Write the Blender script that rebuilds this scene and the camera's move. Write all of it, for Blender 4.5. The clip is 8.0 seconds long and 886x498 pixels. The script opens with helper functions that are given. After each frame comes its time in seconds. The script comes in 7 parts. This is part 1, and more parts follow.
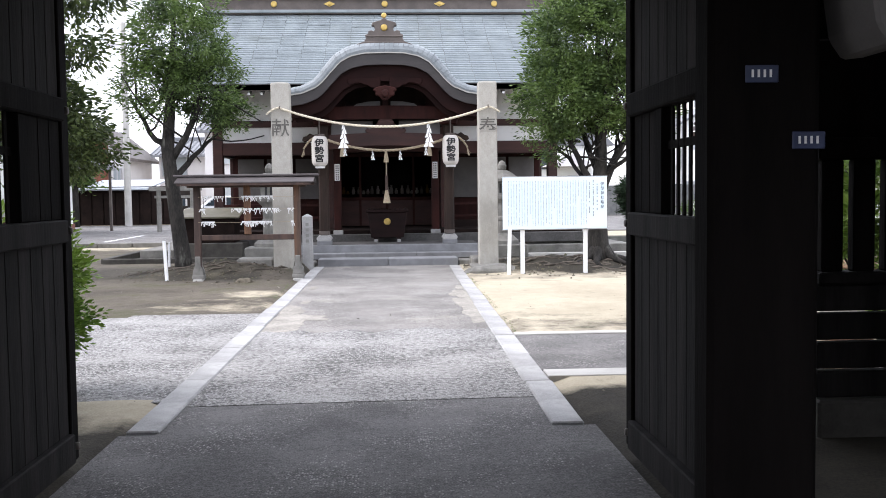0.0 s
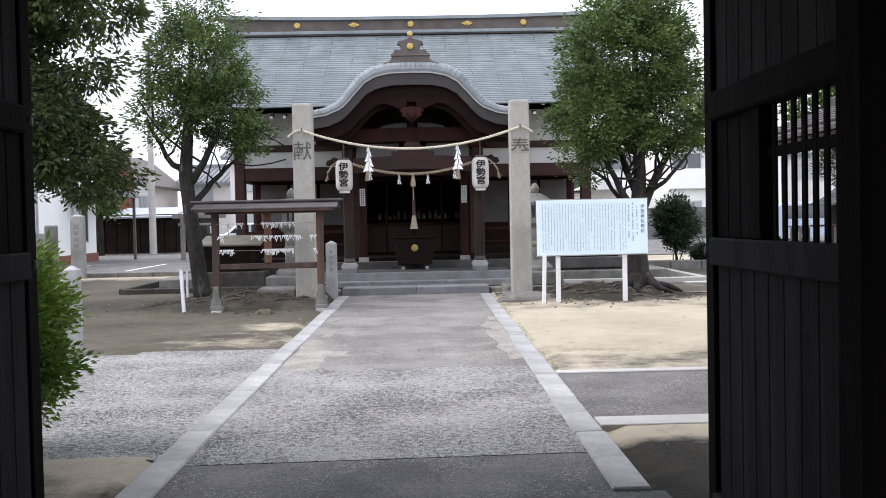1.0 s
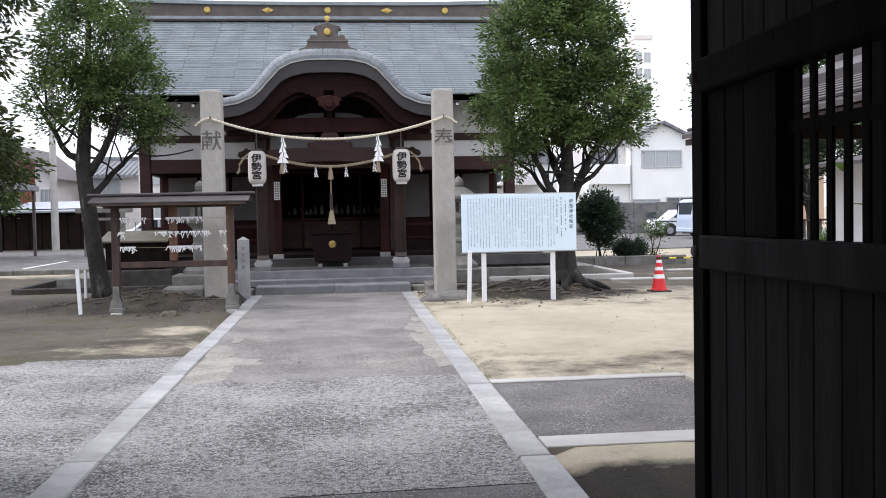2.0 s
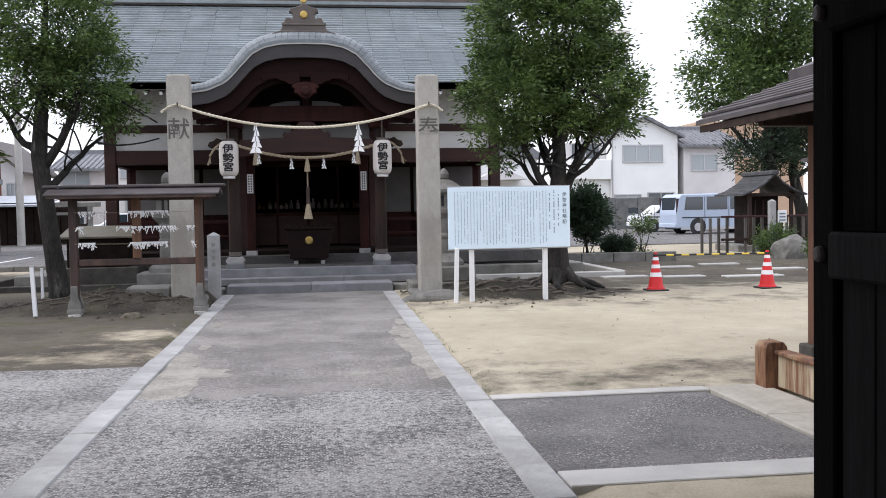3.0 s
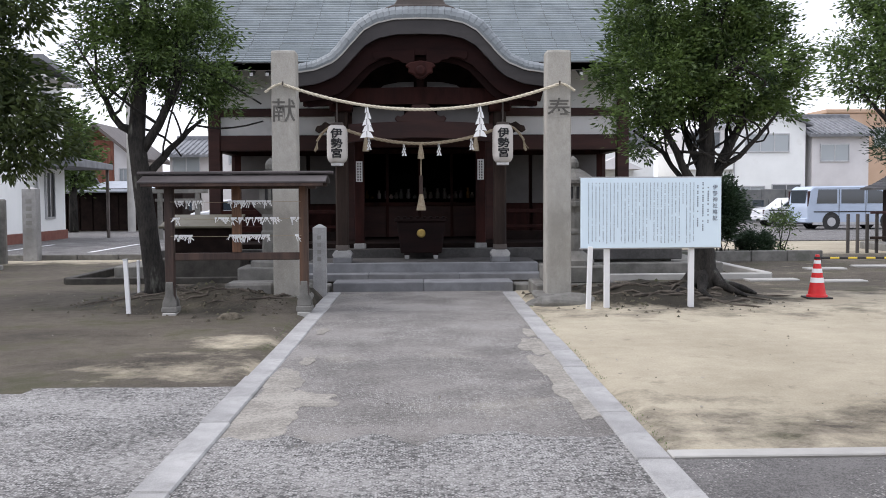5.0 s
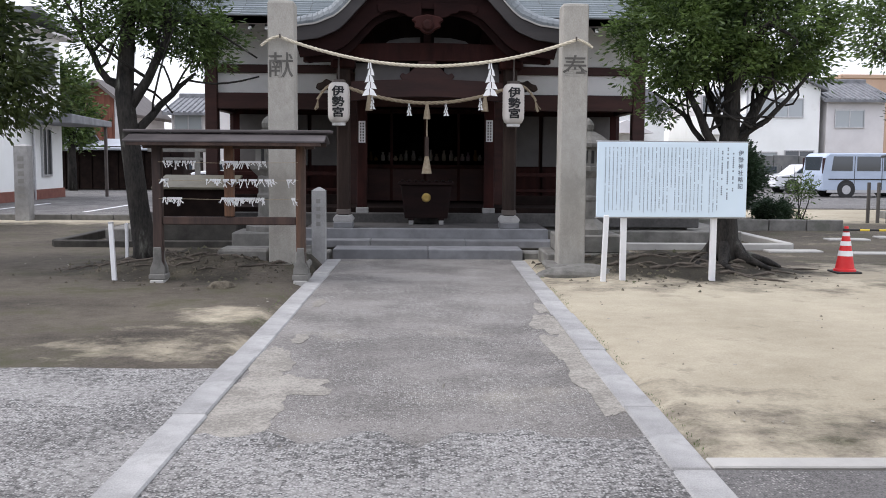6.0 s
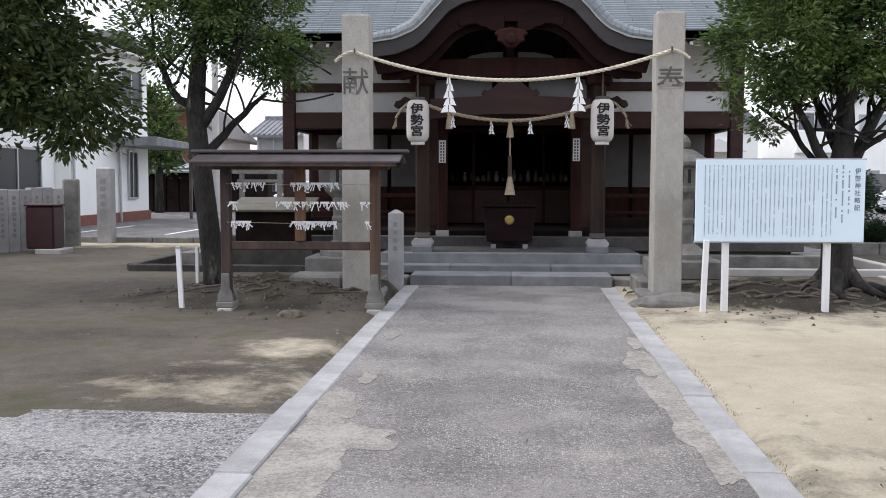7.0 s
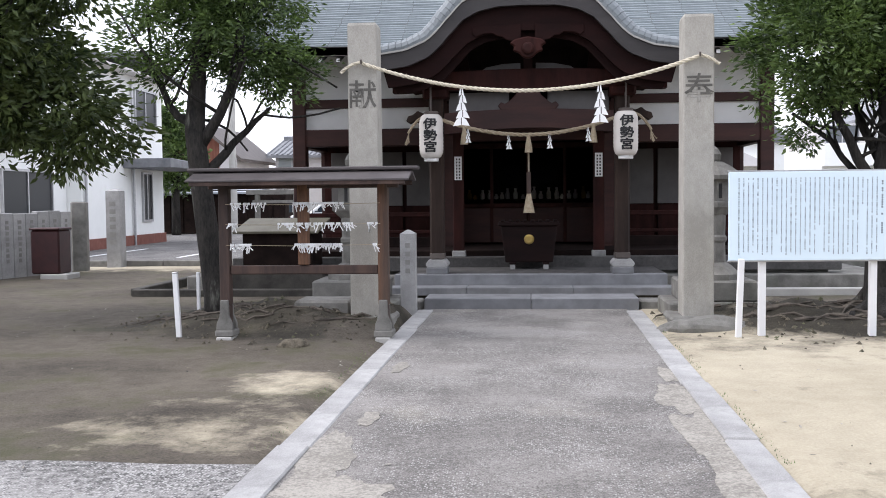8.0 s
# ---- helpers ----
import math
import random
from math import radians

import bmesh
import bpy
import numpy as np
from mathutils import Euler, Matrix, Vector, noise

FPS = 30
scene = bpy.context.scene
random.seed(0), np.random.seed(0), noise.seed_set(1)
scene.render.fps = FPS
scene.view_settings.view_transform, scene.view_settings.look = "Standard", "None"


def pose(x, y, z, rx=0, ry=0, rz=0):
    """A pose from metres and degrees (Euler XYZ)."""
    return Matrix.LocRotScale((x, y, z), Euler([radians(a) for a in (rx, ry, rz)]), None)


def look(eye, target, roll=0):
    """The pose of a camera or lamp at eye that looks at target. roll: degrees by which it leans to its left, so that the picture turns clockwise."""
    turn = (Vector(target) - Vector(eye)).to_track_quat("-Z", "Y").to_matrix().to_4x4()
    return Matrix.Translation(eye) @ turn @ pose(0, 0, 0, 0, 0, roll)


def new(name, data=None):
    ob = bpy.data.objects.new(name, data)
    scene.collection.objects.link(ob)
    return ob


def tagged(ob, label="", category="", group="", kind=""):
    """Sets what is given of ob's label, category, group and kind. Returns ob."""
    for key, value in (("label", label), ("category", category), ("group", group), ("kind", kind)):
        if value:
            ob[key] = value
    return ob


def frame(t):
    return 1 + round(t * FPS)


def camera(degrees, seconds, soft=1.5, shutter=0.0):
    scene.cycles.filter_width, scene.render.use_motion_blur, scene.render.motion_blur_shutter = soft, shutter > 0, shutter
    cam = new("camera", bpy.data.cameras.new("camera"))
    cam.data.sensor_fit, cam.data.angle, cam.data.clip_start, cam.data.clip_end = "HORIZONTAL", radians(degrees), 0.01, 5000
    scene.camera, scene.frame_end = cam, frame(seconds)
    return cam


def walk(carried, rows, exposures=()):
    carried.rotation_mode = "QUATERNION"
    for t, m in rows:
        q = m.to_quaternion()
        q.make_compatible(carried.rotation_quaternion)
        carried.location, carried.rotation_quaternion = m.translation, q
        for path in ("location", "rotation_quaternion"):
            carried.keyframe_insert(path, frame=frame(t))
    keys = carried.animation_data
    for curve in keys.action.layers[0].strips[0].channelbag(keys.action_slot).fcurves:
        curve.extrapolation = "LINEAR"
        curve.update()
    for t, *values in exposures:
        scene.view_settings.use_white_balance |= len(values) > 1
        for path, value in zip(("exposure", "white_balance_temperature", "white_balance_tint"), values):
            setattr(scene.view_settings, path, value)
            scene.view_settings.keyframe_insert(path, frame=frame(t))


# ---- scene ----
cam = camera(49.0, 8.0, soft=0.95)
PATH = [
    (0, (-0.016, -0.11, 1.453), (0.089, 1.884, 1.339), -0.7),
    (0.3, (0.003, 0.173, 1.433), (0.049, 2.172, 1.402), -0.1),
    (0.5, (0.002, 0.357, 1.428), (0.037, 2.356, 1.376), -0.3),
    (0.8, (-0.012, 0.644, 1.435), (0.038, 2.642, 1.383), -0.9),
    (1, (-0.026, 0.814, 1.444), (0.024, 2.812, 1.383), -1.2),
    (1.2, (-0.038, 0.972, 1.452), (-0.012, 2.97, 1.388), -1.1),
    (1.5, (-0.047, 1.203, 1.457), (0.057, 3.2, 1.411), -0.7),
    (1.7, (-0.047, 1.376, 1.452), (0.15, 3.365, 1.385), -1.2),
    (2.8, (-0.059, 2.544, 1.407), (0.187, 4.528, 1.327), -1.0),
    (3, (-0.067, 2.711, 1.418), (0.201, 4.691, 1.334), -1.0),
    (3.2, (-0.078, 2.86, 1.427), (0.185, 4.841, 1.335), -1.1),
    (3.5, (-0.098, 3.087, 1.436), (0.061, 5.077, 1.313), -1.1),
    (3.8, (-0.122, 3.337, 1.438), (0.028, 5.328, 1.334), -1.1),
    (4, (-0.14, 3.508, 1.439), (0.032, 5.497, 1.333), -1.3),
    (4.2, (-0.162, 3.678, 1.442), (0.013, 5.668, 1.341), -1.8),
    (4.5, (-0.197, 3.929, 1.451), (-0.097, 5.924, 1.35), -1.3),
    (4.7, (-0.213, 4.093, 1.461), (-0.15, 6.09, 1.368), -0.7),
    (5.8, (-0.207, 4.963, 1.483), (-0.147, 6.954, 1.306), 0.4),
    (6, (-0.202, 5.119, 1.488), (-0.156, 7.11, 1.305), 0.4),
    (6.2, (-0.197, 5.278, 1.49), (-0.128, 7.27, 1.325), 0.3),
    (6.5, (-0.19, 5.528, 1.49), (-0.15, 7.523, 1.351), 0.1),
    (6.8, (-0.181, 5.777, 1.486), (-0.239, 7.771, 1.343), -0.0),
    (7, (-0.173, 5.94, 1.483), (-0.301, 7.931, 1.342), 0.1),
    (7.2, (-0.162, 6.1, 1.478), (-0.309, 8.09, 1.34), -0.0),
    (7.5, (-0.144, 6.333, 1.472), (-0.261, 8.326, 1.34), -0.0),
    (7.8, (-0.128, 6.55, 1.47), (-0.272, 8.542, 1.361), -0.7),
    (8, (-0.121, 6.697, 1.47), (-0.296, 8.686, 1.368), -0.6),
]
walk(cam, [(t, look(eye, target, roll)) for t, eye, target, roll in PATH], exposures=[(0.0, 1.45, 6150, 15), (0.6, 1.2, 6150, 15), (1.5, 1.0, 6150, 15), (3.0, 0.75, 6150, 15), (4.5, 0.65, 6150, 15), (6.5, 0.7, 6150, 15), (7.5, 0.85, 6150, 15), (8.0, 1.02, 6150, 15)])

# ---------- light ----------
SUN_EL, SUN_AZ = 52, 262
world = bpy.data.worlds.new("sky")
scene.world = world
world.use_nodes = True
wn = world.node_tree
sky = wn.nodes.new("ShaderNodeTexSky")
sky.sky_type = "NISHITA"
sky.sun_disc = False
sky.sun_elevation, sky.sun_rotation = radians(SUN_EL), radians(SUN_AZ)
sky.air_density, sky.dust_density, sky.ozone_density = 1.0, 2.5, 1.0
cloud = wn.nodes.new("ShaderNodeMix")
cloud.data_type = "RGBA"
cloud.inputs["Factor"].default_value = 0.8
cloud.inputs["B"].default_value = (6.6, 6.7, 6.9, 1)
wn.links.new(sky.outputs[0], cloud.inputs["A"])
wn.links.new(cloud.outputs["Result"], wn.nodes["Background"].inputs[0])
wn.nodes["Background"].inputs[1].default_value = 0.15
sun = new("sun", bpy.data.lights.new("sun", "SUN"))
sun.data.energy, sun.data.angle, sun.data.color = 1.1, radians(35), (1.0, 0.96, 0.9)
sun.matrix_world = look((0, 0, 0), (-math.sin(radians(SUN_AZ)) * math.cos(radians(SUN_EL)), -math.cos(radians(SUN_AZ)) * math.cos(radians(SUN_EL)), -math.sin(radians(SUN_EL))))
sun.location = (0, 0, 40)


# ---------- materials ----------
def mat(name, c1, c2, scale=6.0, rough=0.8, bump=0.2, metal=0.0, fine=60.0, stretch=(1, 1, 1), spec=0.4, rand=0.0, stain=None, stain_at=(0.55, 0.7), stain_scale=1.2, speck=0.25, sharp=0.17, mid=0.0, midk=7.0, grit=None):
    """Two colours mixed at a coarse and a fine scale, with relief, and stains over them."""
    m = bpy.data.materials.new(name)
    m.use_nodes = True
    n, l = m.node_tree.nodes, m.node_tree.links
    b = n["Principled BSDF"]
    tc = n.new("ShaderNodeTexCoord")
    mp = n.new("ShaderNodeMapping")
    mp.inputs["Scale"].default_value = stretch
    l.new(tc.outputs["Object"], mp.inputs["Vector"])

    def noise_at(s, detail=6.0):
        t = n.new("ShaderNodeTexNoise")
        t.inputs["Scale"].default_value, t.inputs["Detail"].default_value = s, detail
        t.inputs["Roughness"].default_value = 0.62
        l.new(mp.outputs[0], t.inputs["Vector"])
        return t

    a, f = noise_at(scale), noise_at(fine, 5.0)
    if mid:
        g = noise_at(scale * midk, 4.0)
        g0 = n.new("ShaderNodeMath")
        g0.operation = "SUBTRACT"
        g0.inputs[1].default_value = 0.5
        l.new(g.outputs[0], g0.inputs[0])
        g1 = n.new("ShaderNodeMath")
        g1.operation = "MULTIPLY_ADD"
        g1.inputs[1].default_value = mid
        l.new(g0.outputs[0], g1.inputs[0])
        l.new(a.outputs[0], g1.inputs[2])
        a = g1
    add = n.new("ShaderNodeMath")
    add.operation = "MULTIPLY_ADD"
    add.inputs[1].default_value = speck
    sub = n.new("ShaderNodeMath")
    sub.operation = "SUBTRACT"
    sub.inputs[1].default_value = 0.5
    l.new(f.outputs[0], sub.inputs[0])
    l.new(sub.outputs[0], add.inputs[0])
    l.new(a.outputs[0], add.inputs[2])
    ramp = n.new("ShaderNodeMapRange")
    ramp.inputs["From Min"].default_value, ramp.inputs["From Max"].default_value = 0.5 - sharp, 0.5 + sharp
    l.new(add.outputs[0], ramp.inputs["Value"])
    mix = n.new("ShaderNodeMix")
    mix.data_type = "RGBA"
    mix.inputs["A"].default_value, mix.inputs["B"].default_value = (*c1, 1), (*c2, 1)
    l.new(ramp.outputs[0], mix.inputs["Factor"])
    col = mix.outputs["Result"]
    if stain:
        s = noise_at(stain_scale, 8.0)
        r = n.new("ShaderNodeMapRange")
        r.inputs["From Min"].default_value, r.inputs["From Max"].default_value = stain_at
        l.new(s.outputs[0], r.inputs["Value"])
        mx = n.new("ShaderNodeMix")
        mx.data_type = "RGBA"
        mx.inputs["B"].default_value = (*stain, 1)
        l.new(r.outputs[0], mx.inputs["Factor"])
        l.new(col, mx.inputs["A"])
        col = mx.outputs["Result"]
    if grit:
        tint, share, size = grit
        vo = n.new("ShaderNodeTexVoronoi")
        vo.inputs["Scale"].default_value = size
        l.new(mp.outputs[0], vo.inputs["Vector"])
        sep = n.new("ShaderNodeSeparateColor")
        l.new(vo.outputs["Color"], sep.inputs[0])
        wide = noise_at(1.4, 6.0)
        ad2 = n.new("ShaderNodeMath")
        ad2.operation = "MULTIPLY_ADD"
        ad2.inputs[1].default_value = 2.2
        l.new(wide.outputs[0], ad2.inputs[0])
        l.new(sep.outputs[0], ad2.inputs[2])
        gr_ = n.new("ShaderNodeMapRange")
        gr_.inputs["From Min"].default_value, gr_.inputs["From Max"].default_value = 2.1 - share - 0.12, 2.1 - share + 0.12
        l.new(ad2.outputs[0], gr_.inputs["Value"])
        core = n.new("ShaderNodeMapRange")
        core.inputs["From Min"].default_value, core.inputs["From Max"].default_value = 0.55, 0.3
        l.new(vo.outputs["Distance"], core.inputs["Value"])
        both = n.new("ShaderNodeMath")
        both.operation = "MULTIPLY"
        l.new(gr_.outputs[0], both.inputs[0])
        l.new(core.outputs[0], both.inputs[1])
        mg = n.new("ShaderNodeMix")
        mg.data_type = "RGBA"
        mg.inputs["B"].default_value = (*tint, 1)
        l.new(both.outputs[0], mg.inputs["Factor"])
        l.new(col, mg.inputs["A"])
        col = mg.outputs["Result"]
    if rand:
        oi = n.new("ShaderNodeObjectInfo")
        geo = n.new("ShaderNodeNewGeometry")
        ad = n.new("ShaderNodeMath")
        l.new(oi.outputs["Random"], ad.inputs[0])
        l.new(geo.outputs["Random Per Island"], ad.inputs[1])
        fr = n.new("ShaderNodeMath")
        fr.operation = "FRACT"
        l.new(ad.outputs[0], fr.inputs[0])
        mr = n.new("ShaderNodeMapRange")
        mr.inputs["To Min"].default_value, mr.inputs["To Max"].default_value = 1 - rand, 1 + rand
        l.new(fr.outputs[0], mr.inputs["Value"])
        hs = n.new("ShaderNodeHueSaturation")
        l.new(mr.outputs[0], hs.inputs["Value"])
        l.new(col, hs.inputs["Color"])
        col = hs.outputs[0]
    l.new(col, b.inputs["Base Color"])
    b.inputs["Roughness"].default_value, b.inputs["Metallic"].default_value = rough, metal
    b.inputs["Specular IOR Level"].default_value = spec
    if bump:
        bp = n.new("ShaderNodeBump")
        bp.inputs["Strength"].default_value, bp.inputs["Distance"].default_value = bump, 0.02
        l.new(add.outputs[0], bp.inputs["Height"])
        l.new(bp.outputs[0], b.inputs["Normal"])
    return m


def ground_mat(name, sand, dirt, soil, moss):
    """Sand that turns to trodden dirt and to bare soil where the ground's own masks say."""
    m = bpy.data.materials.new(name)
    m.use_nodes = True
    n, l = m.node_tree.nodes, m.node_tree.links
    b = n["Principled BSDF"]
    tc = n.new("ShaderNodeTexCoord")

    def noise_at(s, detail=6.0, rough=0.62):
        t = n.new("ShaderNodeTexNoise")
        t.inputs["Scale"].default_value, t.inputs["Detail"].default_value, t.inputs["Roughness"].default_value = s, detail, rough
        l.new(tc.outputs["Object"], t.inputs["Vector"])
        return t.outputs[0]

    def maths(op, a, c, d=None):
        k = n.new("ShaderNodeMath")
        k.operation = op
        for i, v in enumerate((a, c, d)):
            if v is None:
                continue
            if isinstance(v, float):
                k.inputs[i].default_value = v
            else:
                l.new(v, k.inputs[i])
        return k.outputs[0]

    def ranged(v, lo, hi):
        r = n.new("ShaderNodeMapRange")
        r.inputs["From Min"].default_value, r.inputs["From Max"].default_value = lo, hi
        l.new(v, r.inputs["Value"])
        return r.outputs[0]

    def mixed(f, a, c):
        k = n.new("ShaderNodeMix")
        k.data_type = "RGBA"
        l.new(f, k.inputs["Factor"])
        for s, v in (("A", a), ("B", c)):
            if isinstance(v, tuple):
                k.inputs[s].default_value = (*v, 1)
            else:
                l.new(v, k.inputs[s])
        return k.outputs["Result"]

    def mask(key):
        a = n.new("ShaderNodeAttribute")
        a.attribute_name = key
        return a.outputs["Fac"]

    wide, middle, fine, edge = noise_at(0.55, 8.0), noise_at(5.0, 6.0, 0.7), noise_at(48.0, 5.0), noise_at(1.7, 9.0, 0.7)
    tone = maths("MULTIPLY_ADD", fine, 0.6, maths("MULTIPLY_ADD", middle, 0.45, wide))
    f = ranged(tone, 0.78, 1.25)
    col = mixed(f, sand[0], sand[1])
    dirty = mixed(f, dirt[0], dirt[1])
    dirty = mixed(maths("MULTIPLY", ranged(noise_at(1.1, 8.0, 0.68), 0.50, 0.64), 0.8), dirty, moss)
    dm = maths("MULTIPLY_ADD", maths("SUBTRACT", edge, 0.5), 1.6, mask("dirt"))
    col = mixed(ranged(dm, 0.3, 0.7), col, dirty)
    sm = maths("MULTIPLY_ADD", maths("SUBTRACT", edge, 0.5), 0.9, mask("soil"))
    col = mixed(ranged(sm, 0.1, 0.4), col, mixed(f, soil[0], soil[1]))
    crumbs = ranged(noise_at(22.0, 4.0, 0.7), 0.64, 0.70)
    col = mixed(maths("MULTIPLY", crumbs, ranged(dm, 0.0, 0.8)), col, soil[0])
    l.new(col, b.inputs["Base Color"])
    b.inputs["Roughness"].default_value = 0.95
    b.inputs["Specular IOR Level"].default_value = 0.25
    bp = n.new("ShaderNodeBump")
    bp.inputs["Strength"].default_value, bp.inputs["Distance"].default_value = 0.7, 0.02
    l.new(tone, bp.inputs["Height"])
    l.new(bp.outputs[0], b.inputs["Normal"])
    return m


def leaf_mat(name, c1, c2, back=0.35):
    """A leaf: each one its own green, letting some light through."""
    m = bpy.data.materials.new(name)
    m.use_nodes = True
    n, l = m.node_tree.nodes, m.node_tree.links
    b = n["Principled BSDF"]
    geo = n.new("ShaderNodeNewGeometry")
    mix = n.new("ShaderNodeMix")
    mix.data_type = "RGBA"
    mix.inputs["A"].default_value, mix.inputs["B"].default_value = (*c1, 1), (*c2, 1)
    tc = n.new("ShaderNodeTexCoord")
    # Broad noise makes some clumps of leaves lighter and others darker.
    patch = n.new("ShaderNodeTexNoise")
    patch.inputs["Scale"].default_value, patch.inputs["Detail"].default_value = 2.6, 3.0
    l.new(tc.outputs["Object"], patch.inputs["Vector"])
    clump_tone = n.new("ShaderNodeMapRange")
    clump_tone.inputs["From Min"].default_value, clump_tone.inputs["From Max"].default_value = 0.36, 0.68
    l.new(patch.outputs[0], clump_tone.inputs["Value"])
    both = n.new("ShaderNodeMath")
    both.operation = "MULTIPLY_ADD"
    both.inputs[1].default_value = 0.45
    half = n.new("ShaderNodeMath")
    half.operation = "MULTIPLY"
    half.inputs[1].default_value = 0.6
    l.new(clump_tone.outputs[0], half.inputs[0])
    l.new(geo.outputs["Random Per Island"], both.inputs[0])
    l.new(half.outputs[0], both.inputs[2])
    l.new(both.outputs[0], mix.inputs["Factor"])
    l.new(mix.outputs["Result"], b.inputs["Base Color"])
    b.inputs["Roughness"].default_value = 0.5
    t = n.new("ShaderNodeBsdfTranslucent")
    l.new(mix.outputs["Result"], t.inputs["Color"])
    ms = n.new("ShaderNodeMixShader")
    ms.inputs[0].default_value = back
    l.new(b.outputs[0], ms.inputs[1])
    l.new(t.outputs[0], ms.inputs[2])
    l.new(ms.outputs[0], n["Material Output"].inputs["Surface"])
    return m


def glass_mat(name, tint, rough=0.05):
    m = bpy.data.materials.new(name)
    m.use_nodes = True
    b = m.node_tree.nodes["Principled BSDF"]
    b.inputs["Base Color"].default_value = (*tint, 1)
    b.inputs["Roughness"].default_value = rough
    b.inputs["Specular IOR Level"].default_value = 0.9
    return m


SAND = mat("sand", (0.26, 0.222, 0.155), (0.43, 0.38, 0.28), 0.7, 0.95, 0.6, fine=45, speck=0.8, mid=0.6, sharp=0.22, stain=(0.16, 0.14, 0.10), stain_at=(0.5, 0.68), stain_scale=0.5)
DIRT = mat("trodden_dirt", (0.075, 0.066, 0.05), (0.2, 0.178, 0.138), 0.6, 0.95, 0.7, fine=40, speck=0.8, mid=0.7, sharp=0.22, stain=(0.05, 0.052, 0.032), stain_at=(0.52, 0.68), stain_scale=0.9)
GROUND = ground_mat("sandy_ground", ((0.31, 0.272, 0.198), (0.46, 0.412, 0.312)), ((0.042, 0.036, 0.028), (0.15, 0.129, 0.101)), ((0.016, 0.0145, 0.011), (0.066, 0.058, 0.042)), (0.062, 0.062, 0.032))
SOIL = mat("soil", (0.035, 0.03, 0.022), (0.13, 0.112, 0.082), 2.2, 0.95, 1.0, fine=26, speck=0.9, mid=0.5, stain=(0.09, 0.10, 0.045), stain_at=(0.55, 0.7))
ASPHALT = mat("asphalt", (0.085, 0.081, 0.078), (0.2, 0.192, 0.184), 1.3, 0.85, 0.6, fine=85, speck=1.4, mid=0.8, midk=22, grit=((0.4, 0.385, 0.36), 0.1, 70))
SMOOTH = mat("worn_asphalt", (0.115, 0.107, 0.099), (0.275, 0.259, 0.24), 0.9, 0.88, 0.6, fine=80, speck=1.4, mid=0.7, midk=26, stain=(0.27, 0.25, 0.21), stain_at=(0.58, 0.72), stain_scale=0.7, grit=((0.42, 0.41, 0.39), 0.22, 75))
COARSE = mat("exposed_aggregate", (0.075, 0.073, 0.07), (0.33, 0.32, 0.305), 1.0, 0.85, 0.7, fine=90, speck=1.1, mid=1.4, midk=20, sharp=0.2, grit=((0.47, 0.46, 0.445), 0.53, 60))
PATCH = mat("sandy_mortar", (0.2, 0.187, 0.163), (0.35, 0.328, 0.288), 3, 0.9, 0.4, fine=60, speck=1.2, mid=0.8)
GRANITE = mat("granite", (0.25, 0.247, 0.24), (0.41, 0.405, 0.395), 2, 0.75, 0.3, fine=120, rand=0.12, speck=0.6, mid=0.2, stain=(0.2, 0.195, 0.18), stain_at=(0.6, 0.78), stain_scale=3)
CONCRETE = mat("concrete", (0.36, 0.35, 0.33), (0.46, 0.45, 0.42), 2.5, 0.85, 0.25, fine=120, rand=0.06)
PILLAR = mat("pillar_granite", (0.29, 0.275, 0.24), (0.44, 0.42, 0.375), 2.2, 0.8, 0.3, fine=110, stretch=(1, 1, 0.55), speck=0.55, mid=0.3, stain=(0.21, 0.203, 0.175), stain_at=(0.52, 0.72), stain_scale=2.2)
CARVED = mat("carved_stone", (0.075, 0.071, 0.063), (0.145, 0.138, 0.123), 6, 0.9, 0.3)
DARKSTONE = mat("dark_edging", (0.035, 0.032, 0.028), (0.075, 0.07, 0.06), 4, 0.9, 0.5, fine=60)
OLDSTONE = mat("old_stone", (0.12, 0.116, 0.105), (0.235, 0.228, 0.207), 4, 0.9, 0.5, fine=90, stain=(0.11, 0.115, 0.09), stain_at=(0.55, 0.7))
# Porch paving whose colour is lowered to hold the shade of the roof.
PORCHSTONE = mat("shaded_porch_stone", (0.05, 0.048, 0.046), (0.1, 0.096, 0.092), 3, 0.75, 0.2, fine=90, mid=0.5)
STEPSTONE = mat("step_granite", (0.15, 0.152, 0.158), (0.23, 0.234, 0.242), 3, 0.7, 0.2, fine=170, rand=0.05)
COPPER = mat("weathered_copper", (0.175, 0.2, 0.21), (0.25, 0.282, 0.295), 1.4, 0.6, 0.1, metal=0.0, fine=30, rand=0.035, stain=(0.185, 0.205, 0.2), stain_at=(0.5, 0.75), stain_scale=0.8, stretch=(1.6, 1, 1))
COPPEREDGE = mat("edge_copper", (0.15, 0.168, 0.178), (0.225, 0.248, 0.258), 3, 0.55, 0.08, rand=0.05)
RIDGE = mat("dark_copper", (0.075, 0.062, 0.055), (0.12, 0.1, 0.088), 3, 0.6, 0.1)
BARGE = mat("dark_bargeboard", (0.03, 0.0265, 0.026), (0.05, 0.044, 0.043), 4, 0.6, 0.1, stretch=(0.3, 1, 1))
REDWOOD = mat("dark_red_wood", (0.019, 0.0062, 0.0052), (0.042, 0.0125, 0.01), 5, 0.7, 0.15, stretch=(1, 1, 0.25), spec=0.15)
REDBEAM = mat("red_brown_beam", (0.026, 0.0098, 0.008), (0.054, 0.019, 0.0145), 5, 0.65, 0.15, stretch=(0.2, 1, 1))
BROWN = mat("brown_post_wood", (0.02, 0.0135, 0.0115), (0.046, 0.03, 0.023), 5, 0.75, 0.2, stretch=(1, 1, 0.15), spec=0.2)
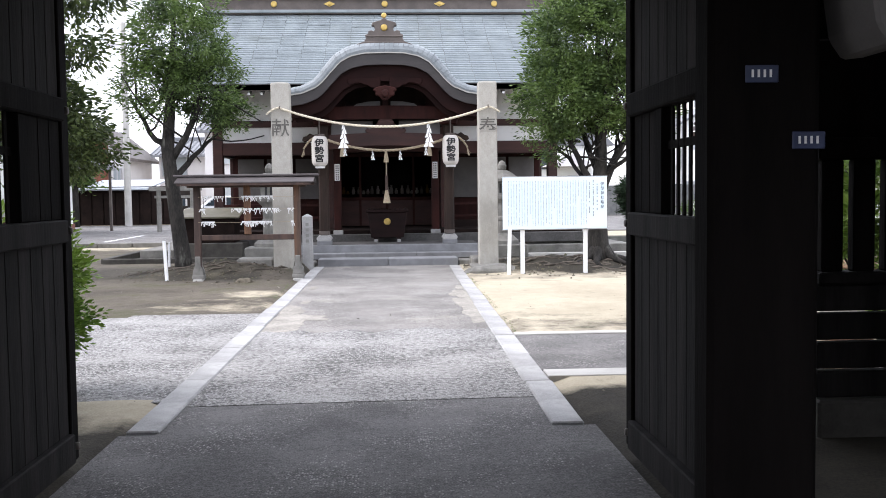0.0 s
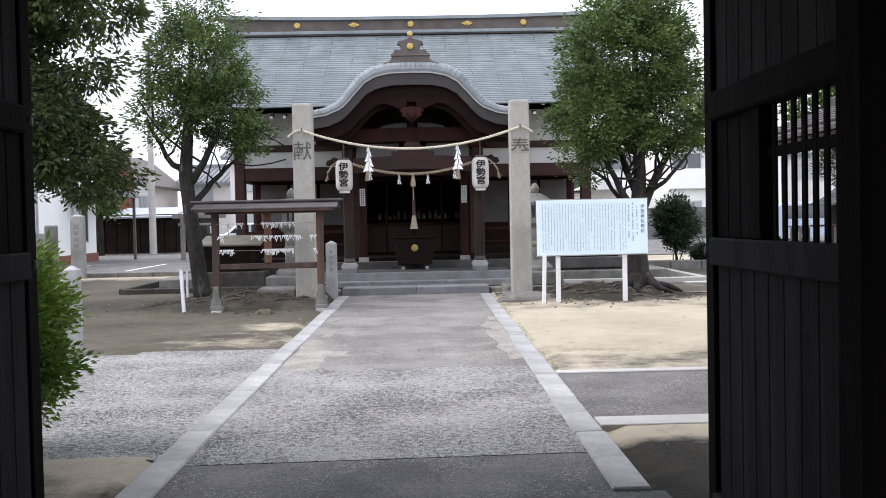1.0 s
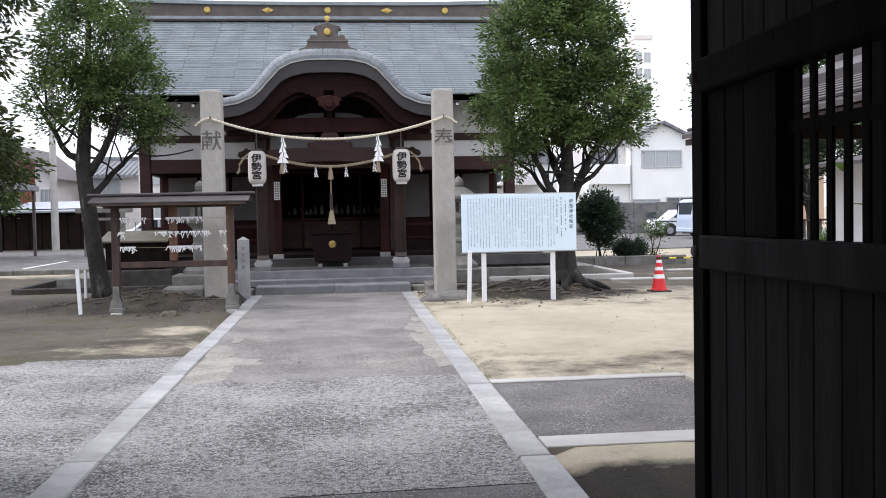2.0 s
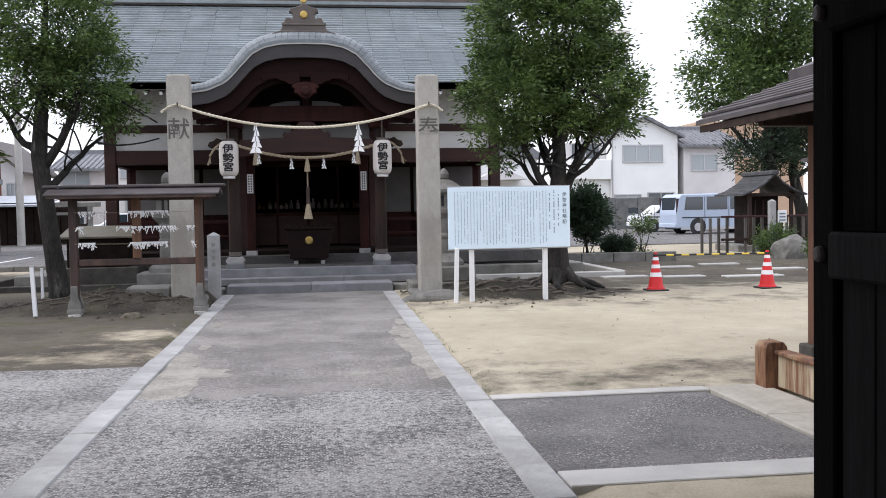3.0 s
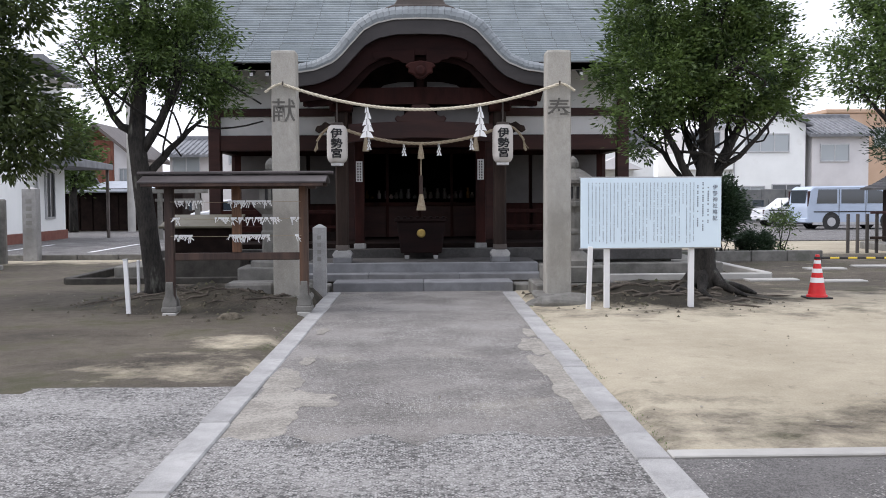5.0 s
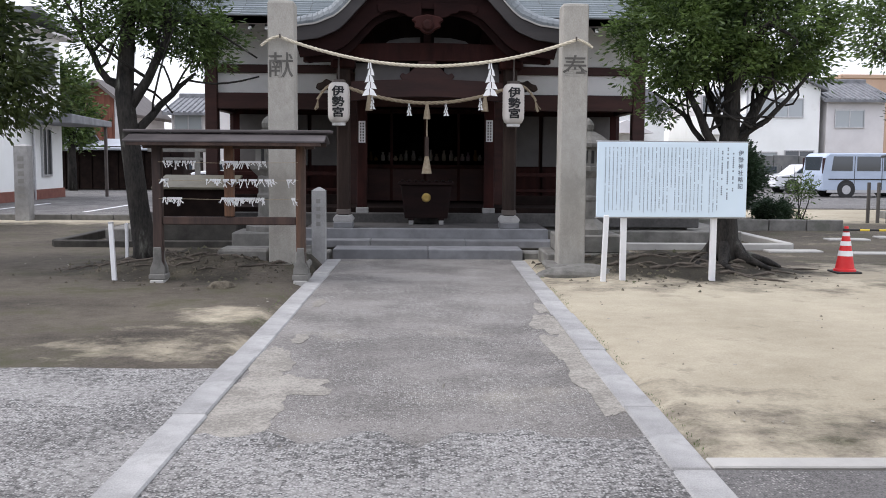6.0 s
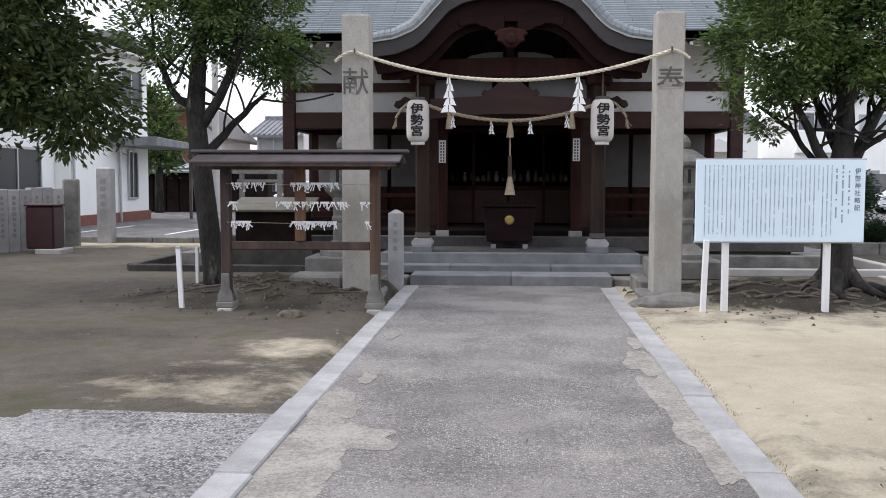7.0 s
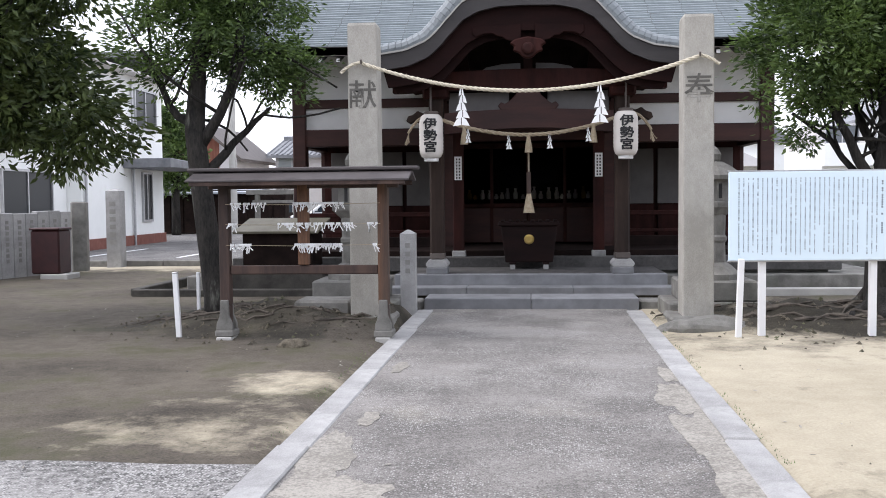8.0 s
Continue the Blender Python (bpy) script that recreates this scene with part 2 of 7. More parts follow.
# Gable wood with the shade under the porch roof put into its colour.
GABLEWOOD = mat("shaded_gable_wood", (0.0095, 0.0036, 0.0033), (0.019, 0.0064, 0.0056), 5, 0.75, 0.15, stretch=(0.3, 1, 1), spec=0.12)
BOXWOOD = mat("dark_box_wood", (0.007, 0.0035, 0.0033), (0.016, 0.0068, 0.006), 5, 0.7, 0.15, stretch=(0.2, 1, 1), spec=0.15)
# Wood coloured near black to carry the deep shade inside the hall.
DARKIN = mat("shade_dark_wood", (0.008, 0.0052, 0.0046), (0.02, 0.0125, 0.0105), 4, 0.8, 0.1, spec=0.1)
PLASTER = mat("white_plaster", (0.66, 0.655, 0.64), (0.74, 0.735, 0.72), 1.5, 0.9, 0.05, fine=60, stain=(0.55, 0.54, 0.52), stain_at=(0.6, 0.8))
GATEWOOD = mat("blackened_gate_wood", (0.003, 0.0024, 0.0022), (0.009, 0.0072, 0.0065), 5, 0.85, 0.4, stretch=(1, 1, 0.12), rand=0.2, spec=0.06)
GATEGREY = mat("weathered_gate_wood", (0.006, 0.0052, 0.005), (0.022, 0.0195, 0.0185), 6, 0.85, 0.4, stretch=(1, 1, 0.12), rand=0.25, spec=0.15)
EMAWOOD = mat("rack_wood", (0.032, 0.022, 0.019), (0.085, 0.052, 0.04), 5, 0.75, 0.2, stretch=(1, 1, 0.12))
EMAROOF = mat("rack_roof_metal", (0.05, 0.043, 0.043), (0.085, 0.073, 0.072), 3, 0.6, 0.1)
FRESHWOOD = mat("orange_wood", (0.085, 0.038, 0.022), (0.27, 0.14, 0.07), 5, 0.75, 0.3, stretch=(1, 1, 0.15), mid=0.8, stain=(0.33, 0.27, 0.18), stain_scale=2.5, stain_at=(0.55, 0.7))
RUSTPANEL = mat("rust_streaked_panel", (0.34, 0.275, 0.18), (0.5, 0.43, 0.31), 4, 0.8, 0.2, stretch=(1, 3, 0.25), mid=0.6, stain=(0.16, 0.07, 0.032), stain_at=(0.5, 0.62), stain_scale=2.2)
SLAB = mat("sandy_slab", (0.3, 0.28, 0.235), (0.4, 0.375, 0.325), 2.5, 0.85, 0.25, fine=80, rand=0.05, mid=0.5)
PAVWOOD = mat("pavilion_wood", (0.07, 0.032, 0.02), (0.15, 0.072, 0.04), 5, 0.75, 0.2, stretch=(1, 1, 0.12))
WHITE = mat("white_paint", (0.76, 0.76, 0.76), (0.8, 0.8, 0.8), 2, 0.5, 0.02)
SIGNWHITE = mat("sign_white", (0.66, 0.78, 0.86), (0.69, 0.81, 0.89), 1, 0.45, 0.0)
PAPER = mat("paper", (0.78, 0.78, 0.77), (0.84, 0.84, 0.83), 8, 0.8, 0.05)
LANTERN = mat("lantern_paper", (0.66, 0.62, 0.58), (0.72, 0.68, 0.63), 3, 0.7, 0.1)
FAINT = mat("worn_engraving", (0.2, 0.195, 0.18), (0.27, 0.265, 0.25), 6, 0.9, 0.3)
INK = mat("ink", (0.015, 0.015, 0.016), (0.025, 0.025, 0.026), 5, 0.6, 0.0)
SIGNINK = mat("sign_ink", (0.15, 0.18, 0.22), (0.21, 0.24, 0.28), 5, 0.6, 0.0)
ROPE = mat("straw_rope", (0.52, 0.47, 0.36), (0.64, 0.59, 0.47), 20, 0.9, 0.6, fine=120)
OLDROPE = mat("old_straw_rope", (0.30, 0.24, 0.16), (0.42, 0.35, 0.25), 20, 0.9, 0.6, fine=120)
GOLD = mat("gilded_metal", (0.42, 0.29, 0.08), (0.55, 0.4, 0.14), 10, 0.4, 0.05, metal=0.7)
BARK = mat("bark", (0.007, 0.0062, 0.0055), (0.036, 0.032, 0.027), 7, 0.9, 1.0, fine=40, mid=0.6, stretch=(1, 1, 0.3), stain=(0.12, 0.12, 0.102), stain_at=(0.6, 0.68), stain_scale=4)
LEAF = leaf_mat("evergreen_leaf", (0.013, 0.032, 0.011), (0.16, 0.24, 0.06), 0.35)
LEAF2 = leaf_mat("cherry_leaf", (0.018, 0.036, 0.013), (0.135, 0.175, 0.05), 0.35)
LEAF3 = leaf_mat("shrub_leaf", (0.09, 0.17, 0.025), (0.26, 0.37, 0.07))
DARKLEAF = leaf_mat("conifer_leaf", (0.015, 0.03, 0.016), (0.05, 0.085, 0.04))
CONERED = mat("cone_red", (0.55, 0.018, 0.02), (0.65, 0.03, 0.03), 6, 0.5, 0.02)
YELLOW = mat("bar_yellow", (0.75, 0.55, 0.05), (0.8, 0.6, 0.08), 5, 0.5, 0.0)
BLACK = mat("black_rubber", (0.02, 0.02, 0.02), (0.035, 0.035, 0.035), 5, 0.7, 0.1)
VANBLUE = mat("van_paint", (0.4, 0.47, 0.58), (0.44, 0.51, 0.62), 2, 0.25, 0.0)
CARWHITE = mat("car_paint", (0.72, 0.73, 0.75), (0.76, 0.77, 0.79), 2, 0.25, 0.0)
CHROME = mat("grey_metal", (0.42, 0.42, 0.43), (0.5, 0.5, 0.51), 8, 0.35, 0.0, metal=0.7)
GLASS = glass_mat("window_glass", (0.035, 0.045, 0.055))
DARKGLASS = glass_mat("dim_glass", (0.008, 0.007, 0.007), 0.0)
DARKGLASS.node_tree.nodes["Principled BSDF"].inputs["Specular IOR Level"].default_value = 0.06
DARKGLASS.node_tree.nodes["Principled BSDF"].inputs["Transmission Weight"].default_value = 1.0
DARKGLASS.node_tree.nodes["Principled BSDF"].inputs["Base Color"].default_value = (0.45, 0.43, 0.4, 1)
DARKGLASS.node_tree.nodes["Principled BSDF"].inputs["IOR"].default_value = 1.08
# Pale plaster and paper, darkened in colour for the deep shade under the porch.
SHADEWHITE = mat("shade_dimmed_white", (0.15, 0.14, 0.135), (0.2, 0.19, 0.183), 2, 0.9, 0.05)
CURTAIN = glass_mat("curtained_glass", (0.33, 0.36, 0.37), 0.15)
TILE = mat("grey_roof_tile", (0.12, 0.125, 0.135), (0.21, 0.215, 0.225), 3, 0.55, 0.2, rand=0.15)
DARKTILE = mat("dark_shingle", (0.035, 0.035, 0.037), (0.075, 0.075, 0.078), 4, 0.8, 0.4, rand=0.2)
OLDWOOD = mat("grey_old_wood", (0.05, 0.045, 0.04), (0.11, 0.1, 0.088), 6, 0.9, 0.3, stretch=(1, 1, 0.15), rand=0.2)
HOUSEWHITE = mat("house_render", (0.8, 0.81, 0.785), (0.86, 0.868, 0.845), 1, 0.85, 0.05, stain=(0.74, 0.74, 0.7), stain_at=(0.6, 0.8))
HOUSEGREY = mat("house_grey", (0.58, 0.56, 0.555), (0.66, 0.64, 0.63), 1, 0.85, 0.05)
TAN = mat("tan_block", (0.40, 0.28, 0.2), (0.46, 0.33, 0.24), 1, 0.85, 0.05)
BLOCKWALL = mat("block_wall", (0.10, 0.105, 0.105), (0.17, 0.17, 0.165), 2, 0.9, 0.3, stain=(0.22, 0.215, 0.2), stain_at=(0.55, 0.75))
RUST = mat("rusted_sheet", (0.15, 0.055, 0.035), (0.25, 0.10, 0.065), 3, 0.8, 0.1, stretch=(4, 4, 0.2))
MAROON = mat("maroon_paint", (0.022, 0.004, 0.005), (0.042, 0.009, 0.009), 4, 0.5, 0.1)
BRICK = mat("brick_footing", (0.16, 0.06, 0.045), (0.22, 0.09, 0.065), 5, 0.85, 0.2)
GREENPAINT = mat("green_sheet", (0.075, 0.068, 0.045), (0.13, 0.12, 0.085), 3, 0.6, 0.1)
BLUEPLATE = mat("blue_enamel", (0.02, 0.03, 0.075), (0.03, 0.04, 0.09), 4, 0.4, 0.0)
ROOT = mat("root_bark", (0.05, 0.042, 0.034), (0.13, 0.11, 0.088), 8, 0.9, 0.8, fine=50)
RACKWOOD = mat("sunned_rack_wood", (0.075, 0.038, 0.021), (0.2, 0.1, 0.055), 5, 0.75, 0.3, stretch=(1, 1, 0.1), mid=0.6, stain=(0.06, 0.045, 0.037), stain_at=(0.52, 0.68), stain_scale=1.6)
DULLGLASS = glass_mat("dull_window_glass", (0.03, 0.032, 0.034), 0.3)
DULLGLASS.node_tree.nodes["Principled BSDF"].inputs["Specular IOR Level"].default_value = 0.25
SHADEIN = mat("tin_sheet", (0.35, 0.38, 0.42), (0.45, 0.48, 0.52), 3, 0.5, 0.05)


# ---------- mesh helpers ----------
def thing(name, label, category, at=(0, 0, 0), rz=0, group="", kind=""):
    e = new(name)
    e.empty_display_size = 0.2
    e.matrix_world = pose(*at, 0, 0, rz)
    return tagged(e, label, category, group, kind)


def finish(bm, name, material, smooth=False):
    me = bpy.data.meshes.new(name)
    bm.normal_update()
    bm.to_mesh(me)
    bm.free()
    me.materials.append(material)
    if smooth:
        for p in me.polygons:
            p.use_smooth = True
    return me


def part(name, bm, material, parent=None, label="", smooth=False, at=None):
    """Links a bmesh as one mesh object under a thing or part."""
    ob = new(name, finish(bm, name, material, smooth))
    if parent is not None:
        ob.parent = parent
    if at is not None:
        ob.matrix_local = at
    return tagged(ob, label) if label else ob


def piece(name, me, parent, at):
    ob = new(name, me)
    ob.parent = parent
    ob.matrix_local = at
    return ob


def solid(name, bm, material, label, category, kind="", group="", smooth=False):
    return tagged(part(name, bm, material, None, "", smooth), label, category, group, kind)


def box(x0, x1, y0, y1, z0, z1, bevel=0.01, bm=None, m=None):
    """A box between two corners with rounded edges, added to bm."""
    out = bm or bmesh.new()
    b = bmesh.new()
    bmesh.ops.create_cube(b, size=1.0, matrix=Matrix.Translation(((x0 + x1) / 2, (y0 + y1) / 2, (z0 + z1) / 2)) @ Matrix.Diagonal((abs(x1 - x0), abs(y1 - y0), abs(z1 - z0), 1)))
    bevel = min(bevel, 0.3 * min(abs(x1 - x0), abs(y1 - y0), abs(z1 - z0)))
    if bevel > 0.0015:
        bmesh.ops.bevel(b, geom=b.edges[:], offset=bevel, segments=1, affect="EDGES")
    join(out, b, m)
    return out


def join(out, b, m=None):
    """Moves the faces of b, turned by m, into out."""
    idx = {}
    for v in b.verts:
        idx[v] = out.verts.new(m @ v.co if m else v.co)
    for f in b.faces:
        out.faces.new([idx[v] for v in f.verts])
    b.free()
    return out


def tube(points, radii, sides=10, bm=None, cap=True):
    """A round bar along points with a radius at each."""
    out = bm or bmesh.new()
    pts = [Vector(p) for p in points]
    if not isinstance(radii, (list, tuple)):
        radii = [radii] * len(pts)
    rings = []
    d0 = (pts[1] - pts[0]).normalized()
    u = d0.orthogonal().normalized()
    for i, p in enumerate(pts):
        d = (pts[min(i + 1, len(pts) - 1)] - pts[max(i - 1, 0)]).normalized()
        u = (u - d * u.dot(d)).normalized()
        w = d.cross(u)
        rings.append([out.verts.new(p + radii[i] * (math.cos(a) * u + math.sin(a) * w)) for a in [2 * math.pi * k / sides for k in range(sides)]])
    for r, s in zip(rings, rings[1:]):
        for k in range(sides):
            out.faces.new((r[k], r[(k + 1) % sides], s[(k + 1) % sides], s[k]))
    if cap:
        out.faces.new(rings[0][::-1])
        out.faces.new(rings[-1])
    return out


def lathe(profile, sides=20, bm=None, at=(0, 0, 0), square=0.0):
    """A turned body from (radius, height) pairs; sides=4, 6 or 8 give prisms."""
    out = bm or bmesh.new()
    off = math.pi / sides if sides <= 8 else 0
    rings = [[out.verts.new((at[0] + r * math.cos(off + 2 * math.pi * k / sides), at[1] + r * math.sin(off + 2 * math.pi * k / sides), at[2] + z)) for k in range(sides)] for r, z in profile]
    for r, s in zip(rings, rings[1:]):
        for k in range(sides):
            out.faces.new((r[k], r[(k + 1) % sides], s[(k + 1) % sides], s[k]))
    out.faces.new(rings[0][::-1])
    out.faces.new(rings[-1])
    return out


def prism(outline, a, b, axis="y", bm=None, bevel=0.0):
    """An outline of (u, v) pairs drawn out from a to b along an axis: y takes (x, z), x takes (y, z), z takes (x, y)."""
    out = bm or bmesh.new()
    put = {"y": lambda u, v, w: (u, w, v), "x": lambda u, v, w: (w, u, v), "z": lambda u, v, w: (u, v, w)}[axis]
    t = bmesh.new()
    p = [t.verts.new(put(u, v, a)) for u, v in outline]
    q = [t.verts.new(put(u, v, b)) for u, v in outline]
    t.faces.new(p)
    t.faces.new(q[::-1])
    for i in range(len(p)):
        j = (i + 1) % len(p)
        t.faces.new((p[i], q[i], q[j], p[j]))
    bmesh.ops.recalc_face_normals(t, faces=t.faces[:])
    if bevel:
        bmesh.ops.bevel(t, geom=t.edges[:], offset=bevel, segments=1, affect="EDGES")
    return join(out, t)


def strip_solid(lower, upper, y0, y1, bm=None):
    """A curved board: lower and upper are rows of (x, z), drawn from y0 to y1."""
    out = bm or bmesh.new()
    n = len(lower)
    v = [[out.verts.new((x, y, z)) for x, z in row] for row, y in ((lower, y0), (upper, y0), (lower, y1), (upper, y1))]
    for i in range(n - 1):
        out.faces.new((v[0][i], v[0][i + 1], v[1][i + 1], v[1][i]))
        out.faces.new((v[2][i + 1], v[2][i], v[3][i], v[3][i + 1]))
        out.faces.new((v[1][i], v[1][i + 1], v[3][i + 1], v[3][i]))
        out.faces.new((v[0][i + 1], v[0][i], v[2][i], v[2][i + 1]))
    for i in (0, n - 1):
        out.faces.new((v[0][i], v[1][i], v[3][i], v[2][i]))
    return out


def writing(name, text, size, material, parent, m, bold=0.012, label="", depth=0.002):
    """Letters of the built-in font as a mesh."""
    cu = bpy.data.curves.new(name, "FONT")
    cu.body, cu.size, cu.extrude, cu.align_x, cu.align_y = text, size, depth, "CENTER", "CENTER"
    cu.offset = bold * size
    cu.resolution_u = 3
    tmp = new(name, cu)
    me = bpy.data.meshes.new_from_object(tmp.evaluated_get(bpy.context.evaluated_depsgraph_get()))
    bpy.data.objects.remove(tmp)
    bpy.data.curves.remove(cu)
    me.name = name
    me.materials.clear()
    me.materials.append(material)
    ob = new(name, me)
    ob.parent = parent
    ob.matrix_local = m
    return tagged(ob, label) if label else ob


def leaves(points, size, rng, droop=0.3, narrow=0.45, lean=None):
    """Many small folded leaves at the points, as (verts, faces)."""
    n = len(points)
    p = np.asarray(points)
    d = rng.normal(size=(n, 3))
    if lean is not None:
        d = d * 0.55 + lean
    d[:, 2] = d[:, 2] * 0.6 - droop
    d /= np.linalg.norm(d, axis=1)[:, None]
    s = np.cross(d, rng.normal(size=(n, 3)))
    s /= np.linalg.norm(s, axis=1)[:, None]
    up = np.cross(s, d)
    ln = (size * rng.uniform(0.6, 1.3, n))[:, None]
    w = ln * narrow * 0.5
    v = np.stack([p, p + d * ln * 0.45 + s * w + up * w * 0.3, p + d * ln, p + d * ln * 0.45 - s * w + up * w * 0.3], 1).reshape(-1, 3)
    k = np.arange(n)[:, None] * 4
    f = np.concatenate([k + [0, 1, 2], k + [0, 2, 3]], 0)
    return v, f


def leaf_object(name, points, size, material, parent, rng, droop=0.3, narrow=0.45, label=""):
    points, lean = points
    v, f = leaves(points, size, rng, droop, narrow, lean)
    me = bpy.data.meshes.new(name)
    me.from_pydata(v.tolist(), [], f.tolist())
    me.materials.append(material)
    ob = new(name, me)
    ob.parent = parent
    return tagged(ob, label) if label else ob


# ---------- ground and paving ----------
def soil_at(x, y):
    """How far a place is bare dark soil: by the trees and beside the gate."""
    w = 0.35 * noise.noise((x * 1.3, y * 1.3, 2.0)) + 0.15 * noise.noise((x * 4, y * 4, 5.0))
    a = 1 - math.hypot((x + 3.3) / 2.6, (y - 18.4) / 1.9)
    b = 1 - math.hypot((x - 3.3) / 2.3, (y - 18.2) / 1.35)
    c = (7.4 - y) * 0.8 if x > 1.1 else (6.6 - y) * 0.8
    return max(a, b, c) + w


def height_at(x, y):
    a = max(0.0, 1 - math.hypot((x + 2.8) / 2.2, (y - 18.3) / 1.5))
    b = max(0.0, 1 - math.hypot((x - 3.0) / 2.0, (y - 18.3) / 1.2))
    h = 0.20 * min(1.0, 1.6 * max(a, b)) * (1 + 0.5 * noise.noise((x * 2.5, y * 2.5, 0)) + 0.3 * noise.noise((x * 7, y * 7, 1)))
    flat = -1.75 < x < 1.28
    if flat and y < 19.9 or (-9.6 < x < 0 and 6.9 < y < 11.7) or (x > 1.2 and x < 3.4 and 7.5 < y < 9.75) or (y > 19.7 and abs(x + 0.1) < 2.1 and y < 29) or (y > 21.4 and abs(x + 0.1) < 6.2 and y < 29):
        return -0.04
    return h + 0.012 * noise.noise((x * 0.8, y * 0.8, 3)) + 0.006 * noise.noise((x * 5, y * 5, 4))


def spaced(lo, a, b, hi, step, grow=1.5):
    v = [a + i * step for i in range(int(round((b - a) / step)) + 1)]
    s, e = step, v[-1]
    while e < hi:
        s *= grow
        e += s
        v.append(e)
    s, e = step, a
    while e > lo:
        s *= grow
        e -= s
        v.insert(0, e)
    return v


xs, ys = spaced(-700, -9, 9, 700, 0.125), spaced(-300, 3, 24, 1500, 0.125)
verts = [(x, y, height_at(x, y) if abs(x) < 14 and -2 < y < 30 else -0.02) for y in ys for x in xs]
W = len(xs)
faces = [(j * W + i, j * W + i + 1, (j + 1) * W + i + 1, (j + 1) * W + i) for j in range(len(ys) - 1) for i in range(W - 1)]
gm = bpy.data.meshes.new("ground")
gm.from_pydata(verts, [], faces)
gm.materials.append(GROUND)
for p in gm.polygons:
    p.use_smooth = True


def ramp(v, lo, hi):
    return min(1.0, max(0.0, (v - lo) / (hi - lo)))


def dirt_at(x, y):
    """Trodden dark dirt: west of the path, and in the yard beyond the cones."""
    west = ramp(-1.2 - x, 0, 0.5) * ramp(y, 10, 11) * ramp(27.5 - y, -1.0, 1.5) * ramp(x, -14, -11)
    pale = 1 - max(0.36 * ramp(1.25 - math.hypot((x + 2.2) / 1.3, (y - 12.9) / 0.95), 0, 0.7), 0.5 * ramp(1.2 - math.hypot((x + 2.1) / 0.6, (y - 14.4) / 0.6), 0, 0.6))
    yard = ramp(x, 2.2, 3.6) * ramp(y, 17.6, 19.4) * ramp(31 - y, 0, 3) * 0.8
    worn = 0.16 + 0.36 * max(0.0, 1 - abs(y - 10.4) / 1.5) + 0.3 * max(0.0, 1 - abs(y - 16.7) / 1.2)
    return max(west * pale * 0.95, yard, worn)


for key, at_ in (("soil", soil_at), ("dirt", dirt_at)):
    field = gm.attributes.new(key, "FLOAT", "POINT")
    field.data.foreach_set("value", [at_(x, y) if abs(x) < 40 and -4 < y < 40 else 0.0 for x, y, _ in verts])
tagged(new("ground", gm), "dry yellow sand ground with dark soil patches under the trees", "ground", kind="structure")


def paving(name, outline, z, material, label, category="pavement", thick=0.12):
    return solid(name, prism(outline, z - thick, z, "z"), material, label, category, kind="structure")


def wobbly(x0, x1, y, amp, n, seed):
    return [(x0 + (x1 - x0) * i / n, y + amp * noise.noise((seed, i * 0.37, 0.0))) for i in range(n + 1)]


far_edge = wobbly(1.06, -1.47, 10.25, 0.35, 24, 3.1)
paving("path_by_gate", [(-1.7, -3), (1.24, -3), (1.24, 5.84), (1.05, 5.84), (1.05, 6.7), (-1.48, 6.62), (-1.48, 5.84), (-1.7, 5.84)], 0.0, ASPHALT, "smooth dark asphalt under the gate", "path")
paving("path_aggregate", [(-1.48, 6.62), (1.05, 6.7)] + far_edge, 0.004, COARSE, "worn concrete path with exposed pale aggregate", "path")
paving("path_to_hall", far_edge[::-1] + [(1.17, 19.8), (-1.42, 19.8)], 0.0, SMOOTH, "grey worn asphalt path to the shrine steps", "path")
left_edge = wobbly(-1.62, -9.5, 11.95, 0.12, 30, 7.7)
paving("side_paving", [(-9.5, 6.95), (-1.62, 6.8)] + left_edge, 0.0, COARSE, "speckled grey concrete beside the path")
paving("asphalt_pad", [(1.17, 7.72), (2.9, 7.72), (2.86, 9.66), (1.17, 9.68)], 0.0, ASPHALT, "dark asphalt pad edged with concrete strips")
# worn mortar beside the kerb stones
for k, (x0, y0, rx, ry) in enumerate([(-1.26, 10.75, 0.3, 0.95), (-1.08, 11.4, 0.3, 0.3), (-1.3, 12.1, 0.15, 0.55), (1.0, 12.6, 0.2, 1.0), (1.0, 13.9, 0.17, 0.55), (1.0, 11.5, 0.17, 0.8), (1.02, 14.8, 0.09, 0.3), (-1.2, 13.1, 0.07, 0.2), (-1.25, 15.1, 0.06, 0.25)]):
    o = []
    for i in range(240):
        a = 2 * math.pi * i / 240
        r = 1 + 0.45 * noise.noise((math.cos(a) * 1.6 + k * 5, math.sin(a) * 1.6, k)) + 0.13 * noise.noise((math.cos(a) * 5 + k * 5, math.sin(a) * 5, k)) + 0.045 * noise.noise((math.cos(a) * 19 + k * 5, math.sin(a) * 19, k))
        o.append((min(1.09, max(-1.46, x0 + rx * r * math.cos(a))), y0 + ry * r * math.sin(a)))
    paving("mortar_patch", o, 0.0024 + 0.0003 * k, PATCH, "sandy mortar patch worn into the path", thick=0.002)


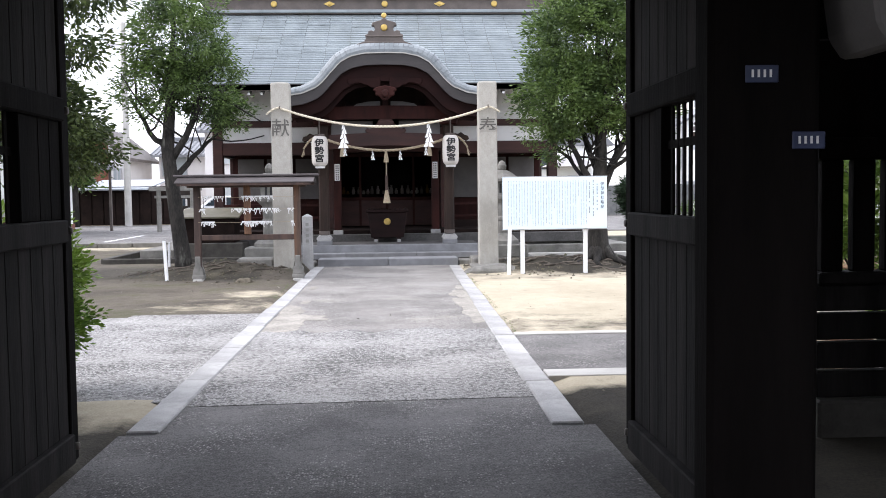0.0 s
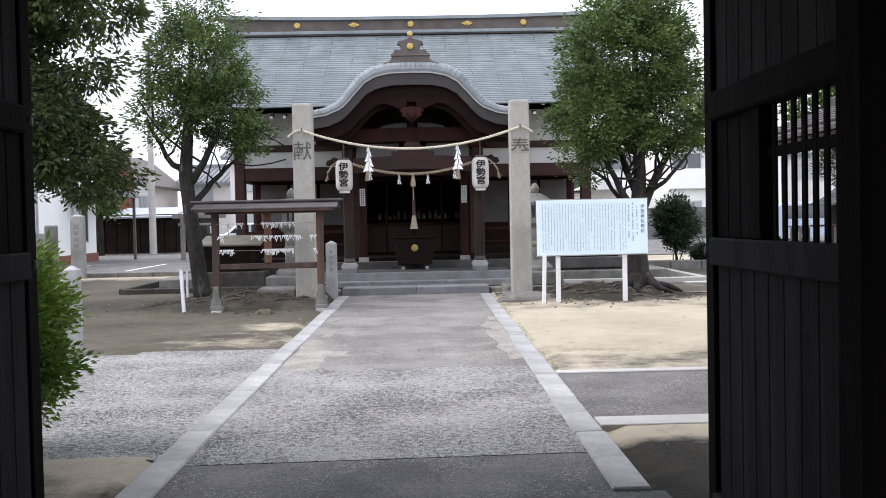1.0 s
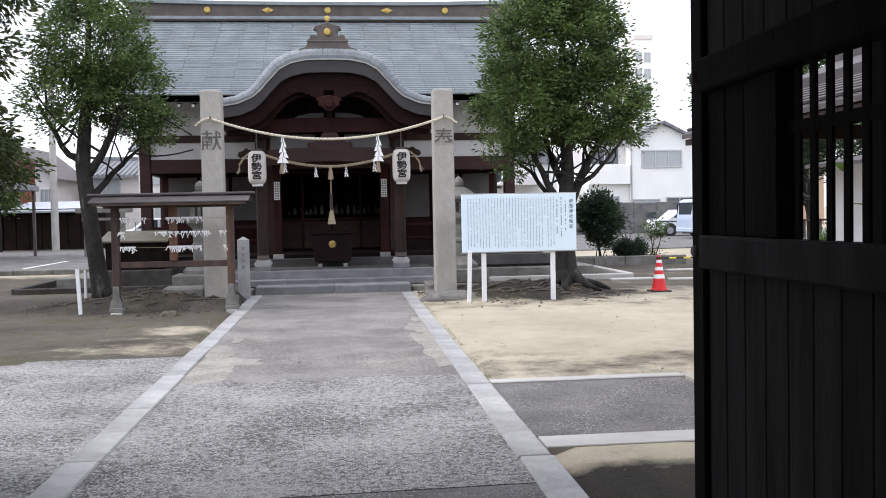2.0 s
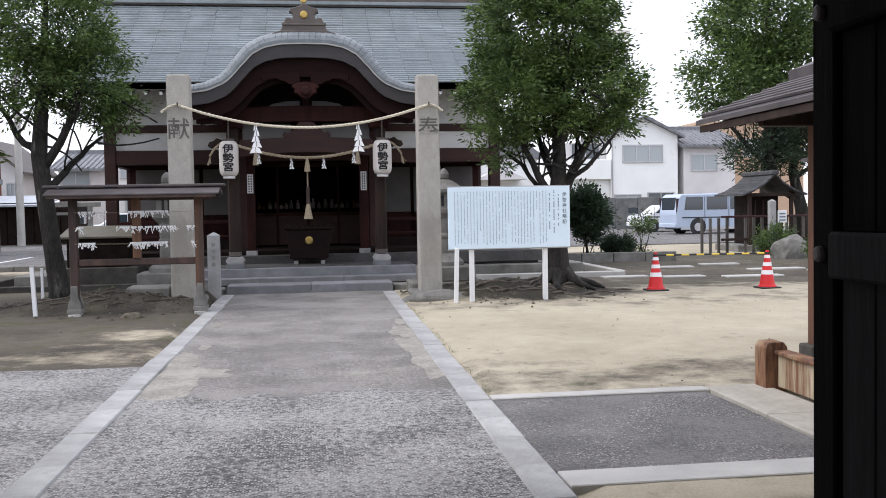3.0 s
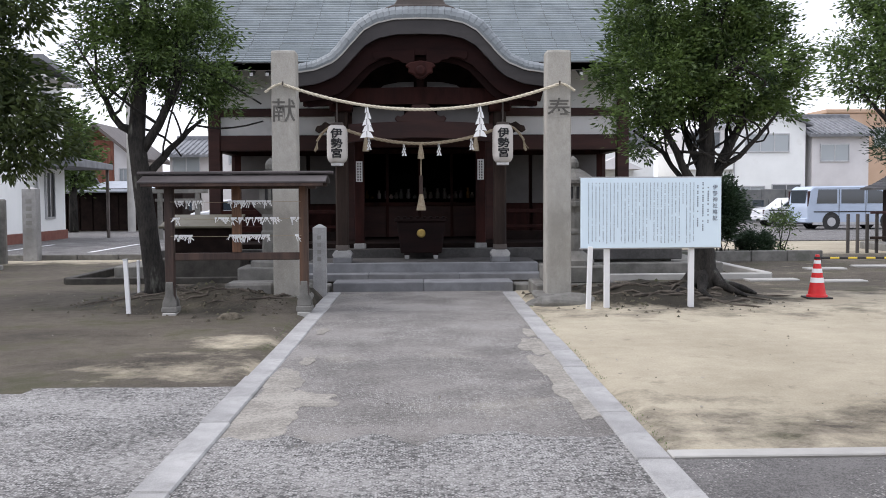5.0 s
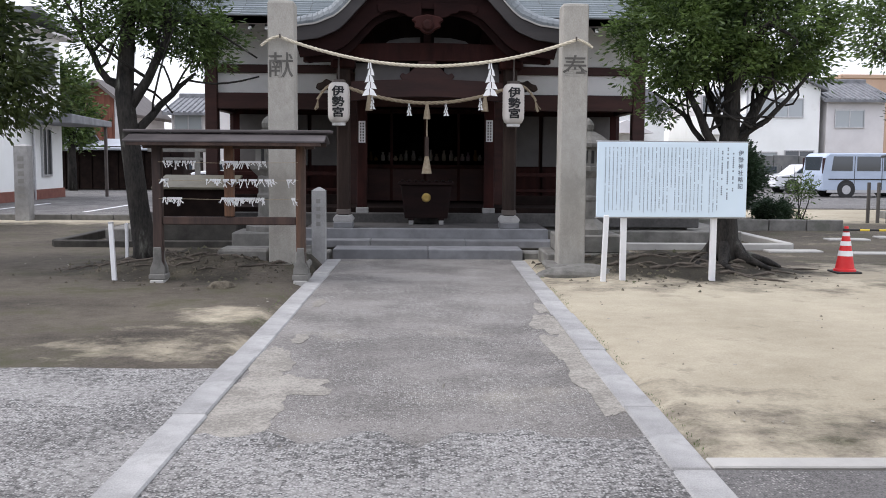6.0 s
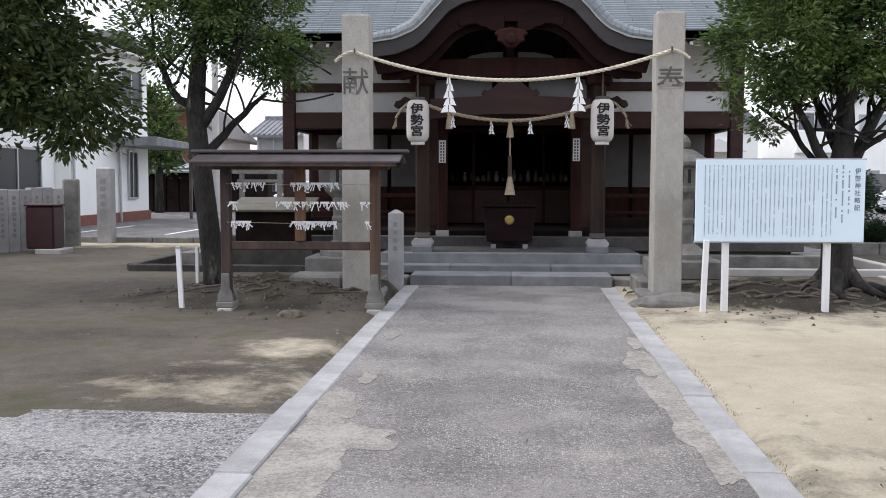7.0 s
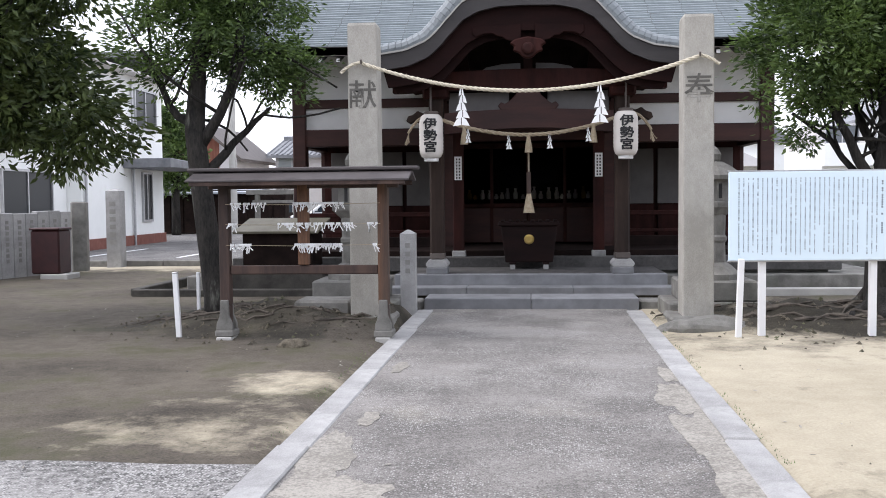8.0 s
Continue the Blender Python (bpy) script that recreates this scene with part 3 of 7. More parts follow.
def kerb_row(name, label, x0, x1, joints, z, n_seed, material=GRANITE, slant=0.0):
    """Kerb stones laid end to end between the joints, each a little out of line."""
    t = thing(name, label, "kerb", kind="structure")
    rng = random.Random(n_seed)
    for a, b in zip(joints, joints[1:]):
        w, lift = rng.uniform(-0.005, 0.005), rng.uniform(-0.005, 0.005)
        m = (a + b) / 2
        st = box(-(x1 - x0) / 2, (x1 - x0) / 2, (a - b) / 2 + 0.007, (b - a) / 2 - 0.007, z - 0.15, z + lift, 0.01)
        part("kerb_stone", st, material, t, at=pose((x0 + x1) / 2 + w + slant * (m - 8), m, 0, 0, 0, -math.degrees(slant) + rng.uniform(-0.25, 0.25)))
    return t


kerb_row("kerb_west", "pale granite kerb stones set flush along the path", -1.648, -1.445, (5.86, 7.55, 9.14, 10.65, 12.32, 14.1, 15.79, 17.6, 19.4), 0.016, 1, slant=0.006)
kerb_row("kerb_east", "pale granite kerb stones set flush along the path", 0.99, 1.195, (5.84, 7.2, 8.49, 9.65, 10.84, 12.6, 14.4, 16.1, 17.7, 19.3), 0.016, 2, slant=0.0125)
solid("concrete_strip", box(1.2, 4.2, 7.42, 7.70, -0.1, 0.012, 0.006), CONCRETE, "pale concrete edging strip of the asphalt pad", "edging", "structure")
solid("concrete_strip", box(1.226, 2.9, 9.69, 9.84, -0.1, 0.014, 0.008), CONCRETE, "pale concrete edging strip of the asphalt pad", "edging", "structure")
slab = thing("slab_row", "row of pale concrete slabs beside the asphalt pad", "slab", kind="structure")
for k in range(2):
    part("slab", box(2.905, 3.38, 7.72 + k * 1.05, 8.762 + k * 1.05, -0.1, 0.016, 0.006), SLAB, slab)
# shrine side: raised parking area, far road
solid("raised_lot", box(-60, -5.6, 28.6, 47, -0.1, 0.1, 0.01), ASPHALT, "asphalt parking area behind a low kerb", "lot", "structure")
lot = thing("lot_kerb", "low grey kerb stones along the parking area", "kerb", kind="structure")
for k in range(14):
    part("kerb_stone", box(-19.5 + k * 1.0, -18.52 + k * 1.0, 28.4, 28.58, -0.1, 0.13, 0.015), OLDSTONE, lot)
solid("back_road", box(3, 70, 36, 57.2, -0.1, 0.02, 0.01), ASPHALT, "asphalt yard where the van is parked", "road", "structure")
for k in range(3):
    solid("lot_line", box(-14 + k * 2.6, -13.88 + k * 2.6, 30, 34.5, 0.1, 0.106, 0), WHITE, "white painted parking line", "line", "structure")

# ---------- the shrine hall ----------
CX = -0.11
# the porch is drawn at this scale before the hall, with its own origin under the ropes
PORCH = Matrix.Translation((0, 6.7, 1.47)) @ Matrix.Scale(0.9545, 4) @ Matrix.Translation((0, -6.7, -1.47))
hall = thing("shrine_hall", "wooden shrine hall with white plaster walls and a weathered copper roof", "shrine", (CX, 0, 0))
# stone base and steps
part("stone_base", box(-2.0, 2.0, 21.0, 22.42, -0.15, 0.36, 0.012), STEPSTONE, hall)
part("porch_floor", box(-1.98, 1.98, 21.16, 22.4, 0.3, 0.366, 0.004), PORCHSTONE, hall, "stone porch floor darkened in colour for the roof shade")
part("base_tier", box(-4.75, 4.75, 22.62, 33, -0.15, 0.38, 0.015), OLDSTONE, hall)
part("base_tier", box(-5.6, 5.6, 22.18, 34, -0.15, 0.25, 0.015), OLDSTONE, hall)
for sx in (-1, 1):
    part("base_kerb", box(min(sx * 2.3, sx * 6.2), max(sx * 2.3, sx * 6.2), 21.35, 21.5, -0.15, 0.11, 0.015), CONCRETE if sx > 0 else DARKSTONE, hall)
    part("base_kerb", box(sx * 6.2 - 0.08, sx * 6.2 + 0.08, 21.51, 26, -0.15, 0.11, 0.015), CONCRETE if sx > 0 else DARKSTONE, hall)
for x0, x1 in ((-1.41, 0.02), (0.025, 1.44)):
    part("step", box(x0, x1, 19.63, 20.25, -0.1, 0.145, 0.012), STEPSTONE, hall, "pale granite entrance step")
for k, (x0, x1) in enumerate(((-2.35, -0.9), (-0.895, 0.62), (0.625, 2.35))):
    part("step", box(x0, x1, 20.6, 20.99, 0.08, 0.2, 0.01), STEPSTONE, hall)
    part("step_footing", box(x0 + 0.02, x1 - 0.02, 20.72, 20.98, -0.1, 0.078, 0.005), DARKSTONE, hall)
part("low_step", box(-1.9, -1.46, 19.72, 20.15, -0.1, 0.1, 0.02), OLDSTONE, hall)
part("low_step", box(1.47, 1.93, 19.72, 20.15, -0.1, 0.1, 0.02), OLDSTONE, hall)
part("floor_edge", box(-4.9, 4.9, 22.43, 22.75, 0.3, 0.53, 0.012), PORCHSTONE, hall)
part("hall_floor", box(-4.6, 4.6, 22.7, 32, 0.45, 0.62, 0.01), DARKIN, hall, "wooden floor inside the hall, coloured dark for the deep shade")
# porch posts on stone plinths
for sx in (-1, 1):
    x = 1.43 * sx
    post = part("porch_post", box(x - 0.112, x + 0.112, 21.79, 22.01, 0.53, 3.3, 0.03), BROWN, hall, at=PORCH)
    part("base_stone", box(x - 0.165, x + 0.165, 21.7, 22.08, 0.307, 0.41, 0.01), STEPSTONE, post, "square granite base stone")
    part("plinth", prism([(x - 0.15, 0.41), (x + 0.15, 0.41), (x + 0.175, 0.445), (x + 0.175, 0.47), (x + 0.13, 0.53), (x - 0.13, 0.53), (x - 0.175, 0.47), (x - 0.175, 0.445)], 21.72, 22.07, "y", bevel=0.006), GRANITE, post, "pale cushion-shaped stone plinth")
    part("metal_band", box(x - 0.118, x + 0.118, 21.784, 22.016, 0.54, 0.63, 0.01), RIDGE, post)
    # bracket capital and carved nose
    part("bracket_block", box(x - 0.2, x + 0.2, 21.7, 22.1, 3.02, 3.18, 0.03), REDWOOD, post)
    part("bracket_arm", prism([(x - 0.52, 3.32), (x + 0.52, 3.32), (x + 0.5, 3.24), (x + 0.36, 3.18), (x - 0.36, 3.18), (x - 0.5, 3.24)], 21.8, 22.0, "y"), REDWOOD, post)
    nose = [(x + sx * a, b) for a, b in [(0.13, 2.66), (0.24, 2.64), (0.34, 2.69), (0.41, 2.65), (0.47, 2.69), (0.44, 2.77), (0.36, 2.79), (0.29, 2.85), (0.2, 2.81), (0.13, 2.84)]]
    part("carved_nose", prism(nose, 21.82, 21.98, "y", bevel=0.012), BROWN, post, "carved brown wooden beam end")
# porch beams
part("rainbow_beam", strip_solid([(-1.3 + 0.1 * i, 2.48 + 0.08 * (1 - ((i - 13) / 13) ** 2)) for i in range(27)], [(-1.3 + 0.1 * i, 2.8 + 0.05 * (1 - ((i - 13) / 13) ** 2)) for i in range(27)], 21.80, 22.0), REDBEAM, hall, "curved red-brown tie beam", at=PORCH)
part("upper_beam", strip_solid([(-2.1 + 0.14 * i, 3.13 + 0.03 * (1 - ((i - 15) / 15) ** 2)) for i in range(31)], [(-2.1 + 0.14 * i, 3.36 + 0.1 * (1 - ((i - 15) / 15) ** 2)) for i in range(31)], 21.78, 22.02), REDWOOD, hall, at=PORCH)
frog = [(-0.42, 2.84), (0.42, 2.84), (0.47, 2.9), (0.42, 2.96), (0.36, 2.93), (0.3, 2.97), (0.2, 3.06), (0.14, 3.16), (-0.14, 3.16), (-0.2, 3.06), (-0.3, 2.97), (-0.36, 2.93), (-0.42, 2.96), (-0.47, 2.9)]
part("frog_leg_strut", prism(frog, 21.80, 21.98, "y", bevel=0.01), REDBEAM, hall, "carved red frog-leg strut", at=PORCH)
for sx in (-1, 1):
    part("plaster_infill", box(sx * 0.3, sx * 1.25, 22.1, 22.14, 2.82, 3.14, 0.002), SHADEWHITE, hall, at=PORCH)
    part("side_tie", box(sx * 1.43 - 0.07, sx * 1.43 + 0.07, 22.0, 24.9, 2.66, 2.88, 0.015), REDWOOD, hall, at=PORCH)
    part("tail_rafter", prism([(22.0, 3.0), (24.9, 3.6), (24.9, 3.82), (22.0, 3.22)], sx * 1.43 - 0.06, sx * 1.43 + 0.06, "x"), REDWOOD, hall, at=PORCH)

# undulating gable: (half width, rise) along its upper edge
S = [(0, 1.0), (0.19, 0.99), (0.33, 0.92), (0.43, 0.79), (0.524, 0.55), (0.6, 0.34), (0.667, 0.2), (0.81, 0.06), (1.0, 0.0)]


def gable(u):
    """Rise of the undulating gable, 0 at the tip and 1 at the crown."""
    u = min(1.0, abs(u))
    for (a, b), (c, d) in zip(S, S[1:]):
        if u <= c:
            k = (u - a) / (c - a)
            k = k * k * (3 - 2 * k) * 0.15 + k * 0.85
            return b + (d - b) * k
    return 0.0


def gable_row(half, base, rise, n=56, lift=0.0):
    return [(half * (2 * i / n - 1), base + rise * gable(2 * i / n - 1) + lift * abs(2 * i / n - 1) ** 6) for i in range(n + 1)]


def disc(r, y, x, z, d=0.03, bm=None):
    b = lathe([(r * 0.9, 0), (r, d * 0.5), (r * 0.9, d), (r * 0.6, d * 1.25)], 20)
    return join(bm or bmesh.new(), b, Matrix.Translation((x, y, z)) @ Matrix.Rotation(radians(90), 4, "X"))


GY = 21.05
mid = gable_row(2.24, 3.6, 0.93)
part("bargeboard", strip_solid(gable_row(2.2, 3.38, 0.905), mid, GY, GY + 0.09), BARGE, hall, "dark curved bargeboard of the porch gable", at=PORCH)
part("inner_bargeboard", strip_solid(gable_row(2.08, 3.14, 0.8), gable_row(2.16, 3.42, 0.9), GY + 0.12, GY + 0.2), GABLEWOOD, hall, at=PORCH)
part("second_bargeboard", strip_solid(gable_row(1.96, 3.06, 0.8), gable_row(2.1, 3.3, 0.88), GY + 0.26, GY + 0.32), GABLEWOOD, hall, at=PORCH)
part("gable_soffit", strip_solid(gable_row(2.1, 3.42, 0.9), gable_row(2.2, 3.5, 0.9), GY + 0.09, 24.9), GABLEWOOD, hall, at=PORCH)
# ribbed rolled copper edge along the gable: one rib a piece
edge = part("gable_edge", strip_solid(mid, gable_row(2.25, 3.625, 0.93), GY - 0.03, GY + 0.1), CONCRETE, hall, "thin pale copper drip edge", at=PORCH)
N = 50
arc = gable_row(2.24, 3.625, 0.93, 200)
run = [0.0]
for (xa, za), (xb, zb) in zip(arc, arc[1:]):
    run.append(run[-1] + math.hypot(xb - xa, zb - za))


def along(d):
    """The place on the gable's edge at a distance d along it."""
    i = max(k for k in range(200) if run[k] <= d + 1e-9)
    f = min(1.0, (d - run[i]) / (run[i + 1] - run[i]))
    return arc[i][0] + (arc[i + 1][0] - arc[i][0]) * f, arc[i][1] + (arc[i + 1][1] - arc[i][1]) * f


def edge_normal(d):
    (xa, za), (xb, zb) = along(max(0.0, d - 0.12)), along(min(run[-1], d + 0.12))
    ln = math.hypot(xb - xa, zb - za)
    return -(zb - za) / ln, (xb - xa) / ln


bm = bmesh.new()
prof = [(GY - 0.02, 0.0), (GY - 0.025, 0.06), (GY + 0.0, 0.14), (GY + 0.06, 0.2), (GY + 0.2, 0.25), (GY + 0.6, 0.27)]
for i in range(N):
    rows = []
    for d, lift in ((run[-1] * i / N + 0.002, 0.0), (run[-1] * (i + 0.5) / N, 0.004), (run[-1] * (i + 1) / N - 0.002, 0.008)):
        (x, z), (nx, nz) = along(d), edge_normal(d)
        slim = 0.55 + 0.45 * min(1.0, 2.2 * min(d, run[-1] - d) / run[-1] + 0.12)
        rows.append([bm.verts.new((x + nx * (h * slim + lift), y, z + nz * (h * slim + lift))) for y, h in prof])
    for lo, hi in zip(rows, rows[1:]):
        for a in range(len(prof) - 1):
            bm.faces.new((lo[a], hi[a], hi[a + 1], lo[a + 1]))
    for row in (rows[0], rows[2]):
        bm.faces.new(row)
part("rolled_edge", bm, COPPEREDGE, hall, "ribbed grey-green copper sheets over the gable edge", at=PORCH)
part("porch_roof", strip_solid(gable_row(2.22, 3.60, 0.9), gable_row(2.24, 3.8, 0.9), GY + 0.5, 26.2), COPPER, hall, at=PORCH)
# carved pendant: a round boss between two scalloped wings
wing_ = [(0.1, 4.03), (0.82, 4.0), (0.82, 3.9), (0.76, 3.85), (0.7, 3.88), (0.62, 3.9), (0.52, 3.9), (0.46, 3.86), (0.38, 3.85), (0.32, 3.8), (0.25, 3.79), (0.2, 3.73), (0.14, 3.72), (0.1, 3.68)]
boss = [(-0.2, 3.86), (-0.27, 3.8), (-0.2, 3.76), (-0.22, 3.69), (-0.13, 3.66), (-0.08, 3.6), (0, 3.575), (0.08, 3.6), (0.13, 3.66), (0.22, 3.69), (0.2, 3.76), (0.27, 3.8), (0.2, 3.86), (0, 3.9)]
pendant = part("gable_pendant", prism([(a, b - 0.06) for a, b in boss], GY + 0.04, GY + 0.13, "y", bevel=0.018), REDWOOD, hall, "carved red gable pendant", at=PORCH)
part("flower_boss", disc(0.09, GY + 0.035, 0, 3.66, 0.05), REDWOOD, pendant)
for sx in (-1, 1):
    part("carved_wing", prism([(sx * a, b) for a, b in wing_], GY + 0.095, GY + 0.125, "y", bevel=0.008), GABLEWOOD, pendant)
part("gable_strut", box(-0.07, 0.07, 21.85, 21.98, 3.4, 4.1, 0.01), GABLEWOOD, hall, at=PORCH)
for sx in (-1, 1):
    part("plaster_infill", prism([(sx * 0.12, 3.46), (sx * 0.75, 3.46), (sx * 0.66, 3.53), (sx * 0.4, 3.58), (sx * 0.12, 3.59)], 22.1, 22.14, "y"), SHADEWHITE, hall, at=PORCH)
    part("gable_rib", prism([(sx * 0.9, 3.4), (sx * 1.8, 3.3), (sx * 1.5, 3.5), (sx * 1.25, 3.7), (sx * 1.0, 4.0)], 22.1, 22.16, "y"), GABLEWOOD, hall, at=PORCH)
# ridge-end ornament on the gable crown
half = [(0.6, 4.725), (0.58, 4.76), (0.5, 4.77), (0.44, 4.81), (0.4, 4.88), (0.42, 4.95), (0.36, 4.97), (0.34, 5.04), (0.27, 5.05), (0.22, 5.02), (0.2, 5.08), (0.22, 5.14), (0.28, 5.15), (0.25, 5.22), (0.14, 5.25), (0.07, 5.27), (0, 5.33)]
orn = part("ridge_ornament", prism([(-a, b) for a, b in half] + half[-2::-1], GY + 0.12, GY + 0.3, "y", bevel=0.012), RIDGE, hall, "dark scalloped ridge-end ornament", at=PORCH)
part("ornament_foot", prism([(-0.64, 4.7), (0.64, 4.7), (0.58, 4.75), (0.44, 4.8), (-0.44, 4.8), (-0.58, 4.75)], GY + 0.08, GY + 0.36, "y", bevel=0.008), RIDGE, orn)
part("ornament_shelf", box(-0.4, 0.4, GY + 0.1, GY + 0.33, 4.9, 4.93, 0.01), RIDGE, orn)
part("gold_crest", disc(0.075, GY + 0.12, 0, 5.1), GOLD, orn, "gilded round crest")
part("gold_crest", disc(0.06, GY + 0.16, 0, 5.37), GOLD, orn, "gilded round crest")
part("porch_ridge", tube([(0, GY + 0.25, 4.72), (0, 26.4, 4.95)], 0.13, 10), RIDGE, hall, at=PORCH)

# main roof of copper sheets laid in courses
EY, EZ, RY, RZ, HW = 23.0, 4.06, 26.3, 6.32, 5.2
COURSES = 36


def roof_z(k):
    return EZ + (RZ - EZ) * (k - 0.05 * math.sin(math.pi * k))


def roof_x(k):
    return HW - 0.35 * k


roof = thing("roof", "grey-green copper sheet roof laid in courses", "")
roof.parent = hall
NS = 17


def sheet_mesh(w, dy, dz, t):
    """One copper sheet of a course: its front lip and its sloping face."""
    b = bmesh.new()
    v = [b.verts.new(q) for q in ((0.003, 0, -0.006), (w - 0.003, 0, -0.006), (w - 0.003, 0, t), (0.003, 0, t), (w - 0.003, dy + 0.03, dz + 0.003), (0.003, dy + 0.03, dz + 0.003))]
    b.faces.new((v[0], v[1], v[2], v[3]))
    b.faces.new((v[3], v[2], v[4], v[5]))
    return b


rng = random.Random(9)
upper = bmesh.new()
for c in range(COURSES):
    k0, k1 = c / COURSES, (c + 1) / COURSES
    y0, y1, z0, z1 = EY + (RY - EY) * k0, EY + (RY - EY) * k1, roof_z(k0), roof_z(k1)
    w = 2 * roof_x(k0) / NS
    shift = rng.uniform(-0.02, 0.02)
    me = finish(sheet_mesh(w, y1 - y0, z1 - z0, 0.022), "roof_sheet", COPPER) if c < 17 else None
    for j in range(NS):
        at = pose(-roof_x(k0) + w * j + shift, y0, z0 + rng.uniform(0, 0.006))
        if me:
            piece("roof_sheet", me, roof, at)
        else:
            join(upper, sheet_mesh(w, y1 - y0, z1 - z0, 0.022), at)
tagged(part("upper_sheet", upper, COPPER, roof), kind="stuff")
bm = bmesh.new()
for (y0, z0, y1, z1) in [(EY, EZ - 0.02, RY, RZ - 0.28), (RY + RY - EY, EZ - 0.03, RY, RZ - 0.03)]:
    v = [bm.verts.new(q) for q in ((-HW, y0, z0), (HW, y0, z0), (HW - 0.35, y1, z1), (-HW + 0.35, y1, z1), (-HW, y0, z0 - 0.14), (HW, y0, z0 - 0.14), (HW - 0.35, y1, z1 - 0.2), (-HW + 0.35, y1, z1 - 0.2))]
    for f in ((0, 1, 2, 3), (4, 5, 6, 7), (0, 1, 5, 4), (1, 2, 6, 5), (0, 3, 7, 4)):
        bm.faces.new([v[i] for i in f])
part("roof_deck", bm, RIDGE, roof)
ridge = part("main_ridge", strip_solid([(-4.75 + 0.475 * i, 6.24 + 0.0) for i in range(21)], [(-4.8 + 0.48 * i, 6.62 + 0.07 * abs(i / 10 - 1) ** 3) for i in range(21)], RY - 0.2, RY + 0.2), RIDGE, roof, "dark boxed ridge with gilded crests")
part("ridge_cap", strip_solid([(-4.95 + 0.495 * i, 6.62 + 0.07 * abs(i / 10 - 1) ** 3) for i in range(21)], [(-5.0 + 0.5 * i, 6.70 + 0.09 * abs(i / 10 - 1) ** 3) for i in range(21)], RY - 0.28, RY + 0.28), COPPER, roof)
part("ridge_board", box(-4.78, 4.78, RY - 0.25, RY - 0.2, 6.27, 6.35, 0.01), COPPER, roof)
for k, x in enumerate((-2.92, 0, 2.92)):
    part("gold_crest", disc(0.085, RY - 0.2, x, 6.5), GOLD, ridge, "gilded round crest")
for x in (-1.46, 1.46):
    d = prism([(x - 0.15, 6.5), (x, 6.43), (x + 0.15, 6.5), (x, 6.57)], RY - 0.23, RY - 0.2, "y")
    part("gold_flower", disc(0.05, RY - 0.22, x, 6.5, bm=d), GOLD, ridge, "gilded diamond flower crest")
# eaves: rafters with white painted ends
bm, wb = bmesh.new(), bmesh.new()
x = -5.0
while x < 5.0:
    if abs(x) > 2.05:
        prism([(23.06, 3.80), (24.5, 4.32), (24.5, 4.40), (23.06, 3.88)], x - 0.035, x + 0.035, "x", bm)
        box(x - 0.03, x + 0.03, 23.052, 23.062, 3.81, 3.87, 0, wb)
    x += 0.34 if round(x * 100) % 2 else 0.30
tagged(part("rafters", bm, BARGE, hall), kind="stuff")
tagged(part("rafter_ends", wb, PLASTER, hall, "white painted rafter ends"), kind="stuff")
part("eave_board", box(-5.15, 5.15, 23.0, 23.06, 3.9, 4.05, 0.01), BARGE, hall)
# front wall frame: posts, beams and white plaster between
for x in (-4.14, -1.45, 1.45, 4.14):
    part("wall_post", box(x - 0.12, x + 0.12, 24.1, 24.34, 0.6, 4.35, 0.015), REDBEAM, hall)
for sx in (-1, 1):
    a, b = (1.57, 4.02)
    x0, x1 = sorted((sx * a, sx * b))
    part("plaster_panel", box(x0, x1, 24.2, 24.26, 3.28, 4.3, 0.002), PLASTER, hall)
    part("plaster_panel", box(x0, x1, 24.2, 24.26, 2.74, 3.14, 0.002), PLASTER, hall)
    part("wall_beam", box(x0, x1, 24.14, 24.3, 3.13, 3.29, 0.01), REDBEAM, hall)
    part("wall_beam", box(x0, x1, 24.12, 24.32, 2.44, 2.75, 0.01), REDBEAM, hall)
    part("handrail", box(x0, x1, 24.1, 24.18, 1.16, 1.24, 0.01), REDWOOD, hall)
    part("handrail", box(x0, x1, 24.1, 24.18, 0.86, 0.92, 0.01), REDWOOD, hall)
    part("veranda_skirt", box(x0, x1, 24.0, 24.06, 0.6, 0.8, 0.01), DARKIN, hall)
    # side walls, plaster above an open side bay
    xo = sx * 4.14
    part("side_plaster", box(xo - 0.03, xo + 0.03, 24.34, 30, 2.74, 4.4, 0.002), PLASTER, hall)
    part("side_beam", box(xo - 0.09, xo + 0.09, 24.34, 30, 2.44, 2.74, 0.01), REDBEAM, hall)
    part("side_wall", box(xo - 0.05, xo + 0.05, 26.2, 30, 0.6, 2.44, 0.01), REDBEAM, hall)
    # back wall of the veranda with pale sliding panels, their colour darkened for shade
    part("inner_wall", box(sx * 1.5, sx * 4.1, 26.1, 26.16, 0.6, 4.6, 0.002), REDWOOD, hall)
    for j in range(3):
        pa = sx * (1.75 + 0.76 * j)
        panel = part("sliding_panel", box(min(pa, pa + sx * 0.68), max(pa, pa + sx * 0.68), 26.03, 26.08, 1.35, 2.42, 0.005), SHADEWHITE, hall, "pale papered sliding panel darkened in colour for shade")
        part("panel_board", box(min(pa, pa + sx * 0.68), max(pa, pa + sx * 0.68), 26.02, 26.08, 0.7, 1.33, 0.005), REDWOOD, panel)
part("centre_lintel", box(-1.33, 1.33, 24.14, 24.3, 2.5, 2.8, 0.01), REDBEAM, hall)
part("centre_panel", box(-1.33, 1.33, 24.2, 24.26, 2.8, 4.3, 0.002), REDWOOD, hall)
# Added board in shade-dark wood, closing the gable opening behind the arch.
part("gable_back", box(-1.3, 1.3, 22.3, 22.36, 3.0, 4.3, 0.005), DARKIN, hall, at=PORCH)
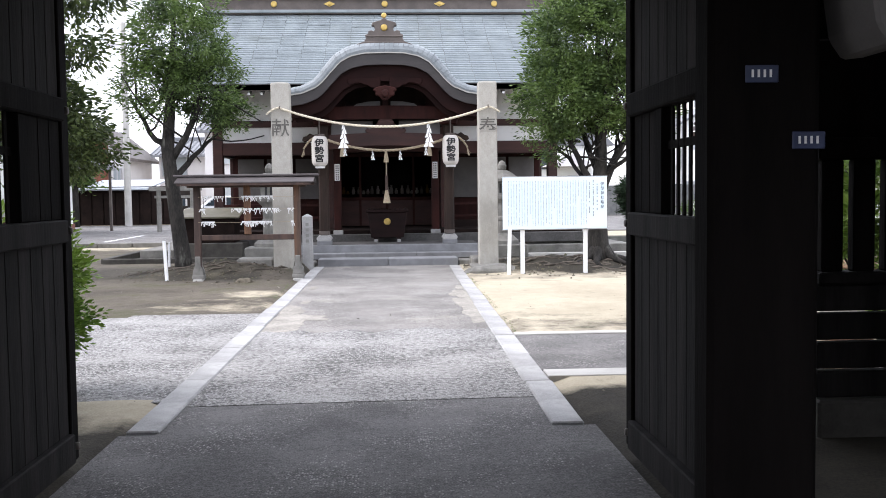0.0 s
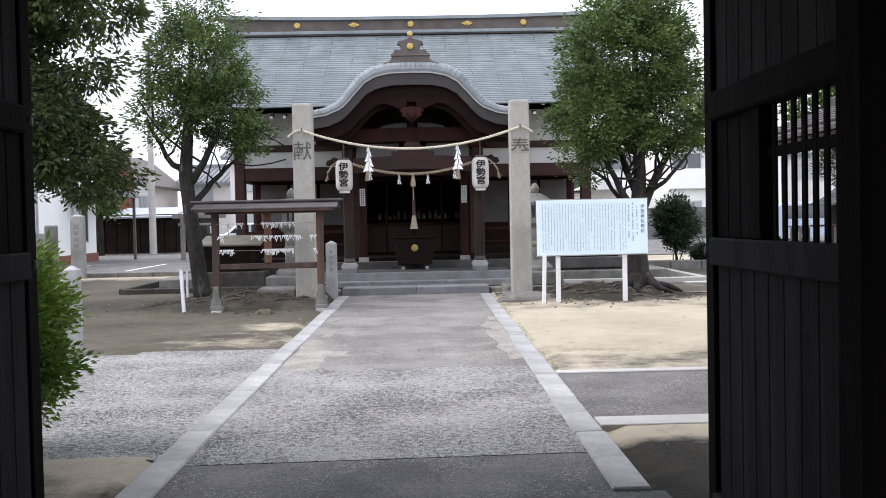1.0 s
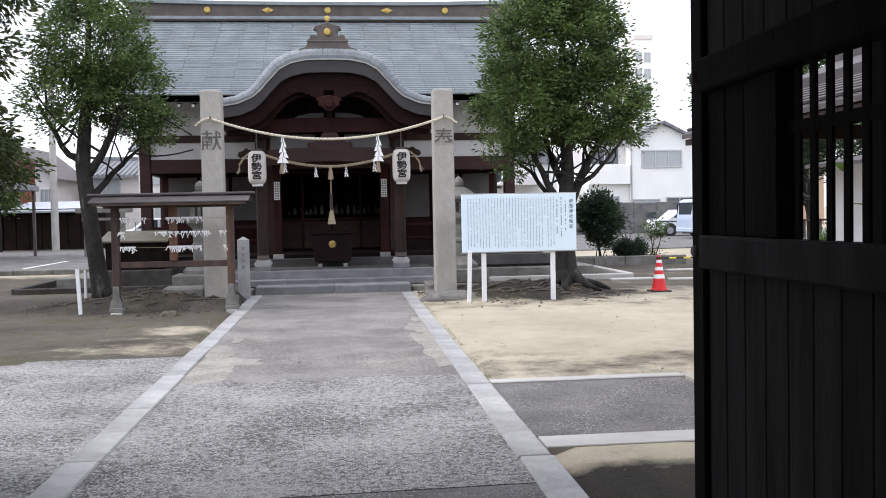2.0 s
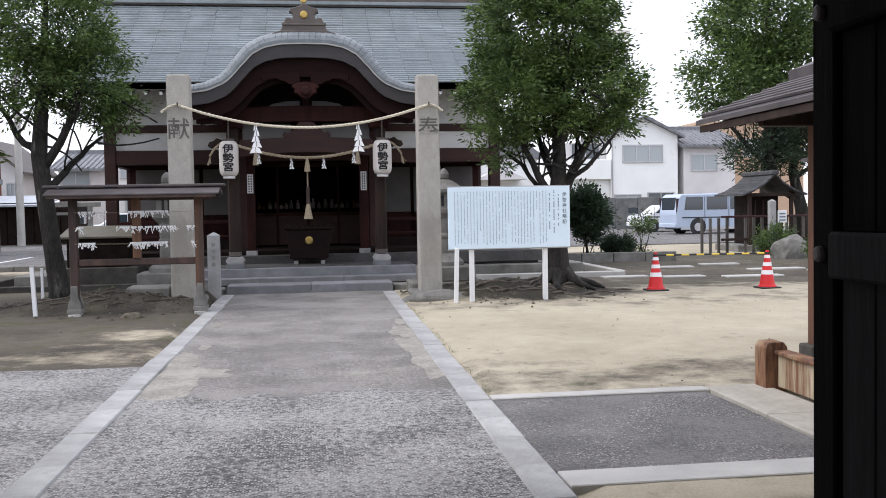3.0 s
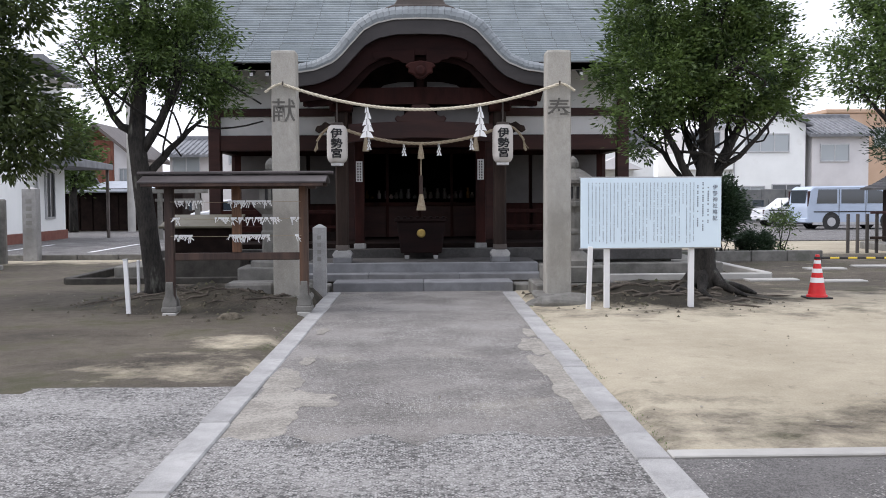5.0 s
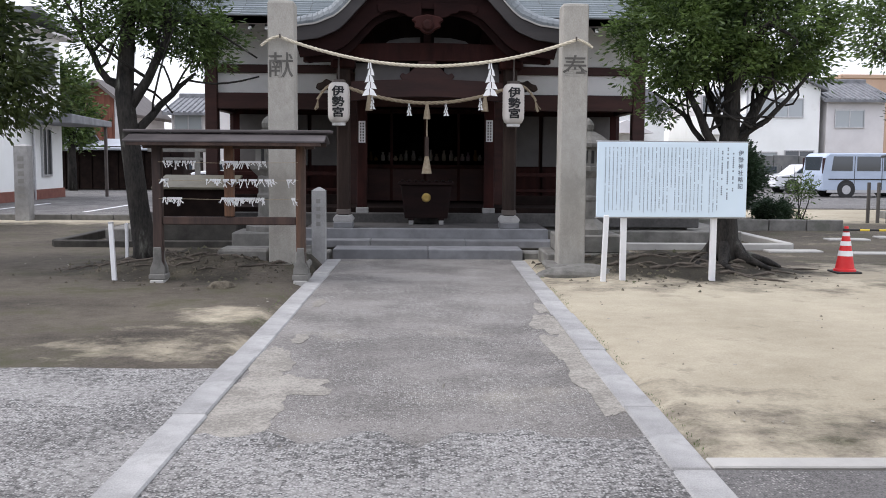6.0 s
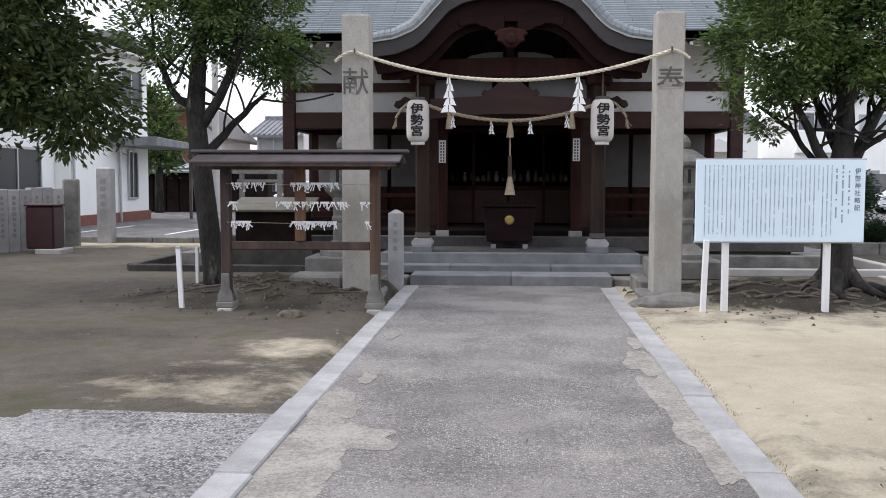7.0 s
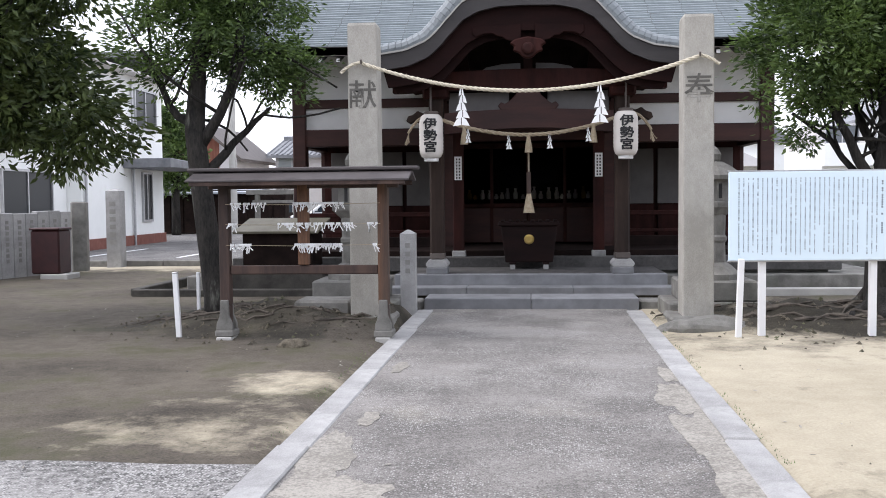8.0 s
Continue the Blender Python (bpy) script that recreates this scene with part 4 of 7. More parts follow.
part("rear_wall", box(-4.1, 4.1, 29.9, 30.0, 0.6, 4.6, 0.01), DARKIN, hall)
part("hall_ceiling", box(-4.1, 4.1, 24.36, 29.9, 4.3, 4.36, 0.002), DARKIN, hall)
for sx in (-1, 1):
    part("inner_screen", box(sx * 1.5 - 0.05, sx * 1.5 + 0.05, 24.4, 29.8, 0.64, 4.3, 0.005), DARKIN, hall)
# lattice doors across the sanctuary, glazed
gl = thing("sanctuary_screen", "dark glazed lattice screen inside the hall", "screen", (CX, 0, 0))
part("lower_panel", box(-1.4, 1.4, 25.2, 25.26, 0.64, 1.3, 0.01), REDBEAM, gl)
part("rail", box(-1.4, 1.4, 25.18, 25.28, 1.3, 1.38, 0.01), REDWOOD, gl)
for j in range(5):
    part("stile", box(-1.42 + j * 0.69, -1.36 + j * 0.69, 25.18, 25.28, 0.64, 2.5, 0.008), REDWOOD, gl)
part("top_rail", box(-1.4, 1.4, 25.18, 25.28, 2.42, 2.52, 0.01), REDWOOD, gl)
for j in range(4):
    part("pane", box(-1.355 + j * 0.69, -0.735 + j * 0.69, 25.22, 25.232, 1.385, 2.415, 0), DARKGLASS, gl).visible_shadow = False
rng = random.Random(12)
shelf = thing("altar_shelf", "dim altar shelf behind the screen", "altar", (CX, 0, 0))
part("shelf_board", box(-1.3, 1.3, 25.5, 25.9, 1.42, 1.46, 0.005), DARKIN, shelf)
part("shelf_leg", box(-1.3, -1.22, 25.5, 25.9, 0.64, 1.42, 0.005), DARKIN, shelf)
part("shelf_leg", box(1.22, 1.3, 25.5, 25.9, 0.64, 1.42, 0.005), DARKIN, shelf)
for j in range(19):
    x = -1.15 + 0.128 * j + rng.uniform(-0.03, 0.03)
    h = rng.uniform(0.08, 0.24)
    o = solid("altar_vessel", lathe([(0.03, 0), (0.042, 0.015), (0.045, h * 0.5), (0.02, h * 0.8), (0.03, h)], 10, at=(CX + x, 25.7, 1.46)), rng.choice([CHROME, HOUSEGREY, GOLD, PAPER]), "small pale offering vessel on the altar shelf", "vessel", group="altar vessels")

# offering box with a gilded crest
ob_ = thing("offering_box", "dark wooden offering box with a gilded crest", "offering box", (CX, 22.1, 0.366))
part("body", prism([(-0.37, 0.11), (0.37, 0.11), (0.44, 0.68), (-0.44, 0.68)], -0.22, 0.26, "y", bevel=0.012), BOXWOOD, ob_)
part("top_rim", box(-0.48, 0.48, -0.26, 0.3, 0.68, 0.74, 0.012), BOXWOOD, ob_)
for j in range(8):
    part("slat", box(-0.44 + j * 0.118, -0.385 + j * 0.118, -0.25, 0.29, 0.741, 0.765, 0.004), BOXWOOD, ob_)
for sx in (-1, 1):
    for y in (-0.2, 0.2):
        part("foot", box(sx * 0.26 - 0.04, sx * 0.26 + 0.04, y - 0.04, y + 0.04, 0.0, 0.075, 0.006), GRANITE, ob_, "small pale stone foot")
    part("skid", box(sx * 0.26 - 0.05, sx * 0.26 + 0.05, -0.24, 0.26, 0.075, 0.112, 0.006), BOXWOOD, ob_)
part("crest", disc(0.08, -0.225, 0, 0.47), GOLD, ob_, "gilded round crest")


# ---------- pillars, ropes, lanterns ----------
def stone_pillar(cx, glyph):
    t = thing("stone_pillar", "tall square granite gate pillar with a carved character", "pillar", (cx, 17.99, 0.0), group="gate pillars")
    bm = bmesh.new()
    rows = [(0.176, 0.0), (0.173, 1.2), (0.17, 2.4), (0.168, 3.47), (0.158, 3.5), (0.05, 3.52)]
    rings = []
    for r, z in rows:
        c = 0.012 if r > 0.1 else 0.004
        o = [(-r + c, -r), (r - c, -r), (r, -r + c), (r, r - c), (r - c, r), (-r + c, r), (-r, r - c), (-r, -r + c)]
        rings.append([bm.verts.new((x, y, z)) for x, y in o])
    for a, b in zip(rings, rings[1:]):
        for k in range(8):
            bm.faces.new((a[k], a[(k + 1) % 8], b[(k + 1) % 8], b[k]))
    bm.faces.new(rings[-1])
    part("shaft", bm, PILLAR, t)
    writing("carved_character", glyph, 0.34, CARVED, t, pose(0, -0.173, 2.66, 90, 0, 0), bold=0.006, label="carved character", depth=0.003)
    part("iron_hook", tube([(0, -0.17, 3.04), (0, -0.24, 3.03), (0, -0.25, 3.07)], 0.012, 6), RIDGE, t)
    part("footing", box(-0.33, 0.33, -0.3, 0.36, -0.1, 0.13, 0.03), OLDSTONE, t, "rough footing stone")
    return t


west = stone_pillar(-2.009, "献")
part("footing_block", box(-0.86, -0.19, -0.12, 0.42, -0.1, 0.3, 0.03), OLDSTONE, west, "mossy stone block")
stone_pillar(1.784, "奉")


def twisted(points, r, strands=3, turns=5.0, sides=6, fine=6):
    """A rope: strands wound round each other along a smooth line."""
    pts = [Vector(p) for p in points]
    bm = bmesh.new()
    n = len(pts)
    lens = [0.0]
    for a, b in zip(pts, pts[1:]):
        lens.append(lens[-1] + (b - a).length)
    for s in range(strands):
        row = []
        for i, p in enumerate(pts):
            d = (pts[min(i + 1, n - 1)] - pts[max(i - 1, 0)]).normalized()
            u = d.cross(Vector((0, 1, 0.01))).normalized()
            w = d.cross(u)
            a = turns * lens[i] * 2 * math.pi + 2 * math.pi * s / strands
            row.append(p + r * 0.55 * (math.cos(a) * u + math.sin(a) * w))
        tube(row, r * 0.6, sides, bm)
    return bm


def sag(a, b, drop, n):
    a, b = Vector(a), Vector(b)
    return [a.lerp(b, i / n) - Vector((0, 0, drop * 4 * (i / n) * (1 - i / n))) for i in range(n + 1)]


def shide(parent, x, y, z, s, material=PAPER, tiers=4, name="paper_streamer"):
    """A folded zigzag paper streamer that widens tier by tier."""
    bm = bmesh.new()
    for k in range(tiers):
        w, h = s * (0.085 + 0.045 * k), s * 0.30
        dx = s * 0.022 * (1 if k % 2 else -1)
        z0 = z - s * 0.24 * k
        for sx in (-1, 1):
            o = [(x + dx + sx * 0.005, z0), (x + dx + sx * w * 0.6, z0 - h * 0.35), (x + dx + sx * w, z0 - h), (x + dx + sx * 0.005, z0 - h * 0.9)]
            prism(o, y - 0.012 * k - 0.004 - 0.006 * sx, y - 0.012 * k - 0.006 * sx, "y", bm)
    return tagged(part(name, bm, material, parent, "white zigzag paper streamer"), kind="stuff")


sr = thing("sacred_rope", "pale twisted straw rope strung between the stone pillars", "rope", (0, 0, 0))
line = sag((-2.0, 17.77, 3.03), (1.775, 17.77, 3.03), 0.345, 120)
part("cord", twisted(line, 0.021, 3, 5.0), ROPE, sr)
part("rope_end", twisted([(-2.0 - 0.018 * i, 17.77, 3.04 - 0.0006 * i * i) for i in range(15)], 0.017, 3, 4.0), ROPE, sr)
part("rope_end", twisted([(1.775 + 0.016 * i, 17.77, 3.04 - 0.0004 * i * i - 0.002 * i) for i in range(15)], 0.017, 3, 4.0), ROPE, sr)
for x in (-0.86, 0.69):
    k = (x + 2.0) / 3.775
    shide(sr, x, 17.77, 3.03 - 0.345 * 4 * k * (1 - k) + 0.01, 0.36, tiers=5)

# porch rope with tassels between the lanterns
pr = thing("porch_rope", "old brown straw rope with tassels and paper streamers on the porch", "rope", (CX, 0, 0))
pr.matrix_world = pose(CX, 0, 0) @ PORCH
pl = sag((-1.46, 21.62, 2.74), (1.46, 21.62, 2.74), 0.30, 90)
part("cord", twisted(pl, 0.028, 3, 3.5), OLDROPE, pr)
for sx in (-1, 1):
    part("rope_end", twisted([(sx * (1.46 + 0.03 * i), 21.62 + 0.004 * i, 2.74 + 0.012 * i - 0.0024 * i * i) for i in range(14)], 0.02, 3, 3.0), OLDROPE, pr)
    bm = bmesh.new()
    for j in range(14):
        a = random.Random(j + 40 * sx).uniform(-0.05, 0.06)
        tube([(sx * 1.84, 21.67, 2.5), (sx * (1.86 + a * 0.5), 21.66, 2.4), (sx * (1.88 + a), 21.66, 2.3 + abs(a))], 0.004, 4, bm)
    part("straw_fringe", bm, OLDROPE, pr)


def tassel(parent, x, y, z, h, material=OLDROPE):
    bm = lathe([(0.012, 0), (0.03, -0.02), (0.028, -0.05), (0.05, -h * 0.6), (0.06, -h), (0.02, -h * 0.98)], 12, at=(x, y, z))
    return part("tassel", bm, material, parent)


for x in (-0.98, 0.0, 0.98):
    k = (x + 1.46) / 2.92
    tassel(pr, x, 21.62, 2.74 - 1.2 * k * (1 - k), 0.27)
for x in (-0.92, -0.3, 0.32, 0.9):
    k = (x + 1.46) / 2.92
    shide(pr, x, 21.6, 2.73 - 1.2 * k * (1 - k), 0.22, tiers=4)

bell = thing("bell_rope", "pale bell rope with a tassel hanging before the offering box", "bell rope", (CX, 21.75, 0))
bell.matrix_world = pose(CX, 0, 0) @ PORCH @ pose(0, 21.75, 0)
part("cord", twisted([(0, 0, 2.46 - 0.02 * i) for i in range(30)], 0.013, 3, 6), OLDROPE, bell)
part("grip", lathe([(0.02, 1.88), (0.034, 1.86), (0.034, 1.57), (0.03, 1.53)], 14), EMAWOOD, bell, "brown wooden grip")
part("tassel", lathe([(0.03, 1.55), (0.042, 1.5), (0.075, 1.32), (0.088, 1.25), (0.03, 1.26)], 14), OLDROPE, bell)


def paper_lantern(x):
    t = thing("paper_lantern", "white paper lantern with black brush characters on the porch", "lantern", (x, 21.55, 0), group="porch lanterns")
    t.matrix_world = pose(CX, 0, 0) @ PORCH @ pose(x - CX, 21.55, 0)
    prof = [(0.10, 2.09), (0.10, 2.10)]
    for i in range(25):
        k = i / 24
        r = 0.125 + 0.058 * (1 - abs(2 * k - 1) ** 7)
        prof.append((r + (0.003 if i % 2 else -0.001), 2.10 + 0.66 * k))
    prof += [(0.10, 2.765)]
    part("shade", lathe(prof, 28), LANTERN, t, smooth=True)
    part("bottom_ring", lathe([(0.105, 2.05), (0.112, 2.06), (0.112, 2.10), (0.1, 2.105)], 20), PAPER, t)
    part("top_ring", lathe([(0.105, 2.76), (0.112, 2.765), (0.112, 2.80), (0.1, 2.81)], 20), RIDGE, t)
    part("hanger", tube([(0, 0, 2.8), (0, 0.02, 2.95), (0, 0.1, 3.05)], 0.012, 6), RIDGE, t)
    for k, g in enumerate("伊勢宮"):
        ch = writing("character", g, 0.215, INK, t, pose(0, 0, 0), bold=0.004, label="black brush character", depth=0.0)
        bm = bmesh.new()
        for q, (dx, dy) in enumerate(((0, 0), (0.007, 0.003), (-0.006, 0.004), (0.002, -0.007), (-0.004, -0.005))):
            one = bmesh.new()
            one.from_mesh(ch.data)
            join(bm, one, Matrix.Translation((dx, dy, 0.0008 * q)))
        bmesh.ops.triangulate(bm, faces=bm.faces[:])
        for q in range(-6, 7):
            bmesh.ops.bisect_plane(bm, geom=bm.verts[:] + bm.edges[:] + bm.faces[:], plane_co=(q * 0.02, 0, 0), plane_no=(1, 0, 0))
            bmesh.ops.bisect_plane(bm, geom=bm.verts[:] + bm.edges[:] + bm.faces[:], plane_co=(0, q * 0.02, 0), plane_no=(0, 1, 0))
        bm.to_mesh(ch.data)
        bm.free()
        for v in ch.data.vertices:
            a = v.co.x / 0.19
            z = 2.605 - 0.175 * k + v.co.y * 0.82
            kk = (z - 2.10) / 0.66
            r = 0.125 + 0.058 * (1 - abs(2 * kk - 1) ** 7) + 0.011 + v.co.z
            v.co = (r * math.sin(a), -r * math.cos(a), z)
    # white bracket lamp on the post above
    b = thing("bracket_lamp", "small white lamp on a bracket above the lantern", "lamp", (x, 21.5, 3.36))
    b.matrix_world = pose(CX, 0, 0) @ PORCH @ pose(x - CX, 21.5, 3.36)
    part("lamp_head", prism([(-0.13, 0.08), (0.11, 0.05), (0.11, 0.2), (-0.02, 0.16)], -0.1, 0.06, "y", bevel=0.006), WHITE, b)
    part("lamp_neck", lathe([(0.05, -0.16), (0.075, -0.1), (0.075, -0.04), (0.05, 0.0), (0.03, 0.09)], 12), CHROME, b)
    part("stem", tube([(0, 0.02, -0.5), (0, 0.02, -0.1)], 0.014, 8), RIDGE, b)
    part("arm", box(-0.02, 0.02, 0.02, 0.32, -0.08, -0.04, 0.004), RIDGE, b)
    return t


paper_lantern(-1.59)
paper_lantern(1.345)


# notices on the porch posts
def notice(x, z, y, w=0.12, h=0.38):
    t = thing("paper_notice", "narrow white paper notice pasted on a porch post", "notice", (x, y, z))
    part("sheet", box(-w / 2, w / 2, -0.006, 0, -h / 2, h / 2, 0.001), PAPER, t)
    bm = bmesh.new()
    for c in range(2):
        for k in range(7):
            box(-0.035 + c * 0.045, -0.012 + c * 0.045, -0.009, -0.0065, h / 2 - 0.06 - k * 0.05, h / 2 - 0.03 - k * 0.05, 0, bm)
    tagged(part("print", bm, INK, t, "columns of unreadable print"), kind="stuff")


notice(CX - 1.14, 1.97, 22.49)
notice(CX + 1.12, 2.0, 22.49)
for x in (-1.14, 1.12):
    part("porch_board", box(x - 0.09, x + 0.09, 22.5, 22.58, 0.53, 2.9, 0.008), REDWOOD, hall)
    part("board_foot", box(x - 0.11, x + 0.11, 22.46, 22.62, 0.53, 0.63, 0.01), GRANITE, hall, "pale stone foot")

# ---------- notice board ----------
nb = thing("notice_board", "large white notice board with columns of small print on white posts", "notice board", (1.955, 17.03, 0), rz=2.6)
part("panel", box(0, 1.88, -0.02, 0.02, 0.80, 1.72, 0.004), SIGNWHITE, nb)
part("panel_frame", box(-0.012, 1.892, -0.015, 0.03, 0.785, 0.80, 0.003), CHROME, nb)
part("panel_frame", box(-0.012, 1.892, -0.015, 0.03, 1.72, 1.735, 0.003), CHROME, nb)
for x in (0.36, 1.5):
    part("post", box(x - 0.035, x + 0.035, 0.022, 0.085, -0.1, 1.6, 0.004), WHITE, nb)
part("stay", box(0.06, 0.12, -0.08, -0.03, -0.1, 0.83, 0.004), WHITE, nb, "leaning white stay", at=pose(0, 0, 0, 3, 1.2, 0))
rng = random.Random(21)
for c in range(30):
    bm = bmesh.new()
    x = 0.1 + c * 0.0485
    z, end = 1.655, 0.87 + (rng.uniform(0, 0.5) if c % 9 == 8 else rng.uniform(-0.01, 0.03))
    while z > end:
        h = rng.uniform(0.014, 0.02)
        w = rng.uniform(0.008, 0.013)
        if rng.random() > 0.07:
            for q in range(2):
                box(x - w / 2, x + w / 2, -0.0225, -0.0195, z - h * (0.35 + 0.6 * q), z - h * 0.6 * q, 0, bm)
        z -= 0.0235
    tagged(part("print_column", bm, SIGNINK, nb), kind="stuff")
for c, (x, top, end) in enumerate([(1.56, 1.62, 1.05), (1.63, 1.66, 1.0), (1.70, 1.62, 1.12)]):
    bm = bmesh.new()
    z = top
    while z > end:
        if rng.random() > 0.25:
            box(x - 0.008, x + 0.008, -0.0225, -0.0195, z - 0.018, z, 0, bm)
        z -= 0.024
    tagged(part("print_column", bm, SIGNINK, nb), kind="stuff")
for k, g in enumerate("伊勢神社略記"):
    writing("title_character", g, 0.068, SIGNINK, nb, pose(1.795, -0.0215, 1.59 - k * 0.082, 90, 0, 0), label="dark title character")

# ---------- fortune paper rack ----------
rack = thing("fortune_rack", "roofed brown wooden rack hung with white paper fortunes", "rack", (-2.5, 16.86, 0))
for k, x in enumerate((-0.855, 0.0, 0.855)):
    z0 = 0.36 if k != 1 else 0.79
    p = part("post", box(x - 0.055, x + 0.055, -0.055, 0.055, z0, 1.70, 0.008), EMAWOOD if k == 0 else RACKWOOD, rack)
    if k != 1:
        for y0, y1 in ((-0.1, -0.057), (0.057, 0.1)):
            part("post_shoe", prism([(x - 0.09, 0.1), (x + 0.09, 0.1), (x + 0.085, 0.17), (x + 0.05, 0.25), (x + 0.042, 0.42), (x - 0.042, 0.42), (x - 0.05, 0.25), (x - 0.085, 0.17)], y0, y1, "y", bevel=0.006), OLDSTONE, p, "weathered grey stone shoe")
        part("post_tenon", box(x - 0.05, x + 0.05, -0.056, 0.056, 0.1, 0.358, 0.006), EMAWOOD, p)
        part("post_block", box(x - 0.1, x + 0.1, -0.12, 0.12, 0.03, 0.099, 0.01), OLDSTONE, p, "weathered grey stone block")
        part("ground_block", box(x - 0.085, x + 0.085, -0.13, 0.13, -0.08, 0.029, 0.01), CONCRETE, p, "pale concrete block")
part("low_rail", box(-0.8, 0.8, -0.035, 0.035, 0.69, 0.785, 0.01), EMAWOOD, rack)
part("top_beam", box(-1.02, 1.02, -0.05, 0.05, 1.6, 1.69, 0.01), EMAWOOD, rack)
rf = part("roof", prism([(-0.34, 1.67), (0.0, 1.755), (0.34, 1.67), (0.34, 1.692), (0.0, 1.785), (-0.34, 1.692)], -1.17, 1.17, "x", bevel=0.004), EMAROOF, rack, "dark metal roof")
part("ridge_cap", box(-1.24, 1.24, -0.07, 0.07, 1.786, 1.825, 0.01), EMAROOF, rf)
for y0, y1 in ((-0.33, -0.3), (0.3, 0.33)):
    part("fascia", box(-1.13, 1.13, y0, y1, 1.63, 1.675, 0.005), EMAWOOD, rf)
rng = random.Random(33)
for r, z in enumerate((1.44, 1.225, 1.005)):
    w = part("wire", tube([(-0.83, -0.06, z), (0, -0.062, z - 0.012), (0.83, -0.06, z)], 0.003, 5), OLDROPE, rack)
    runs = [[(-0.78, -0.38, 12), (-0.1, 0.44, 24)], [(-0.8, -0.7, 4), (-0.26, 0.54, 26), (0.68, 0.8, 4)], [(-0.78, -0.56, 10), (-0.08, 0.42, 26), (0.74, 0.8, 2)]][r]
    for a, b, n in runs:
        for i in range(n):
            x = a + (b - a) * (i + rng.uniform(0.1, 0.9)) / n
            bm = bmesh.new()
            h = rng.uniform(0.03, 0.095)
            t0 = rng.uniform(-0.045, 0.045)
            wd = rng.uniform(0.004, 0.008)
            prism([(x - 0.012, z + 0.014), (x + 0.012, z + 0.016), (x + 0.014, z - 0.008), (x - 0.012, z - 0.006)], -0.074, -0.064, "y", bm)
            prism([(x - wd, z), (x + wd, z), (x + wd + t0, z - h), (x - wd + t0, z - h * 0.94)], -0.083, -0.078, "y", bm)
            if rng.random() > 0.45:
                t1 = rng.uniform(-0.07, 0.07)
                prism([(x - wd, z), (x + wd, z), (x + wd + t1, z - h * 0.55), (x - wd + t1, z - h * 0.6)], -0.09, -0.086, "y", bm)
            part("paper_fortune", bm, PAPER, rack)

# ---------- stone posts and lanterns ----------
sp = thing("stone_post", "small square granite marker post beside the steps", "stone post", (-1.68, 19.27, 0))
part("shaft", lathe([(0.14, -0.1), (0.138, 1.03), (0.02, 1.08)], 4), GRANITE, sp)
bm = bmesh.new()
for k in range(4):
    box(-0.03, 0.03, -0.104, -0.098, 0.52 + k * 0.11, 0.58 + k * 0.11, 0, bm)
tagged(part("engraving", bm, FAINT, sp, "worn engraved marks"), kind="stuff")


def stone_lantern(x, y):
    t = thing("stone_lantern", "old weathered stone lantern on a stepped base", "stone lantern", (x, y, 0), group="stone lanterns")
    part("base_step", box(-0.62, 0.62, -0.5, 0.5, -0.1, 0.2, 0.02), OLDSTONE, t)
    part("base_block", box(-0.46, 0.46, -0.4, 0.4, 0.2, 0.45, 0.02), OLDSTONE, t)
    part("foot", lathe([(0.33, 0.45), (0.33, 0.52), (0.22, 0.62), (0.16, 0.66)], 8), OLDSTONE, t)
    part("shaft", lathe([(0.15, 0.65), (0.14, 0.9), (0.16, 0.93), (0.16, 0.97), (0.14, 1.0), (0.15, 1.25)], 16), OLDSTONE, t)
    part("platform", lathe([(0.16, 1.24), (0.27, 1.34), (0.28, 1.4), (0.24, 1.41)], 6), OLDSTONE, t)
    fb = part("fire_box", lathe([(0.19, 1.41), (0.19, 1.66), (0.18, 1.67)], 6), OLDSTONE, t)
    part("fire_opening", box(-0.07, 0.07, -0.175, -0.16, 1.45, 1.63, 0.01), BLACK, fb)
    part("cap", lathe([(0.2, 1.66), (0.36, 1.68), (0.37, 1.73), (0.2, 1.85), (0.1, 1.9)], 6), OLDSTONE, t)
    part("finial", lathe([(0.06, 1.89), (0.085, 1.93), (0.09, 1.99), (0.06, 2.05), (0.012, 2.09)], 14), OLDSTONE, t)
    return t


stone_lantern(-2.4, 19.2)
stone_lantern(2.17, 19.0)


# ---------- traffic cones ----------
def traffic_cone(x, y):
    t = thing("traffic_cone", "red traffic cone with white bands on the sand", "cone", (x, y, 0.0), group="traffic cones")
    part("foot", box(-0.17, 0.17, -0.17, 0.17, 0, 0.025, 0.01), BLACK, t, "black rubber foot")
    part("body", lathe([(0.15, 0.024), (0.145, 0.05), (0.125, 0.06), (0.03, 0.61), (0.026, 0.63)], 24), CONERED, t, smooth=False)
    for z0, z1 in ((0.23, 0.3), (0.37, 0.43), (0.5, 0.55)):
        r = lambda z: 0.125 - (z - 0.06) / 0.55 * 0.095 + 0.003
        part("band", lathe([(r(z0), z0), (r(z1), z1)], 24), WHITE, t, "white reflective band")
    return t


CONES = ((5.55, 18.1), (7.42, 17.95))
for x, y in CONES:
    traffic_cone(x, y)
bar = thing("cone_bar", "yellow and black striped bar hooked between the cones", "bar", (0, 0, 0))
for k in range(14):
    a, b = Vector((*CONES[0], 0.58)), Vector((*CONES[1], 0.58))
    part("stripe", tube([a.lerp(b, (k + 0.4) / 14.8), a.lerp(b, (k + 1.4) / 14.8)], 0.014, 10), YELLOW if k % 2 else BLACK, bar)
for x, y in CONES:
    part("ring", lathe([(0.036, 0.56), (0.046, 0.565), (0.046, 0.595), (0.036, 0.6)], 16, at=(x, y, 0)), BLACK, bar)

